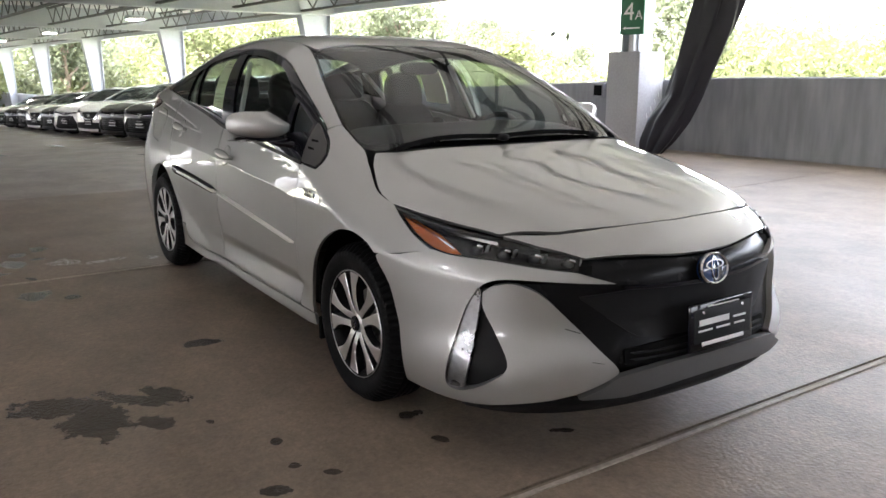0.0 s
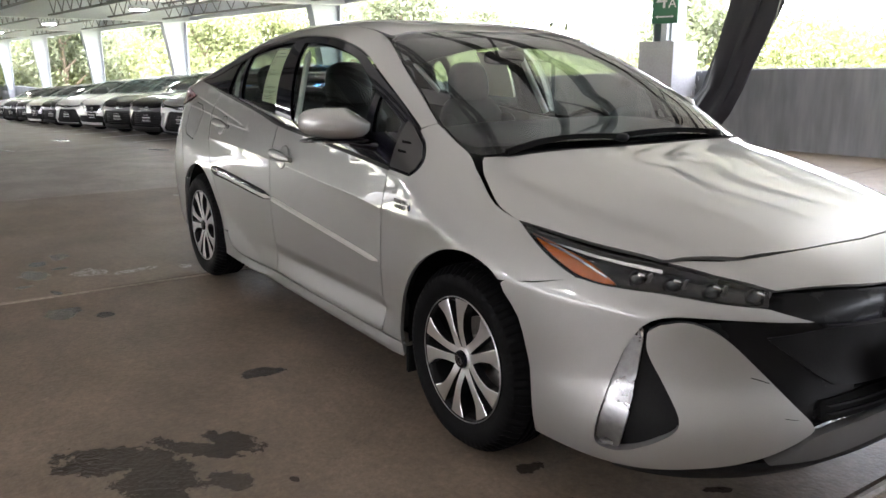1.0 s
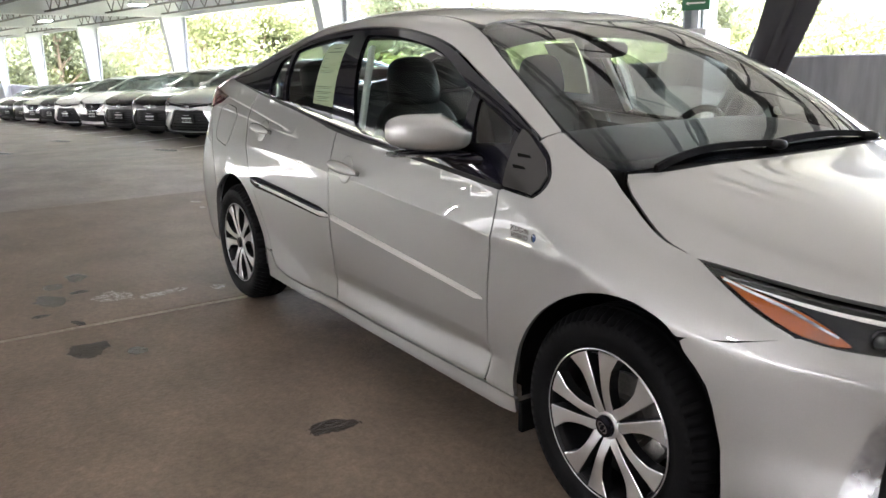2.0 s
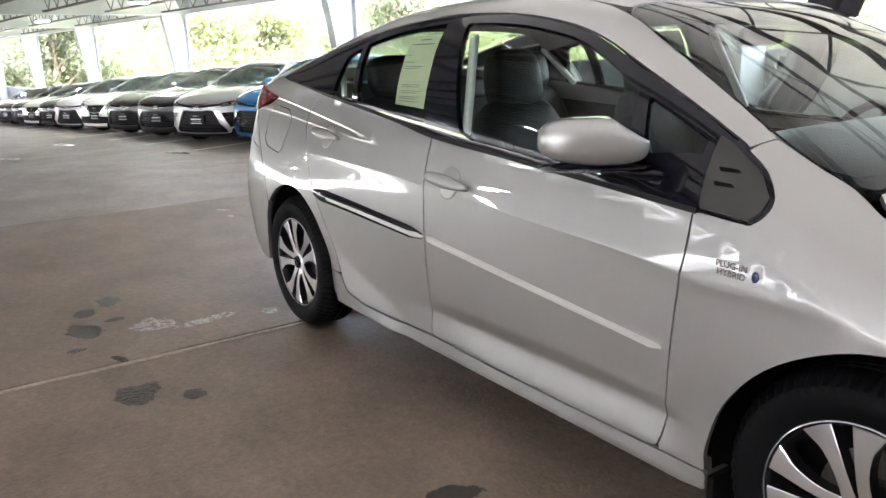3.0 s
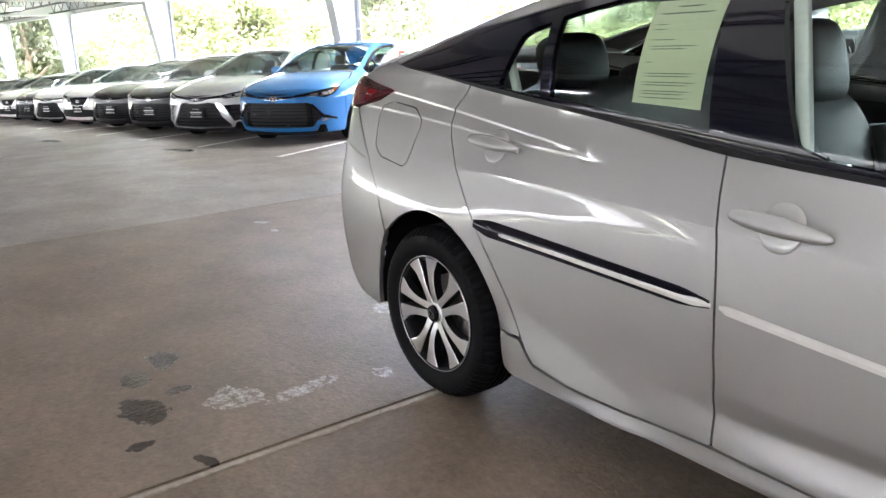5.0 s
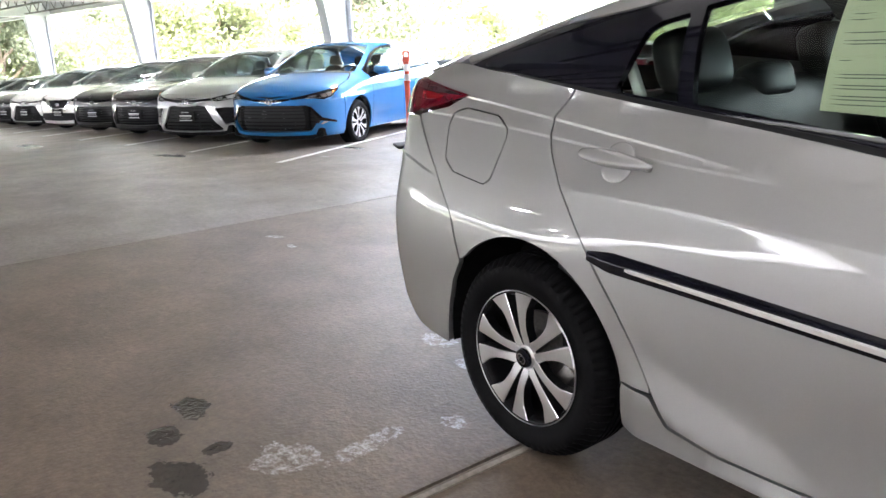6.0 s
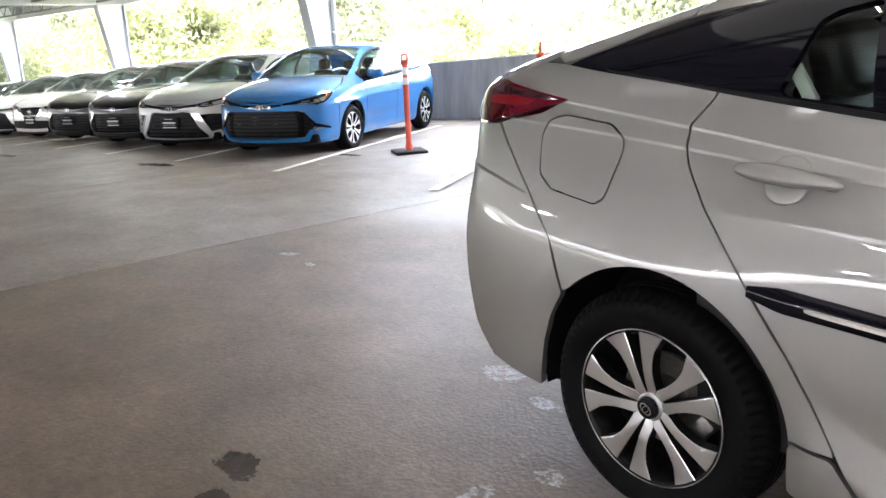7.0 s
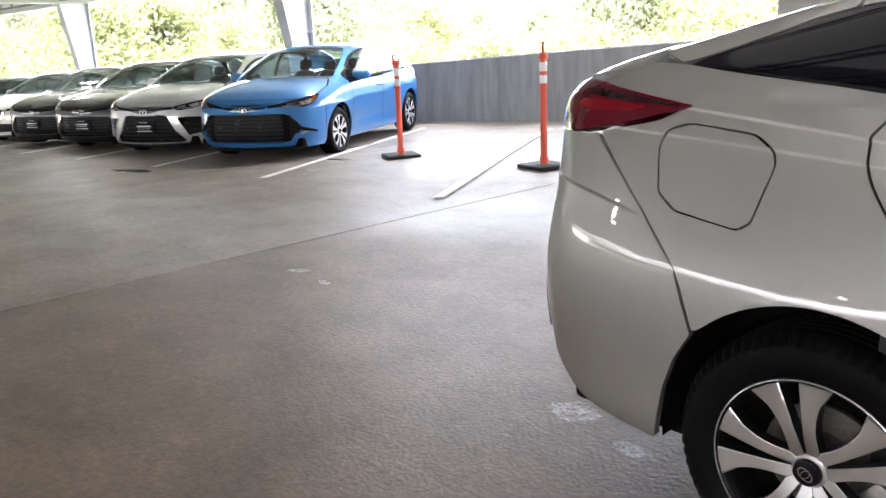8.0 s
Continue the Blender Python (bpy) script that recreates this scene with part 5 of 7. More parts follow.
    lay("headlamp_edge", outline, nose, MATT_BLACK, car, step=0.015, holes=[[(a + (np.mean([q[0] for q in outline]) - a) * 0.03, z + (0.735 - z) * 0.10) for a, z in outline]], offset=-0.003, depth=0.024)
    amber = spline(B.n((1.63, 0.772, 0.795), (1.70, 0.757, 0.778), (1.80, 0.735, 0.752), (1.865, 0.73, 0.727), (1.925, 0.737, 0.700)), 3) + spline(B.n((1.90, 0.755, 0.697), (1.82, 0.775, 0.712), (1.72, 0.778, 0.752)), 3)
    lay("side_reflector", amber, nose, AMBER, car, "amber reflector in the headlamp", step=0.012, offset=-0.013, depth=0.008)
    lay("reflector_line", spline(B.n((1.64, 0.77, 0.792), (1.78, 0.745, 0.755), (1.90, 0.745, 0.715)), 4) + spline(B.n((1.90, 0.745, 0.710), (1.78, 0.747, 0.749), (1.64, 0.772, 0.788)), 4), nose, CHROME, car, "bright line across the reflector", step=0.01, offset=-0.010, depth=0.003, rounds=0)
    lay("lamp_band", spline(B.n((1.60, 0.772, 0.806), (1.80, 0.72, 0.770), (1.99, 0.632, 0.742)), 4) + spline(B.n((1.99, 0.634, 0.733), (1.80, 0.722, 0.760), (1.60, 0.774, 0.801)), 4), nose, CHROME, car, step=0.01, offset=-0.012, depth=0.003, rounds=0)
    for x, h, z in ((1.975, 0.700, 0.708), (2.045, 0.645, 0.700), (2.115, 0.580, 0.690), (2.185, 0.500, 0.677)):
        a, b = B.n((x, h, z))[0]
        p = nose(np.array([a]), np.array([b]))[0]
        for s in (1, -1):
            unit = new("led_unit")
            unit.parent = car
            unit.matrix_local = pose(p[0] - 0.022, s * (p[1] + 0.012), p[2], 0, 0, s * -38 + 90) @ pose(0, 0, 0, 0, 0, 0)
            part("lens", superblob(0.019, 0.014, 0.016, 1.0, 12, pose(0, -0.006, -0.002)), LED_GLASS, unit, "clear projector lens")
            part("bezel", lathe([(0.0235, 0.004), (0.0245, -0.006), (0.021, -0.009), (0.0195, -0.002)], 24), GLOSS_BLACK, unit, "black bezel")
            part("reflector", superblob(0.012, 0.004, 0.006, 0.6, 8, pose(0.012 * s, -0.012, 0.010, 0, 25 * s)), CHROME, unit, "bright reflector wing")
            part("trim_wedge", box(0.012, 0.012, 0.030, pose(0.033 * s, 0.002, 0.0, 0, 18 * s), 0.002), LED_CHROME, unit, "faceted chrome divider")
    for ob in lay("headlamp_cover", outline, nose, LENS, car, step=0.03, offset=-0.001, depth=0):
        ob.visible_shadow = False
    # tail
    lamp = B.t((-1.735, 0.70, 1.084), (-1.85, 0.685, 1.103), (-2.00, 0.64, 1.132), (-2.12, 0.585, 1.138), (-2.22, 0.53, 1.10), (-2.25, 0.54, 1.03), (-2.20, 0.61, 1.006), (-2.06, 0.675, 1.008), (-1.92, 0.70, 1.034))
    lay("tail_lamp", lamp, tail, RED_LENS, car, "pointed red tail lamp", step=0.016, offset=0.008, depth=0.03)
    lay("tail_lamp_band", B.t((-1.76, 0.70, 1.083), (-1.90, 0.675, 1.105), (-2.06, 0.62, 1.125), (-2.10, 0.62, 1.108), (-1.92, 0.69, 1.086)), tail, DARK_RED, car, "dark upper band of the tail lamp", step=0.016, offset=0.0105, depth=0.003)
    lay("tail_lamp_core", spline(B.t((-1.86, 0.69, 1.076), (-1.96, 0.675, 1.088), (-2.07, 0.635, 1.088)), 3) + spline(B.t((-2.09, 0.645, 1.070), (-2.0, 0.68, 1.062), (-1.90, 0.695, 1.064)), 3), tail, BRIGHT_RED, car, "bright red core of the tail lamp", step=0.012, offset=0.0105, depth=0.003)
    lay("tail_lamp_edge", [(a, z) for a, z in dense(lamp, 0.02, 1).tolist()], tail, LINER, car, step=0.03, offset=0.001, depth=0.0)
    rb = B.t((-1.99, 0.69, 1.008), (-2.06, 0.677, 1.003), (-2.20, 0.62, 1.0), (-2.30, 0.45, 0.99), (-2.33, 0.0, 0.985)) + B.t((-2.345, 0.0, 0.33), (-2.30, 0.5, 0.30), (-2.15, 0.70, 0.27), (-1.95, 0.79, 0.255), (-1.742, 0.81, 0.245)) + B.t((-1.716, 0.82, 0.40), (-1.682, 0.825, 0.487), (-1.636, 0.83, 0.564)) + spline(B.t((-1.695, 0.82, 0.712), (-1.805, 0.775, 0.832)), 4)
    lay("rear_bumper", rb[:4] + rb[5:], tail, SILVER, car, "silver rear bumper corner", step=0.024, lines=[B.t(*[(x, float(HERO.half(x, float(CREASE_TAIL(x)))), float(CREASE_TAIL(x))) for x in np.arange(-2.24, -1.7, 0.009)])], depth=0.02, sides=(1, -1))
    lay("bumper_reflector", B.t((-2.255, 0.60, 0.62), (-2.262, 0.585, 0.55), (-2.235, 0.64, 0.43), (-2.20, 0.68, 0.405), (-2.215, 0.665, 0.46)), tail, DARK_RED, car, "dark red bumper reflector", step=0.014, offset=0.004, depth=0.01)
    lay("tailgate", both(B.t((-2.335, 0.0, 0.985), (-2.30, 0.45, 0.995), (-2.26, 0.52, 1.03), (-2.23, 0.52, 1.10), (-2.23, 0.3, 1.125), (-2.24, 0.0, 1.13))), tail, SILVER, car, "silver tailgate below the spoiler", step=0.04, offset=-0.008, sides=(1,))
    lay("rear_valance", both(B.t((-2.35, 0.0, 0.34), (-2.31, 0.48, 0.31), (-2.28, 0.45, 0.22), (-2.25, 0.0, 0.22))), tail, MATT_BLACK, car, "black rear valance", step=0.05, offset=-0.006, sides=(1,))
    # handles, badge
    for x, z, turn in ((-0.055, 0.853, 4.5), (-1.045, 0.938, 4.0)):
        h = float(HERO.half(x, z))
        for s in (-1, 1):
            grip = new("door_handle")
            grip.parent = car
            lean = math.degrees(math.atan2(float(HERO.half(x + 0.1, z) - HERO.half(x - 0.1, z)), 0.2))
            tip = -s * math.degrees(math.atan(float(HERO.half(x, z + 0.05) - HERO.half(x, z - 0.05)) / 0.1))
            grip.matrix_local = pose(x, s * h, z, tip, turn, s * lean)
            part("bowl", superblob(0.050, 0.007, 0.056, 0.9, 14), SILVER, grip, "round grip recess").matrix_local = pose(-0.005, s * 0.002, -0.002)
            part("grip", superblob(0.122, 0.015, 0.0225, 0.8, 16, None, lambda a, b, c: (a, b, c * (1.0 - 0.35 * max(0, a)))), SILVER, grip, "silver pull bar").matrix_local = pose(0.0, s * 0.028, 0.0)
            part("grip_foot", box(0.03, 0.03, 0.022, pose(0.09, s * 0.012, 0), 0.008), SILVER, grip)
            part("grip_foot", box(0.045, 0.036, 0.024, pose(-0.098, s * 0.014, 0), 0.009), SILVER, grip)
    for s in (-1, 1):
        script = new("fender_badge")
        script.parent = car
        script.matrix_local = pose(1.065, s * (float(HERO.half(1.065, 0.797)) + 0.002), 0.797, 0, 2, s * 1.0)
        for text, z in (("PLUG-IN", 0.002), ("HYBRID", -0.017)):
            word = lettering(text, 0.021, pose(-0.012, s * 0.001, z, 90, 0, 0 if s < 0 else 180), CHROME, script)
            tagged(word, "chrome badge letters")
        part("badge_leaf", superblob(0.010, 0.003, 0.013, 1.0, 10, pose(0.046, 0, -0.004)), BADGE_BLUE, script, "round blue badge")
    # door mirrors
    for s in (-1, 1):
        mir = new("door_mirror")
        mir.parent = car
        mir.matrix_local = pose(0.692, s * 0.930, 1.056, 0, 0, 125 * s)
        form = lambda a, b, c: (a, b * (1 - 0.12 * a), (c * (1 - 0.95 * min(1, max(0, (-a - 0.30) / 0.70))) if c > 0 else c * (0.95 - 0.25 * max(0, a))))
        part("mirror_shell", superblob(0.130, 0.086, 0.059, 0.60, 24, None, form), SILVER, mir, "silver mirror housing")
        part("mirror_foot", superblob(0.125, 0.066, 0.010, 0.7, 14, pose(-0.02, 0, -0.062)), GLOSS_BLACK, mir, "gloss black mirror base")
        part("turn_lamp", superblob(0.085, 0.076, 0.0055, 0.7, 14, pose(0.045, 0, -0.0625)), LED_CHROME, mir, "clear turn signal strip")
        part("mirror_arm", superblob(0.085, 0.042, 0.017, 0.65, 12, pose(-0.135, 0.0, -0.082, 0, -8)), GLOSS_BLACK, mir, "gloss black mirror arm")
    # wipers, cowl
    cowl = spline([(1.343, 0.0), (1.340, 0.2), (1.327, 0.38), (1.297, 0.56), (1.24, 0.66)], 3)
    cowl_in = spline([(1.20, 0.645), (1.24, 0.55), (1.265, 0.38), (1.275, 0.2), (1.278, 0.0)], 3)
    half_cowl = B.vh(*cowl, *cowl_in)
    lay("cowl", half_cowl + [(x, 0.6 * math.pi - w) for x, w in reversed(half_cowl[1:-1])], vault, MATT_BLACK, car, "black plastic cowl under the windshield", step=0.04, offset=-0.010, depth=0.02, sides=(1,))
    for y0, y1 in ((-0.08, -0.60), (0.44, -0.10)):
        bm = bmesh.new()
        pts = [(1.285 - 0.018 * math.sin(math.pi * k / 8), y0 + (y1 - y0) * k / 8) for k in range(9)]
        rows = []
        for xa, ya in pts:
            za = float(HERO.top(xa, ya)) + 0.014
            rows.append([bm.verts.new((xa + dx, ya, za + dz)) for dx, dz in ((-0.008, -0.012), (0.008, -0.012), (0.006, 0.007), (-0.006, 0.007))])
        for a, b in zip(rows, rows[1:]):
            for i in range(4):
                bm.faces.new((a[i], a[(i + 1) % 4], b[(i + 1) % 4], b[i]))
        bm.faces.new(rows[0])
        bm.faces.new(rows[-1])
        bmesh.ops.recalc_face_normals(bm, faces=bm.faces)
        wiper = part("wiper", bm, LINER, car, "black wiper blade")
        part("wiper_cap", superblob(0.03, 0.022, 0.016, 0.8, 10, pose(1.295, y0, float(HERO.top(1.295, y0)) + 0.012)), MATT_BLACK, wiper)
    # wheels, houses, underbody
    for x in (1.35, -1.35):
        for s in (-1, 1):
            road_wheel(car, x, s * 0.735, s)
            wheel_house(car, x, s)
    part("underbody", box(4.2, 1.35, 0.10, pose(0, 0, 0.245), 0.02), LINER, car)
    part("engine_cover", box(0.75, 1.0, 0.45, pose(1.85, 0, 0.46), 0.05), LINER, car)
    part("boot_floor", box(0.9, 1.1, 0.5, pose(-1.72, 0, 0.62), 0.05), LINER, car)
    for s in (-1, 1):
        part("flap_splash", box(0.02, 0.16, 0.10, pose(0.985, s * 0.73, 0.19), 0.004), LINER, car)
    # inside
    lay("door_lining", [(-1.25, 0.28), (-1.25, 1.05), (-0.6, 1.005), (0.2, 0.935), (0.98, 0.87), (0.92, 0.28)], side, SEAT, car, "dark door lining", step=0.08, offset=-0.065, depth=0)
    lay("headliner", B.vz((0.42, 1.315), (0.0, 1.39), (-0.5, 1.385), (-1.2, 1.285)) + [(-1.2, 0.3 * math.pi), (0.41, 0.3 * math.pi)], vault, HEADLINER, car, "dark roof lining", step=0.06, offset=-0.03, depth=0)
    for s in (-1, 1):
        part("pillar_trim", box(0.035, 0.02, 0.36, pose(-0.118, s * 0.690, 1.165, s * 19, -17, 0), 0.006), TRIM_GREY, car, "light grey belt pillar trim")
        part("rear_pillar_trim", box(0.03, 0.02, 0.26, pose(-1.13, s * 0.635, 1.19, s * 20, -40, 0), 0.006), TRIM_GREY, car)
    part("dashboard", superblob(0.26, 0.70, 0.13, 0.5, 16, pose(0.98, 0, 0.90, 0, 8)), SEAT, car, "dark dashboard")
    part("floor_pan", box(2.2, 1.4, 0.05, pose(-0.1, 0, 0.32)), LINER, car)
    part("centre_console", superblob(0.42, 0.10, 0.12, 0.4, 10, pose(0.42, 0, 0.50)), SEAT, car)
    rim_w = lathe([(0.185 + 0.015 * math.cos(a), 0.015 * math.sin(a)) for a in np.linspace(0, 2 * math.pi, 12)], 40, "z")
    wheel = new("steering_wheel")
    wheel.parent = car
    wheel.matrix_local = pose(0.60, 0.37, 0.90, 0, -64, 0)
    part("wheel_rim", rim_w, MATT_BLACK, wheel)
    part("wheel_boss", superblob(0.07, 0.09, 0.03, 0.7, 10), MATT_BLACK, wheel)
    part("wheel_spoke", box(0.03, 0.34, 0.012, None, 0.004), LED_CHROME, wheel)
    for x, y in ((0.03, -0.37), (0.025, 0.37)):
        seat(car, x, y, 0.24)
    bench = new("rear_bench")
    bench.parent = car
    part("cushion", superblob(0.26, 0.64, 0.10, 0.4, 14, pose(-0.75, 0, 0.52)), SEAT, bench)
    part("backrest", superblob(0.085, 0.64, 0.30, 0.4, 16, pose(-1.06, 0, 0.82, 0, -20)), SEAT, bench)
    for y in (-0.38, 0.38):
        part("headrest", superblob(0.055, 0.14, 0.095, 0.55, 12, pose(-1.11, y, 1.178, 0, -16)), SEAT, bench)
        part("headrest_post", rod(bmesh.new(), (-1.10, y - 0.04, 1.04), (-1.11, y - 0.04, 1.12), 0.006, 6), CHROME, bench)
    part("headrest", superblob(0.05, 0.12, 0.06, 0.55, 12, pose(-1.11, 0, 1.10, 0, -16)), SEAT, bench)
    part("rear_view_mirror", superblob(0.02, 0.11, 0.032, 0.6, 12, pose(0.50, 0, 1.30, 0, 0, 0)), MATT_BLACK, car)
    # paper notices on the glass
    rng = random.Random(4)
    lines = [(1.335, 0.06), (1.318, 0.0), (1.290, 0.13), (1.278, 0.13), (1.252, 0.09), (1.236, 0.02), (1.229, 0.05), (1.205, 0.17), (1.196, 0.15), (1.168, 0.01), (1.161, 0.02), (1.146, 0.0), (1.139, 0.02), (1.124, 0.01), (1.117, 0.03), (1.107, 0.02)]
    for notice in lay("window_notice", B.vz((-0.565, 1.352), (-0.345, 1.352), (-0.345, 1.082), (-0.565, 1.092)), vault, PAPER, car, "pale yellow notice sheet on the rear door glass", step=0.025, offset=-0.016, depth=0.0, rounds=0):
        s = 1 if notice.data.vertices[0].co.y < 0 else -1
        for z, cut in lines:
            x0, x1 = (-0.548, -0.362 - cut) if z != 1.335 else (-0.50, -0.40)
            t = 0.0022 if z < 1.30 else 0.0035
            lay("print_line", B.vz((x0, z), (x1, z), (x1, z - t), (x0, z - t)), vault, INK, notice, step=0.03, offset=-0.0125, depth=0.0, sides=(s,), rounds=0)
    return car


hatchback().matrix_world = Matrix.Translation((0, 0, 0.004)) @ Matrix.Diagonal((0.994, 1, 0.975, 1))


# ---- the row of parked cars ----
def plain_relief(x, z):
    return 0.012 * np.exp(-np.sqrt(((z - (0.74 - 0.03 * x)) / 0.05) ** 2 + 0.02)) + 0.018 * bump(x - 1.35, 0.4) * bump(z - 0.55, 0.2) + 0.018 * bump(x + 1.35, 0.4) * bump(z - 0.58, 0.22) - 0.014 * bump(z - 0.40, 0.08) * ramp(x, -0.9, -0.5) * ramp(-x, -1.0, -0.7)


ROW_GLASS = glazing("teal_tinted_glass", (0.80, 0.94, 0.92), 0.8)


def parked_shape(hatch):
    rear = ((-1.0, 1.40), (-1.5, 1.31), (-1.8, 1.20), (-2.02, 1.05), (-2.12, 0.95)) if hatch else ((-0.9, 1.41), (-1.4, 1.24), (-1.72, 1.12), (-1.9, 1.10), (-2.25, 1.07), (-2.38, 0.95))
    end = -2.14 if hatch else -2.40
    return Shape(
        side=curve((0.15, 0.77), (0.22, 0.82), (0.35, 0.845), (0.55, 0.86), (0.70, 0.866), (0.80, 0.864), (0.9, 0.848), (1.0, 0.815), (1.1, 0.78)),
        lean=curve((0.2, 0.0), (0.9, 0.01)),
        nose=curve((0.15, 2.14), (0.22, 2.21), (0.40, 2.24), (0.6, 2.235), (0.74, 2.20), (0.84, 2.08)),
        nose_n=curve((0.15, 4.2), (0.40, 3.8), (0.6, 3.3), (0.84, 2.8)),
        tail=curve((0.2, end + 0.1), (0.4, end), (0.9, end + 0.02), (1.1, end + 0.06)), tail_n=curve((0.2, 5.0), (1.0, 5.5)),
        zb=curve((2.35, 0.63), (2.0, 0.70), (1.6, 0.76), (1.2, 0.835), (0.8, 0.90), (0.0, 0.935), (-1.0, 0.975), (-1.7, 1.01), (end + 0.1, 0.97), (end, 0.9)),
        zc=curve((2.24, 0.67), (2.20, 0.745), (2.10, 0.82), (1.9, 0.905), (1.5, 0.98), (1.22, 1.015), (1.18, 1.02), (0.9, 1.16), (0.6, 1.295), (0.35, 1.385), (0.1, 1.43), (-0.3, 1.448), (-0.6, 1.44), *rear),
        p=curve((2.3, 3.6), (1.4, 4.2), (0.9, 5.5), (-1.0, 5.2), (end, 5.0)), q=curve((2.3, 1.5), (1.4, 1.7), (0.8, 1.5), (end, 1.45)), relief=plain_relief)


def parked_car(label, paint, style, hatch=False, step=0.06):
    car = thing("car", label, "car", group="parked cars")
    S = parked_shape(hatch)
    B = Body(S)
    side, top, vault, nose, tail = B.side, B.top, B.vault, B.nose, B.tail
    rear_x = -1.95 if hatch else -2.2

    def face(*pts):
        up = [(h, z + 0.045 * float(ramp(z, 0.25, 0.5))) for h, z in pts]
        return B.n(*[(float(S.ahead(h, z)), h, z) for h, z in up])

    fa, ra = arc(1.35, 0.315, 0.375, 0.375, 190, -10, 20), arc(-1.35, 0.315, 0.375, 0.375, 190, -10, 20)
    low = [(-1.74, 0.22)] + ra + [(-0.97, 0.19), (0.97, 0.19)] + fa + [(1.74, 0.22)]
    up = spline([(1.74, 0.70), (1.5, 0.80), (1.2, 0.86), (0.9, 0.915), (0.0, 0.955), (-1.0, 0.995), (-1.74, 1.02)], 4)
    lay("flank", low + up, side, paint, car, step=step * 0.8, depth=0.02, rounds=0)
    for x in (-0.18, 0.93):
        lay("door_gap", [(x - 0.004, 0.24), (x + 0.004, 0.24), (x + 0.004, 0.93), (x - 0.004, 0.93)], side, LINER, car, step=0.06, offset=0.0015, depth=0, rounds=0)
    for x in (-0.06, -1.02):
        for s in (-1, 1):
            part("door_handle", superblob(0.10, 0.012, 0.016, 0.8, 8, pose(x, s * (float(S.half(x, 0.84)) + 0.018), 0.84 - x * 0.03)), paint, car)
    end_cap = float(S.tail(0.5))
    lay("rear_bumper", B.t((-1.745, 0.86, 0.22), (-1.745, 0.86, 1.0), (-2.0, 0.75, 0.98)) + [(0.0, 0.98), (0.0, 0.22)], tail, paint, car, step=step, depth=0.02)
    # front: cover with its openings, each with a recessed panel
    lamps = {"hatch": [(0.30, 0.672), (0.46, 0.700), (0.62, 0.738), (0.765, 0.79), (0.79, 0.775), (0.775, 0.68), (0.70, 0.640), (0.60, 0.662), (0.44, 0.660), (0.31, 0.648)],
             "bold": [(0.42, 0.690), (0.60, 0.732), (0.775, 0.785), (0.79, 0.765), (0.775, 0.705), (0.66, 0.662), (0.52, 0.640), (0.46, 0.645)],
             "plain": [(0.40, 0.690), (0.60, 0.728), (0.77, 0.772), (0.785, 0.755), (0.77, 0.700), (0.66, 0.668), (0.44, 0.655)],
             "vee": [(0.36, 0.705), (0.58, 0.738), (0.77, 0.79), (0.785, 0.77), (0.76, 0.71), (0.60, 0.675), (0.38, 0.660)]}[style]
    main = {"hatch": [(0.0, 0.575), (0.50, 0.575), (0.57, 0.545), (0.68, 0.40), (0.64, 0.345), (0.55, 0.275), (0.44, 0.262), (0.0, 0.258)],
            "bold": [(0.0, 0.575), (0.20, 0.585), (0.33, 0.57), (0.37, 0.50), (0.44, 0.38), (0.56, 0.26), (0.54, 0.225), (0.0, 0.215)],
            "plain": [(0.0, 0.565), (0.46, 0.555), (0.60, 0.38), (0.56, 0.27), (0.0, 0.245)],
            "vee": [(0.0, 0.695), (0.33, 0.695), (0.21, 0.50), (0.0, 0.485)]}[style]
    slit = {"hatch": [(0.0, 0.650), (0.20, 0.662), (0.29, 0.664), (0.29, 0.642), (0.16, 0.625), (0.0, 0.612)],
            "bold": [(0.0, 0.660), (0.22, 0.672), (0.41, 0.690), (0.44, 0.655), (0.24, 0.640), (0.10, 0.605), (0.0, 0.600)],
            "plain": [(0.0, 0.655), (0.22, 0.667), (0.39, 0.685), (0.42, 0.660), (0.22, 0.635), (0.0, 0.615)],
            "vee": [(0.0, 0.42), (0.56, 0.41), (0.62, 0.33), (0.56, 0.28), (0.0, 0.265)]}[style]
    pocket = {"hatch": None, "bold": [(0.47, 0.535), (0.62, 0.545), (0.785, 0.530), (0.80, 0.42), (0.76, 0.345), (0.60, 0.315)],
              "plain": [(0.66, 0.47), (0.75, 0.47), (0.755, 0.40), (0.70, 0.36), (0.66, 0.38)], "vee": [(0.68, 0.46), (0.76, 0.44), (0.75, 0.37), (0.69, 0.36)]}[style]
    shrink = lambda pts, k: [(cx + (h - cx) * k, cz + (z - cz) * k) for cx, cz in [(sum(q[0] for q in pts) / len(pts), sum(q[1] for q in pts) / len(pts))] for h, z in pts]
    edge_a = B.n((1.745, 0.84, 0.4))[0][0]
    cover = [(0.0, 0.712)] + face((0.2, 0.69), (0.42, 0.715), (0.60, 0.745), (0.765, 0.775)) + [(edge_a, float(S.top(1.745, 0.766)) - 0.004), (edge_a, 0.70), (edge_a, 0.20)] + [(0.5 * edge_a, 0.185), (0.0, 0.18)]
    mirrored = lambda pts: [(-a, z) for a, z in reversed(pts)]
    lamp_hole = face(*lamps)
    lay("front_bumper", both(cover), nose, paint, car, step=0.035, depth=0.03, sides=(1,), rounds=0, holes=[both(face(*main))] + ([face(*pocket), mirrored(face(*pocket))] if pocket else []))
    lay("grille", both(face(*main)), nose, MATT_BLACK, car, "black honeycomb front grille", step=0.05, offset=-0.028, depth=0, sides=(1,), rounds=0)
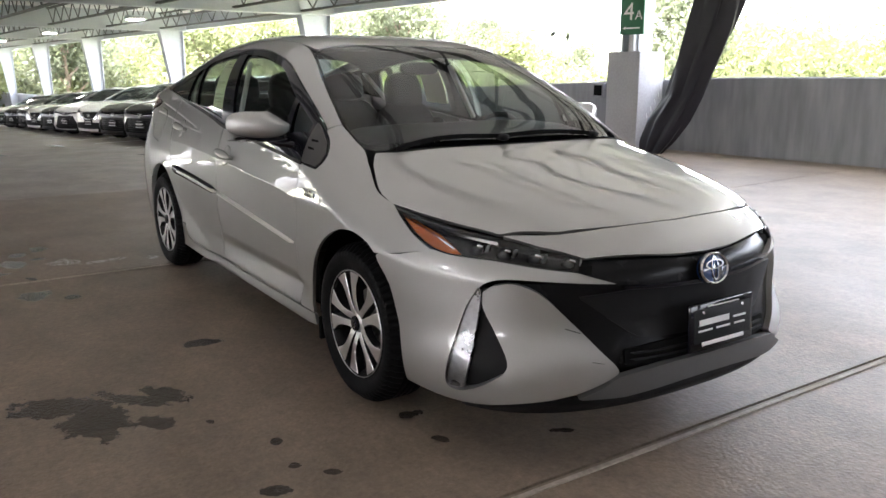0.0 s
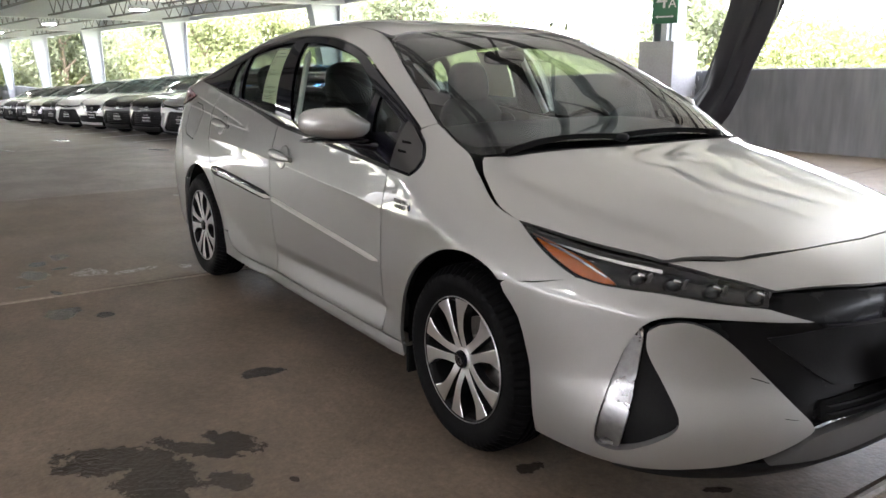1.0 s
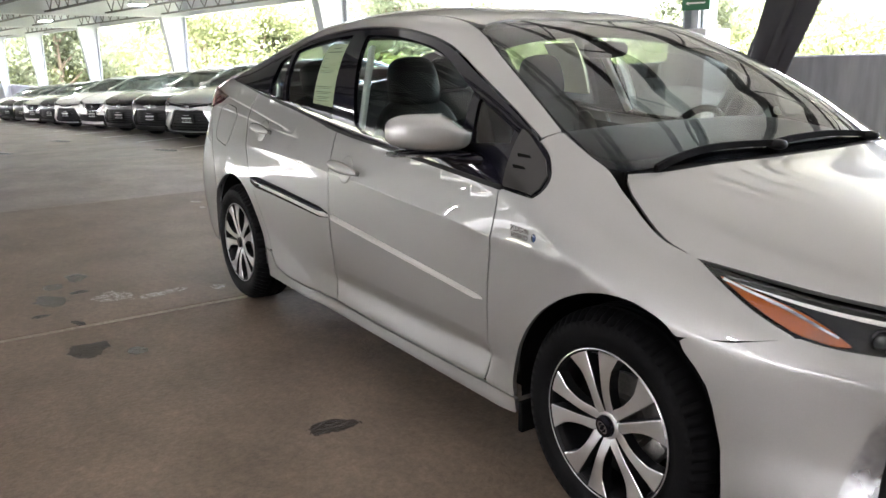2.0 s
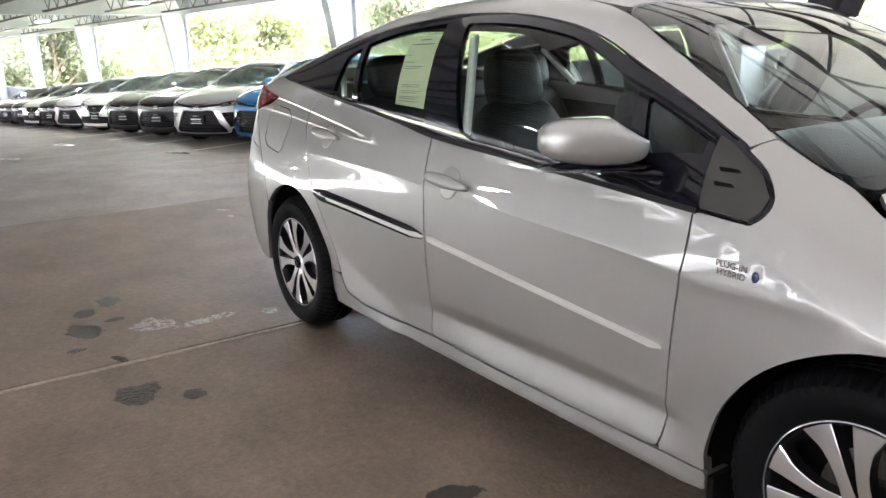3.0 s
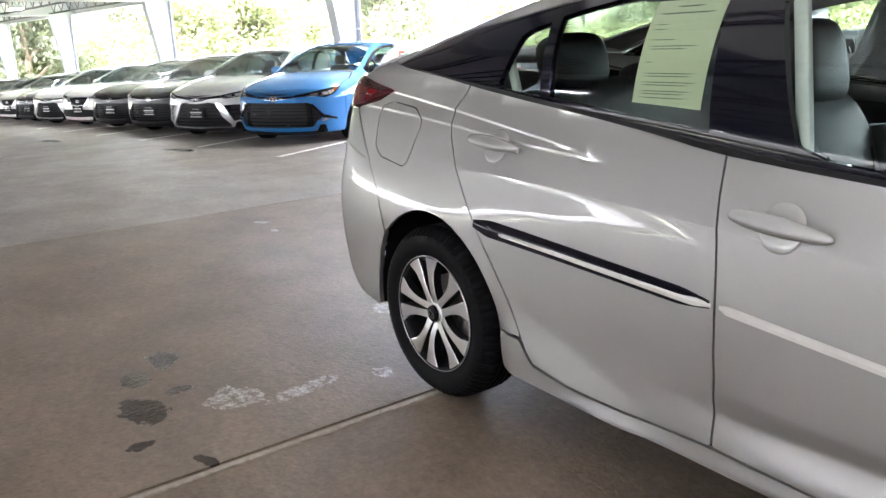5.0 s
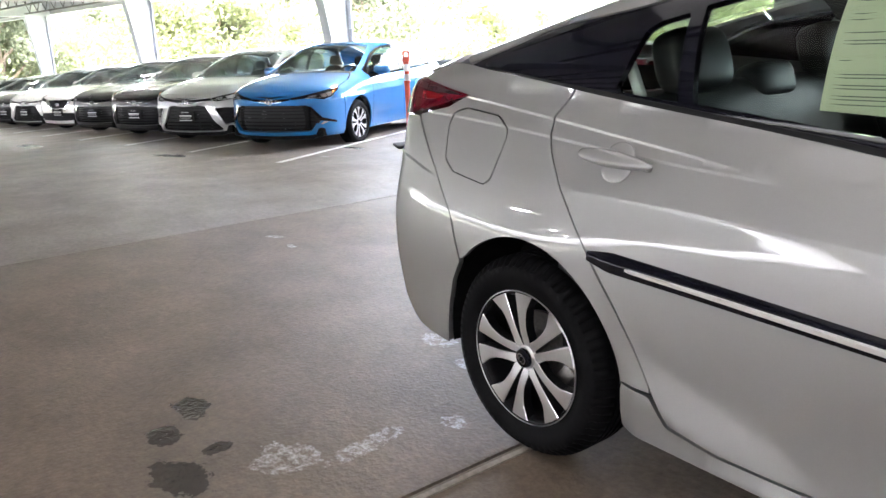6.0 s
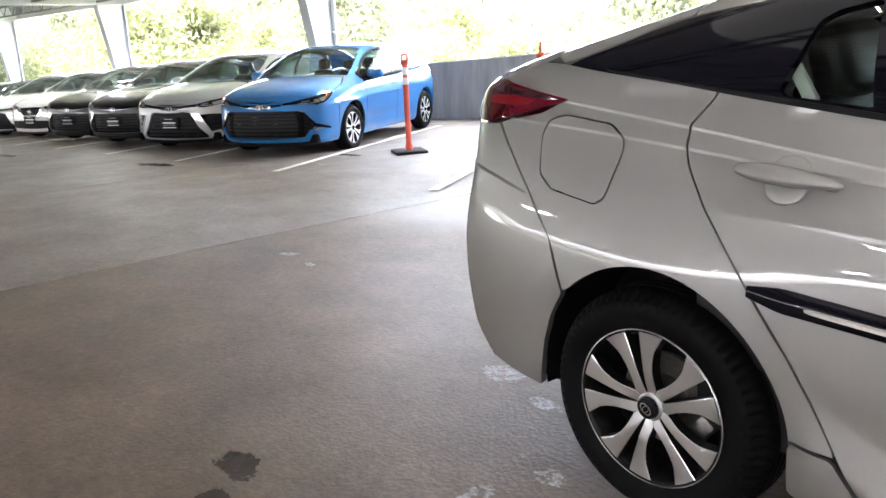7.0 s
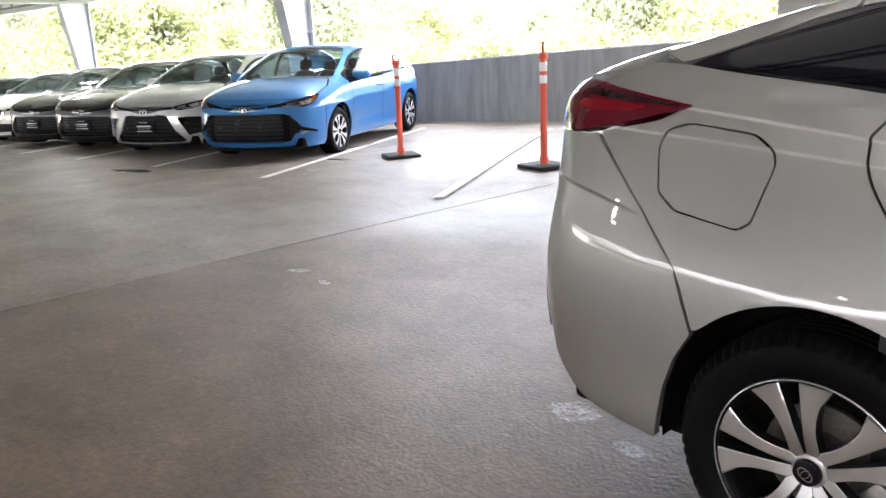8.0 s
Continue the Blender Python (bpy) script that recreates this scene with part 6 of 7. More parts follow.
    reach = lambda z: max(0.05, min(float(np.interp(z, [q[1] for q in reversed(main[1:])], [q[0] for q in reversed(main[1:])])) - 0.03, 0.66)) if style != "vee" else 0.20
    for i in range(7):
        z = main[-1][1] + (main[0][1] - main[-1][1]) * (i + 0.8) / 7.6
        w = reach(z)
        lay("grille_slat", both(face((0.0, z + 0.005), (w * 0.6, z + 0.005), (w, z + 0.005), (w, z - 0.005), (w * 0.6, z - 0.005), (0.0, z - 0.005))), nose, GRILLE_BLACK, car, step=0.08, offset=-0.010, depth=0.015, sides=(1,), rounds=0)
    lay("upper_grille" if style != "vee" else "lower_intake", both(face(*slit)), nose, GLOSS_BLACK if style != "vee" else MATT_BLACK, car, "slim gloss black grille band", step=0.03, offset=0.004, depth=0.012, sides=(1,), rounds=0)
    if pocket:
        lay("bumper_pocket", face(*pocket), nose, MATT_BLACK, car, "black bumper pocket", step=0.04, offset=-0.030, depth=0, rounds=0)
        for k in (0.35, 0.65):
            lay("pocket_fin", face(*[(h, z) for h, z in shrink([(pocket[0][0], pocket[0][1] * (1 - k) + 0.33 * k), (pocket[2][0], pocket[2][1] * (1 - k) + 0.36 * k), (pocket[2][0], pocket[2][1] * (1 - k) + 0.36 * k - 0.014), (pocket[0][0], pocket[0][1] * (1 - k) + 0.33 * k - 0.014)], 0.7)]), nose, GLOSS_BLACK, car, step=0.05, offset=-0.012, depth=0.015, rounds=0)
    if style == "bold":
        ring = face(*pocket)
        lay("pocket_frame", face(*shrink(pocket, 1.10)), nose, paint, car, "raised painted frame round the bumper pocket", step=0.02, offset=0.012, depth=0.03, rounds=0, holes=[ring])
        lay("grille_bar", both(face((0.0, 0.598), (0.10, 0.602), (0.24, 0.636), (0.47, 0.648), (0.44, 0.630), (0.27, 0.605), (0.16, 0.572), (0.0, 0.568))), nose, paint, car, "painted bar sweeping under the emblem", step=0.03, offset=0.012, depth=0.02, sides=(1,), rounds=0)
    if style == "vee":
        lay("grille_chrome", both(face((0.0, 0.505), (0.20, 0.52), (0.32, 0.70), (0.38, 0.70), (0.245, 0.482), (0.0, 0.462))), nose, CHROME, car, "chrome V-shaped grille frame", step=0.04, offset=0.014, depth=0.02, sides=(1,), rounds=0)
    if style == "hatch":
        lay("grille_lip", both(face((0.0, 0.258), (0.44, 0.262), (0.55, 0.275), (0.62, 0.36), (0.66, 0.35), (0.60, 0.245), (0.44, 0.225), (0.0, 0.22))), nose, paint, car, "painted lower grille frame", step=0.04, offset=0.016, depth=0.03, sides=(1,), rounds=0)
        lay("corner_fin", face((0.56, 0.56), (0.68, 0.42), (0.80, 0.375), (0.80, 0.355), (0.66, 0.385), (0.55, 0.53)), nose, GLOSS_BLACK, car, "black fin at the grille corner", step=0.03, offset=0.010, depth=0.02, rounds=0)
        lay("fin_edge", face((0.66, 0.350), (0.70, 0.375), (0.74, 0.37), (0.68, 0.345)), nose, CHROME, car, step=0.03, offset=0.016, depth=0.01, rounds=0)
    if style == "plain":
        lay("corner_trim", face((0.66, 0.49), (0.76, 0.47), (0.765, 0.455), (0.67, 0.475)), nose, CHROME, car, "thin chrome bumper trim", step=0.03, offset=0.012, depth=0.01, rounds=0)
    lay("headlamp", lamp_hole, nose, GLOSS_BLACK, car, "slim dark headlamp", step=0.03, offset=0.005, depth=0.012, rounds=0)
    c = 0.70 if style == "hatch" else 0.66
    lay("lamp_reflector", face((c - 0.05, 0.700), (c + 0.05, 0.735), (c + 0.08, 0.725), (c + 0.05, 0.682), (c - 0.01, 0.668)), nose, CHROME, car, "bright headlamp reflector", step=0.03, offset=0.009, depth=0.006, rounds=0)
    lay("lamp_reflector", face((c - 0.17, 0.688), (c - 0.08, 0.700), (c - 0.09, 0.680), (c - 0.17, 0.672)), nose, LED_CHROME, car, "headlamp projector", step=0.03, offset=0.009, depth=0.006, rounds=0)
    lay("light_strip", face((c - 0.22, 0.664), (c, 0.672), (c, 0.666), (c - 0.22, 0.657)), nose, CHROME, car, "bright daylight strip in the lamp", step=0.03, offset=0.010, depth=0.005, rounds=0)
    lay("side_reflector", face((0.755, 0.752), (0.778, 0.768), (0.778, 0.720), (0.755, 0.700)), nose, AMBER, car, "amber lamp corner", step=0.03, offset=0.011, depth=0.006, rounds=0)
    lay("lower_lip", both(face((0.0, 0.20), (0.5, 0.215), (0.68, 0.235), (0.68, 0.20), (0.5, 0.165), (0.0, 0.16))), nose, MATT_BLACK if style != "vee" else CHROME, car, "lower bumper lip", step=0.03, offset=0.012, depth=0.04, sides=(1,), rounds=0)
    zm = 0.675 if style != "vee" else 0.64
    badge = new("emblem")
    badge.parent = car
    badge.matrix_local = pose(float(S.ahead(0.04, zm)) + 0.010, 0, zm, 0, 80, 0) @ Matrix.Diagonal((0.68, 1.0, 1, 1))
    part("emblem_ring", lathe([(0.058, -0.004), (0.058, 0.006), (0.049, 0.008), (0.047, -0.004)], 24, "z"), CHROME, badge, "chrome oval ring")
    part("emblem_bar", box(0.016, 0.09, 0.008, pose(-0.022, 0, 0.002), 0.002), CHROME, badge)
    part("emblem_bar", box(0.09, 0.016, 0.008, pose(0.004, 0, 0.004), 0.002), CHROME, badge)
    if style == "hatch":
        for k in (-1, 1):
            part("emblem_wing", box(0.008, 0.13, 0.014, pose(-0.032, k * 0.085, 0, 0, 0, k * -24), 0.003), CHROME, badge, "slim chrome wing beside the emblem")
    else:
        plate = new("plate")
        plate.parent = car
        plate.matrix_local = pose(float(S.ahead(0.10, 0.46)) + 0.022, 0, 0.46)
        part("plate_face", box(0.012, 0.31, 0.16, None, 0.004), MATT_BLACK, plate, "black dealer plate")
        for z, w, t in ((0.066, 0.13, 0.006), (0.012, 0.22, 0.022), (-0.022, 0.20, 0.005), (-0.058, 0.23, 0.013)):
            part("print_bar", box(0.004, w, t, pose(0.008, 0, z)), PLATE_WHITE, plate)
    # bonnet and greenhouse
    hood = [(1.27, 0.0), (1.25, -0.40), (1.20, -0.66), (1.45, -0.755), (1.74, -0.765), (1.93, -0.72), (2.07, -0.53), (2.135, -0.25), (2.15, 0.0)]
    lay("bonnet", hood + [(x, -y) for x, y in reversed(hood[1:-1])], top, paint, car, step=step, sides=(1,), depth=0.02)
    lay("fender_top", [(1.745, 0.69), (1.5, 0.79), (1.2, 0.85), (0.95, 0.905), (1.00, 1.035), (1.10, 1.012)] + [(x, float(S.top(x, y)) - 0.004) for x, y in ((1.20, 0.66), (1.45, 0.755), (1.60, 0.762), (1.74, 0.766))] + [(1.745, 0.78)], side, paint, car, step=step * 0.7, rounds=0)
    nosestrip = [(2.155, 0.0), (2.14, -0.25), (2.075, -0.535), (1.94, -0.725), (1.99, -0.725), (2.13, -0.53), (2.19, -0.25), (2.205, 0.0)]
    lay("nose_panel", nosestrip + [(x, -y) for x, y in reversed(nosestrip[1:-1])], top, paint, car, step=step * 0.6, sides=(1,), rounds=0)
    ws = B.vh((1.24, 0.0), (1.22, 0.40), (1.15, 0.66), (0.9, 0.66), (0.6, 0.60), (0.36, 0.53), (0.33, 0.3), (0.32, 0.0))
    for ob in lay("windshield", ws + [(x, 0.6 * math.pi - w) for x, w in reversed(ws[1:-1])], vault, ROW_GLASS, car, step=step, sides=(1,), depth=0):
        ob.visible_shadow = False
    pil = B.vz((1.02, 1.02), (0.86, 1.10), (0.55, 1.25), (0.30, 1.33), (0.0, 1.365), (-0.5, 1.37), (-1.0, 1.29))
    out = B.vh((-1.0, 0.53), (-0.5, 0.54), (0.0, 0.54), (0.36, 0.535), (0.6, 0.605), (0.9, 0.665), (1.10, 0.68))
    lay("pillar_arch", pil + out, vault, paint, car, step=step * 0.7, rounds=0)
    rf = B.vh((0.315, 0.0), (0.325, 0.3), (0.35, 0.535), (0.0, 0.536), (-0.5, 0.534), (-1.0, 0.525), (-1.02, 0.3), (-1.03, 0.0))
    lay("roof", rf + [(x, 0.6 * math.pi - w) for x, w in reversed(rf[1:-1])], vault, paint, car, step=step, sides=(1,), rounds=0)
    dlo = B.vz((1.01, 1.01), (0.99, 0.955), (0.5, 0.965), (-0.2, 0.985), (-1.0, 1.015), (-1.32, 1.05), (-1.0, 1.27), (-0.5, 1.355), (0.0, 1.352), (0.30, 1.318), (0.55, 1.24), (0.86, 1.09))
    fg = B.vz((0.66, 1.165), (0.66, 0.985), (0.4, 0.985), (-0.12, 0.998), (-0.14, 1.338), (0.0, 1.338), (0.28, 1.304), (0.55, 1.222))
    vg = B.vz((0.685, 1.152), (0.86, 1.068), (0.93, 1.022), (0.92, 0.982), (0.69, 0.983))
    rg = B.vz((-0.20, 1.342), (-0.18, 1.004), (-0.6, 1.018), (-1.0, 1.036), (-1.16, 1.065), (-0.93, 1.242), (-0.5, 1.341))
    lay("window_frame", dlo, vault, GLOSS_BLACK, car, "black window surround", step=step * 0.7, holes=[fg, vg, rg], rounds=0)
    for name, poly in (("front_window", fg), ("vent_window", vg), ("rear_window", rg)):
        for ob in lay(name, poly, vault, ROW_GLASS, car, step=step, offset=-0.006, depth=0, rounds=0):
            ob.visible_shadow = False
    k = (-1.75 if not hatch else -1.72)
    back = B.vh((-1.05, 0.0), (-1.04, 0.3), (-1.02, 0.50), (-1.3, 0.53), (k, 0.55), (k - 0.03, 0.3), (k - 0.04, 0.0))
    for ob in lay("rear_glass", back + [(x, 0.6 * math.pi - w) for x, w in reversed(back[1:-1])], vault, ROW_GLASS, car, step=step, sides=(1,), depth=0):
        ob.visible_shadow = False
    lay("rear_pillar", B.vz((-1.0, 1.29), (-1.34, 1.055), (-1.32, 1.015), (-1.745, 1.04), (-1.75, 1.06)) + B.vh((k, 0.56), (-1.3, 0.535), (-1.02, 0.51)), vault, paint, car, step=step * 0.7, rounds=0)
    dk = B.vh((k - 0.05, 0.0), (k - 0.04, 0.4), (k - 0.01, 0.68), (rear_x, 0.66), (rear_x - 0.05, 0.3), (rear_x - 0.06, 0.0))
    lay("boot_lid", dk + [(x, 0.6 * math.pi - w) for x, w in reversed(dk[1:-1])], vault, paint, car, step=step, sides=(1,), rounds=0)
    lay("tail_lamp", B.t((end_cap + 0.42, 0.80, 0.95), (end_cap + 0.2, 0.76, 0.96), (end_cap + 0.2, 0.76, 0.80), (end_cap + 0.36, 0.82, 0.82)), tail, RED_LENS, car, step=0.04, offset=0.01, depth=0.02)
    for s in (-1, 1):
        mir = new("door_mirror")
        mir.parent = car
        mir.matrix_local = pose(0.72, s * 0.93, 1.02, 0, 0, s * 18)
        part("mirror_shell", superblob(0.075, 0.12, 0.07, 0.75, 12), paint, mir)
        part("mirror_arm", box(0.05, 0.10, 0.03, pose(0.02, -s * 0.10, -0.05), 0.008), MATT_BLACK, mir)
        for x in (1.35, -1.35):
            road_wheel(car, x, s * 0.755, s, fine=False, spokes=10 if style in ("hatch", "bold") else 5, alloy=ALLOY)
            wheel_house(car, x, s, 0.378, 0.378)
    part("underbody", box(4.2, 1.4, 0.12, pose(0, 0, 0.25), 0.02), LINER, car)
    part("engine_cover", box(0.8, 1.1, 0.45, pose(1.75, 0, 0.48), 0.05), LINER, car)
    part("floor_pan", box(2.4, 1.45, 0.05, pose(-0.2, 0, 0.4)), LINER, car)
    part("dashboard", superblob(0.22, 0.66, 0.12, 0.5, 10, pose(0.92, 0, 0.90)), SEAT, car)
    lay("door_lining", [(-1.2, 0.3), (-1.2, 0.96), (0.9, 0.90), (0.9, 0.3)], side, SEAT, car, step=0.15, offset=-0.06, depth=0)
    lay("headliner", B.vz((0.36, 1.33), (0.0, 1.36), (-1.0, 1.28)) + [(-1.0, 0.3 * math.pi), (0.34, 0.3 * math.pi)], vault, HEADLINER, car, step=0.12, offset=-0.03, depth=0)
    for y in (-0.37, 0.37):
        for x, z in ((-0.20, 0.86), (-1.05, 0.82)):
            st = new("seat")
            st.parent = car
            part("backrest", superblob(0.06, 0.20, 0.28, 0.55, 8, pose(x, y, z - 0.07, 0, -16)), SEAT, st)
            part("headrest", superblob(0.045, 0.10, 0.08, 0.6, 8, pose(x - 0.09, y, z + 0.28, 0, -12)), SEAT, st)
    part("steering_wheel", lathe([(0.18 + 0.014 * math.cos(a), 0.014 * math.sin(a)) for a in np.linspace(0, 2 * math.pi, 8)], 24, "z"), MATT_BLACK, car).matrix_local = pose(0.58, 0.37, 0.92, 0, -64, 0)
    return car


def stall(i, d=0.0):
    """The pose of a car in the i-th stall of the row."""
    x = -10.45 - 2.43 * i + 0.50 * d
    return pose(x, 4.15 - 0.12 * i - 0.866 * d, fall(x + 0.4), 0, 0, -60.0)


LOW = Matrix.Diagonal((1.01, 1.01, 0.965, 1))
blue_car = parked_car("bright blue compact hatchback parked nose out in the row", BLUE, "hatch", hatch=True, step=0.05)
blue_car.matrix_world = stall(0) @ Matrix.Diagonal((0.975, 1.0, 0.955, 1))
silver_saloon = parked_car("light grey saloon with a large black grille in the parked row", LIGHT_GREY, "bold")
silver_saloon.matrix_world = stall(1, 0.05) @ Matrix.Diagonal((1.02, 1.02, 0.965, 1))
white_saloon = parked_car("white saloon with a large black grille in the parked row", WHITE, "bold")
white_saloon.matrix_world = stall(5, 0.05) @ LOW
charcoal_car = parked_car("charcoal grey saloon parked nose out in the row", CHARCOAL, "plain")
charcoal_car.matrix_world = stall(2, -0.05) @ LOW
black_car = parked_car("black saloon parked nose out in the row", BLACK, "plain")
black_car.matrix_world = stall(3, -0.1) @ LOW
white_small = parked_car("white saloon with a chrome V-shaped grille", WHITE, "vee")
white_small.matrix_world = stall(4, -0.1) @ LOW
copy_thing(black_car, stall(6, -0.05) @ LOW)
copy_thing(white_small, stall(7, 0.0) @ LOW)
copy_thing(black_car, stall(8, -0.1) @ LOW)
copy_thing(charcoal_car, stall(9, 0.0) @ LOW)
copy_thing(white_saloon, stall(10, 0.0) @ LOW)

# ---- stall lines ----
for i in range(-1, 10):
    x, y = -7.83 - 2.43 * i, 1.58 - 0.12 * i
    m = pose(x, y, 0, 0, 0, 120.3)
    if i == -1:
        m = pose(-5.43, 1.81, 0, 0, 0, 119.9)
    vs, fs = [], []
    for q in range(14):
        for w in (-0.05, 0.05):
            p = m @ Vector((5.2 * q / 13, w, 0))
            vs.append((p.x, p.y, deck_height(p.x, p.y) + 0.012))
    line = mesh_object("stall_line", vs, [(2 * q, 2 * q + 2, 2 * q + 3, 2 * q + 1) for q in range(13)], LINE_PAINT)
    tagged(line, "worn white painted parking stall line", "line", "stall lines", "structure")


# ---- red delineator posts ----
def post(x, y, turn, loop):
    p = thing("delineator_post", "red-orange plastic delineator post with white bands on a black base", "post", pose(x, y, deck_height(x, y), 0, 0, turn) @ Matrix.Diagonal((0.9, 0.9, 0.84, 1)), "delineator posts")
    part("base", box(0.42, 0.42, 0.045, pose(0, 0, 0.0225, 0, 0, 45), 0.012), RUBBER, p, "black rubber base")
    part("tube", lathe([(0.050, 0.04), (0.050, 0.10), (0.038, 0.14), (0.036, 0.92), (0.046, 0.93), (0.046, 0.95), (0.037, 0.96), (0.037, 1.22), (0.05, 1.23), (0.05, 1.27), (0.03, 1.29), (0.0, 1.29)], 24, "z"), CONE_RED, p)
    for z in (1.00, 1.14):
        part("band", lathe([(0.0385, z - 0.05), (0.0395, z - 0.048), (0.0395, z + 0.048), (0.0385, z + 0.05)], 24, "z"), REFLECT, p, "white reflective band")
    if loop:
        bm = bmesh.new()
        pts = [(-0.04, 1.27), (-0.045, 1.36), (0.045, 1.36), (0.04, 1.27)]
        for (xa, za), (xb, zb_) in zip(pts, pts[1:]):
            rod(bm, (xa, 0, za), (xb, 0, zb_), 0.011, 8)
        part("handle", bm, CONE_RED, p)
    else:
        part("handle", lathe([(0.016, 1.28), (0.014, 1.40), (0.010, 1.41), (0, 1.41)], 12, "z"), CONE_RED, p)
    return p


post(-7.75, 3.34, 20, True)
post(-5.71, 3.46, 35, False)

# ---- the sign column in the corner, wall boxes, tarpaulin ----
z0 = deck_height(-4.86, 7.31)
pier = thing("column_sign", "grey concrete pier with a steel column and a green level sign", "column", pose(-4.86, 7.31, z0, 0, 0, YAW), kind="structure")
part("pier", box(0.62, 0.60, 1.58 - z0, pose(0, 0, (1.58 - z0) / 2), 0.015), PIER_GREY, pier, "grey painted concrete pier")
for x in (-0.17, 0.17):
    part("flange", box(0.03, 0.32, 1.5, pose(x * 0.9, 0, 2.2 - z0)), STEEL_GREY, pier)
part("web", box(0.30, 0.03, 1.5, pose(0, 0, 2.2 - z0)), STEEL_GREY, pier)
sign = thing("level_sign", "green and white parking level sign reading 4A", "sign", pose(-4.74, 7.06, 2.13, 0, 0, 14) @ Matrix.Diagonal((0.86, 0.9, 0.86, 1)))
part("panel", box(0.46, 0.025, 0.70, None, 0.004), SIGN_GREEN, sign)
part("bracket", box(0.10, 0.12, 0.35, pose(0.0, 0.06, -0.45)), STEEL_GREY, sign)


lettering("4", 0.42, pose(-0.06, -0.016, -0.10, 90), SIGN_WHITE, sign)
lettering("A", 0.22, pose(0.13, -0.016, -0.10, 90), SIGN_WHITE, sign)
part("arrow", extrude_outline([(-0.17, 0), (-0.12, 0.03), (-0.12, 0.012), (0.16, 0.012), (0.16, -0.012), (-0.12, -0.012), (-0.12, -0.03)], 0.003, pose(0, -0.014, -0.24, 90)), SIGN_WHITE, sign)
for x in (-5.87, -4.30):
    b = thing("wall_box", "dark grey metal junction box on the parapet", "box", pose(x, wall_y(x) - 0.035, 0.98, 0, 0, YAW + 180))
    part("housing", box(0.24, 0.07, 0.24, None, 0.006), WALL_GREY, b)
    # Raised black plate; its colour stands in for the shade in a recess.
    part("recess", box(0.17, 0.01, 0.17, pose(0, -0.036, 0), 0.003), LINER, b)

tarp = bmesh.new()
rows = []
for k in range(61):
    t = k / 60
    z = 3.2 - 3.06 * t
    mid = float(np.interp(z, (0.12, 0.60, 0.96, 1.84, 3.2), (-3.87, -3.63, -3.43, -3.15, -2.85)))
    wide = float(np.interp(z, (0.14, 0.32, 0.60, 0.96, 1.84, 3.2), (0.19, 0.28, 0.33, 0.29, 0.37, 0.44)))
    ring = []
    for j in range(56):
        a = 2 * math.pi * j / 56
        fold = 1 + 0.20 * math.sin(3 * a + 3 * t) * (0.5 + 0.5 * t) + 0.12 * math.sin(7 * a - 6 * t) + 0.05 * math.sin(13 * a + 8 * t)
        ring.append(tarp.verts.new((mid + wide * 0.88 * math.cos(a) * fold, 6.85 + (mid + 3.1) * 0.25 + wide * 0.5 * math.sin(a) * fold, z)))
    rows.append(ring)
for a, b in zip(rows, rows[1:]):
    for j in range(56):
        tarp.faces.new((a[j], a[(j + 1) % 56], b[(j + 1) % 56], b[j]))
tarp.faces.new(rows[-1])
bmesh.ops.recalc_face_normals(tarp, faces=tarp.faces)
tarp_ob = thing("tarpaulin", "gathered black tarpaulin hanging from the roof over the parapet", "tarpaulin")
part("sheet", tarp, CLOTH, tarp_ob)
for k in range(24):
    z = 3.0 - k * 0.10
    mid = float(np.interp(z, (0.12, 0.60, 0.96, 1.84, 3.2), (-3.87, -3.63, -3.43, -3.15, -2.85)))
    part("lace", rod(bmesh.new(), (mid - 0.33, 6.67 + (mid + 3.1) * 0.25, z), (mid - 0.30, 6.65 + (mid + 3.1) * 0.25, z - 0.06), 0.004, 5), REFLECT, tarp_ob)

# ---- ceiling lamps, overhead wire ----
for i in range(-1, 6):
    for d in (3.0, 14.0, 25.0, 36.0):
        c = COLUMN_0 + ALONG * (BAY * (i + 0.5)) + INTO * d
        lampbody = thing("ceiling_lamp", "white square ceiling lamp between the roof joists", "lamp", pose(c.x, c.y, 2.69 + lift(c.x), 0, 0, YAW), "ceiling lamps")
        part("housing", box(0.44, 0.44, 0.10, pose(0, 0, 0.06), 0.01), STEEL_GREY, lampbody)
        part("diffuser", box(0.36, 0.36, 0.02, pose(0, 0, 0.0), 0.004), LAMP_GLOW, lampbody)
wire = bmesh.new()
for a, b in (((-40, 40, 6.2), (20, 34, 7.4)), ((-48, 30, 5.2), (-15, 60, 9.5))):
    a, b = Vector(a), Vector(b)
    pts = [a.lerp(b, k / 16) - Vector((0, 0, 1.2 * math.sin(math.pi * k / 16))) for k in range(17)]
    for p, q in zip(pts, pts[1:]):
        rod(wire, p, q, 0.02, 5)
tagged(part("overhead_wire", wire, JOIST), "thin dark overhead wires beyond the parapet", "wire")


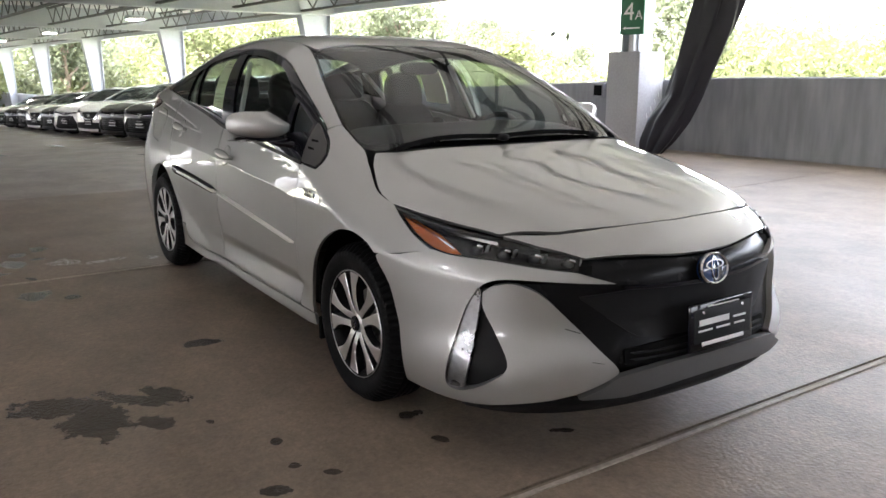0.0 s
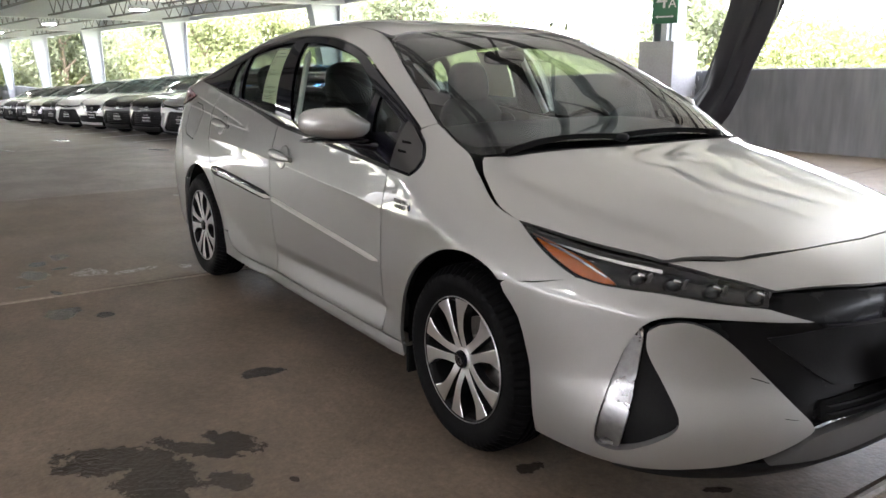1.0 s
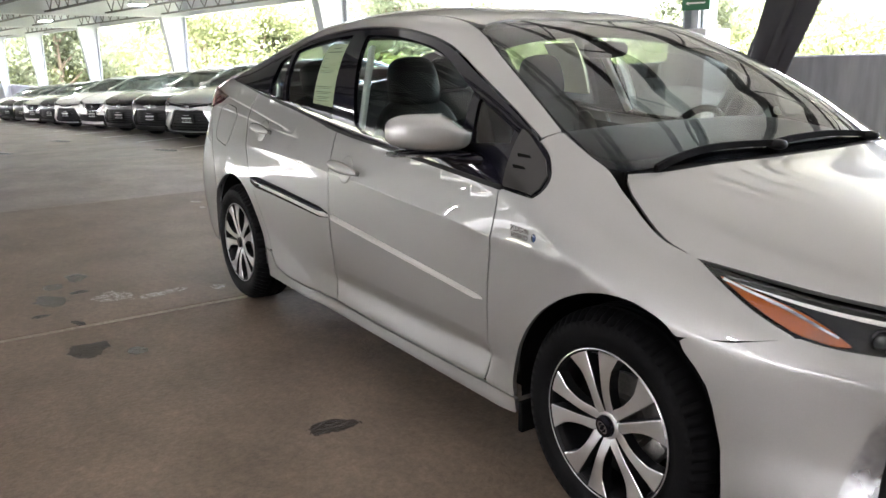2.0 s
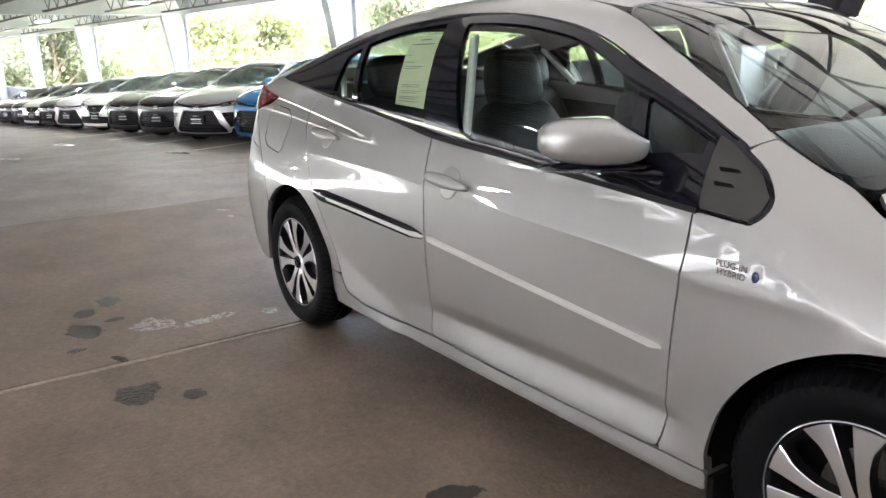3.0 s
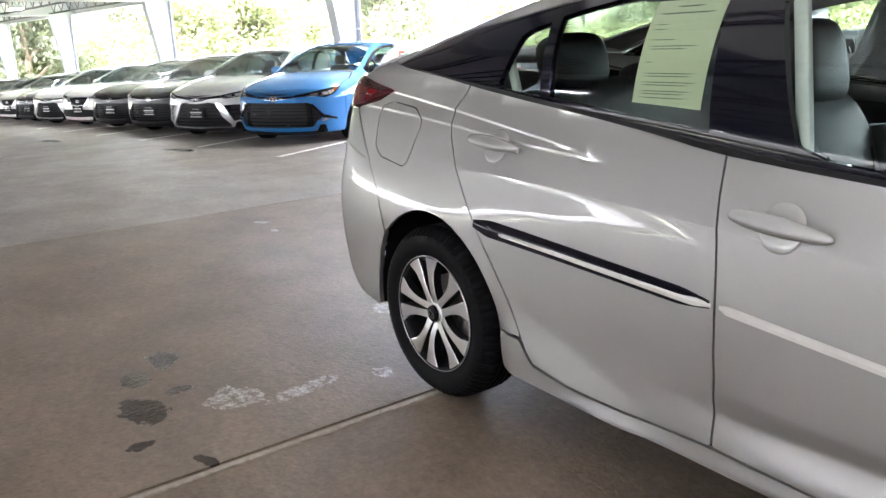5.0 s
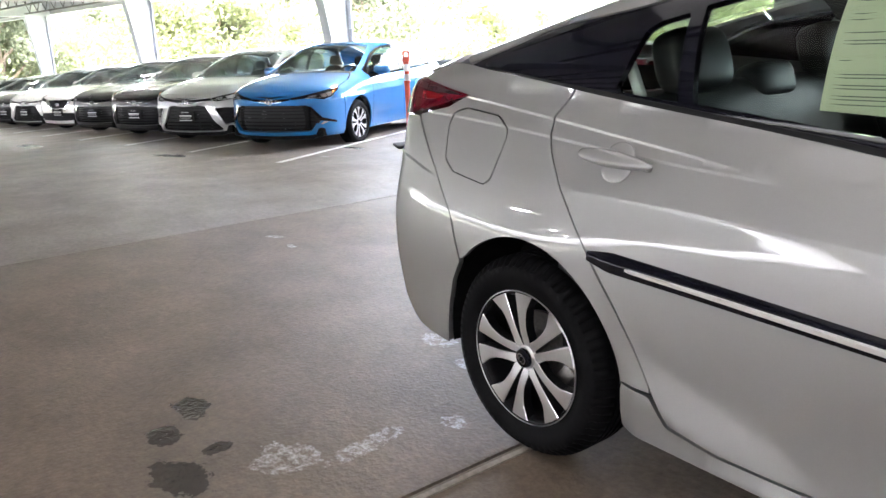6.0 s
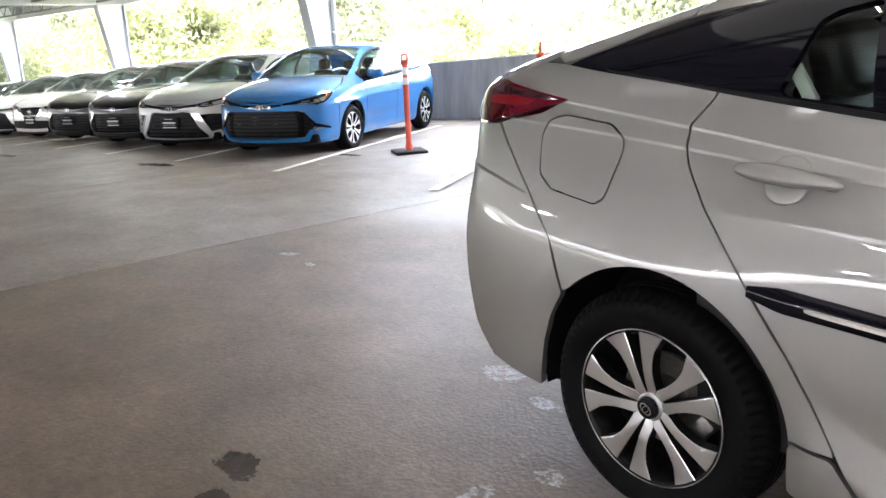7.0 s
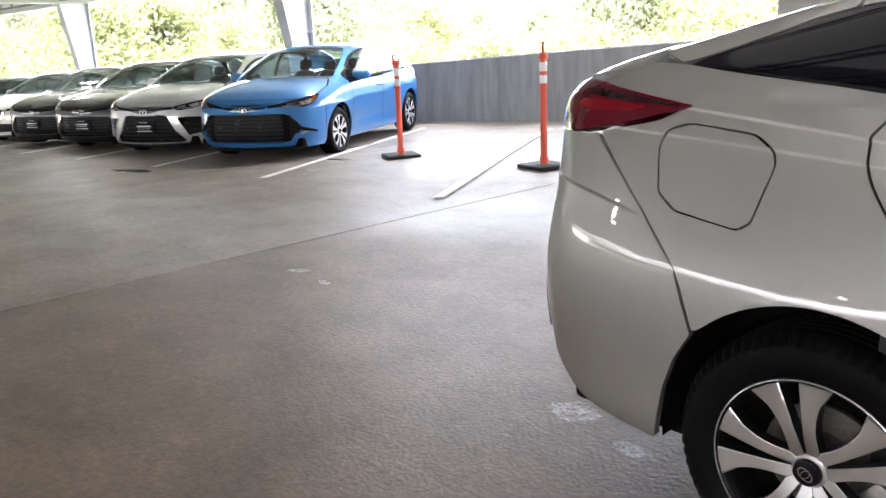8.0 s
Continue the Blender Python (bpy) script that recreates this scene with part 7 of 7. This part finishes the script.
# ---- trees beyond the parapet ----
def tree(name, label, height, spread, leaves, size, leaf, seed):
    rng = np.random.RandomState(seed)
    t = thing(name, label, "tree", group="trees beyond the parapet")
    bm = bmesh.new()
    trunk_h = height * 0.45
    prof = [(0.028 * height, 0), (0.020 * height, trunk_h * 0.4), (0.014 * height, trunk_h), (0.006 * height, height * 0.8)]
    bm = lathe(prof, 9, "z")
    tips = []
    for k in range(11):
        a, z = 2.4 * k + rng.rand(), height * (0.32 + 0.045 * k)
        tip = Vector((math.cos(a) * spread * (0.85 - 0.04 * k), math.sin(a) * spread * (0.85 - 0.04 * k), z + height * 0.14))
        tips.append(tip)
        base = Vector((0, 0, z - height * 0.05))
        d = tip - base
        bmesh.ops.create_cone(bm, cap_ends=False, segments=6, radius1=0.010 * height, radius2=0.003 * height, depth=d.length, matrix=Matrix.Translation((base + tip) / 2) @ d.to_track_quat("Z", "Y").to_matrix().to_4x4())
    part("trunk", bm, BARK, t)
    clumps = [np.array(tip) + rng.randn(3) * spread * 0.12 for tip in tips for _ in range(3)] + [np.array((0, 0, height * 0.85)) + rng.randn(3) * spread * 0.2 for _ in range(4)]
    clumps = np.array(clumps)
    pick = rng.randint(0, len(clumps), leaves)
    pos = clumps[pick] + rng.randn(leaves, 3) * spread * np.array((0.20, 0.20, 0.15))
    u = rng.randn(leaves, 3)
    u /= np.linalg.norm(u, axis=1)[:, None]
    w = np.cross(u, rng.randn(leaves, 3))
    w /= np.linalg.norm(w, axis=1)[:, None]
    s = size * (0.6 + 0.8 * rng.rand(leaves, 1))
    quad = np.stack([pos - u * s, pos + w * s * 0.5, pos + u * s, pos - w * s * 0.5], 1).reshape(-1, 3)
    me = bpy.data.meshes.new("crown")
    me.from_pydata(quad.tolist(), [], np.arange(leaves * 4).reshape(-1, 4).tolist())
    me.materials.append(leaf)
    crown = new("crown", me)
    crown.parent = t
    return t


kinds = [tree("tree", "bright spring-green leafy tree beyond the parapet", 9.0, 3.6, 8500, 0.15, LEAF_A, 3),
         tree("tree", "darker green leafy tree beyond the parapet", 10.5, 3.4, 8500, 0.16, LEAF_B, 5),
         tree("tree", "low spreading yellow-green tree beyond the parapet", 7.0, 4.0, 8500, 0.15, LEAF_C, 8)]
rng = random.Random(12)
first = [True, True, True]


def plant(k, x, y, s):
    m = pose(x, y, -6, 0, 0, rng.random() * 360) @ Matrix.Diagonal((s, s, s * (0.9 + 0.2 * rng.random()), 1))
    if first[k]:
        kinds[k].matrix_world, first[k] = m, False
    else:
        c = copy_thing(kinds[k], m)
        c.matrix_world = m


def planted_at(k, azimuth, away, s):
    plant(k, 1.0 + away * math.cos(radians(azimuth)), -2.0 + away * math.sin(radians(azimuth)), s)


for i in range(26):
    a = -78 + i * 2.6
    plant(rng.choice((0, 2, 0)), a + rng.uniform(-1, 1), 24 + 0.10 * a + rng.uniform(0, 9), rng.uniform(0.74, 0.86))
for i in range(9):
    plant(rng.choice((0, 2)), -8 + i * 2.8 + rng.uniform(-1, 1), 28 + rng.uniform(0, 14), rng.uniform(0.84, 1.02))
for i in range(30):
    planted_at(rng.choice((0, 0, 1)), 178 - i * 1.35 + rng.uniform(-0.5, 0.5), rng.uniform(62, 95), rng.uniform(1.0, 1.3))
for i in range(34):
    planted_at(rng.choice((0, 1)), 178 - i * 1.1 + rng.uniform(-0.5, 0.5), rng.uniform(110, 170), rng.uniform(1.5, 2.1) * (1.1 - 0.008 * i))
for i in range(14):
    planted_at(rng.choice((0, 1)), 138 - i * 2.6 + rng.uniform(-0.8, 0.8), rng.uniform(110, 150), rng.uniform(0.95, 1.2))

for i in range(12):
    planted_at(rng.choice((0, 2, 1)), 128 - i * 1.5 + rng.uniform(-0.5, 0.5), rng.uniform(44, 62), rng.uniform(0.92, 1.12))

# ---- the wooded ridge on the skyline ----
ridge_vs, ridge_fs = [], []
nr = np.random.RandomState(9)
STEPS, ROWS = 660, 12
swell = np.convolve(nr.randn(STEPS + 41), np.ones(41) / 41, "valid") * 9
for i in range(STEPS + 1):
    turn = 60 + i * 132 / STEPS
    a = radians(turn)
    rise = float(np.interp(turn, (60, 110, 128, 140, 150, 165, 192), (7, 10, 13, 20, 27, 36, 40))) + float(swell[i % len(swell)])
    for k in range(ROWS):
        up = math.sin(0.5 * math.pi * k / (ROWS - 1)) if k else -0.1
        away = 250 + 9 * k + 5 * nr.randn()
        ridge_vs.append((away * math.cos(a), away * math.sin(a), -6 + (rise + 6) * up + 1.5 * nr.randn() * (k > 0)))
for i in range(STEPS):
    for k in range(ROWS - 1):
        q = i * ROWS + k
        ridge_fs.append((q, q + ROWS, q + ROWS + 1, q + 1))
# The pale grey-green base puts the distance haze into the woods' colour.
ridge = mesh_object("backdrop", ridge_vs, ridge_fs, surface("far_woods", (0.105, 0.118, 0.082), rough=0.9, scale=0.05, vary=0.30, grain=0.3, relief=0), smooth=True)
tagged(ridge, "wooded ridge on the skyline with distance haze put into its pale colour", "ridge", kind="structure")
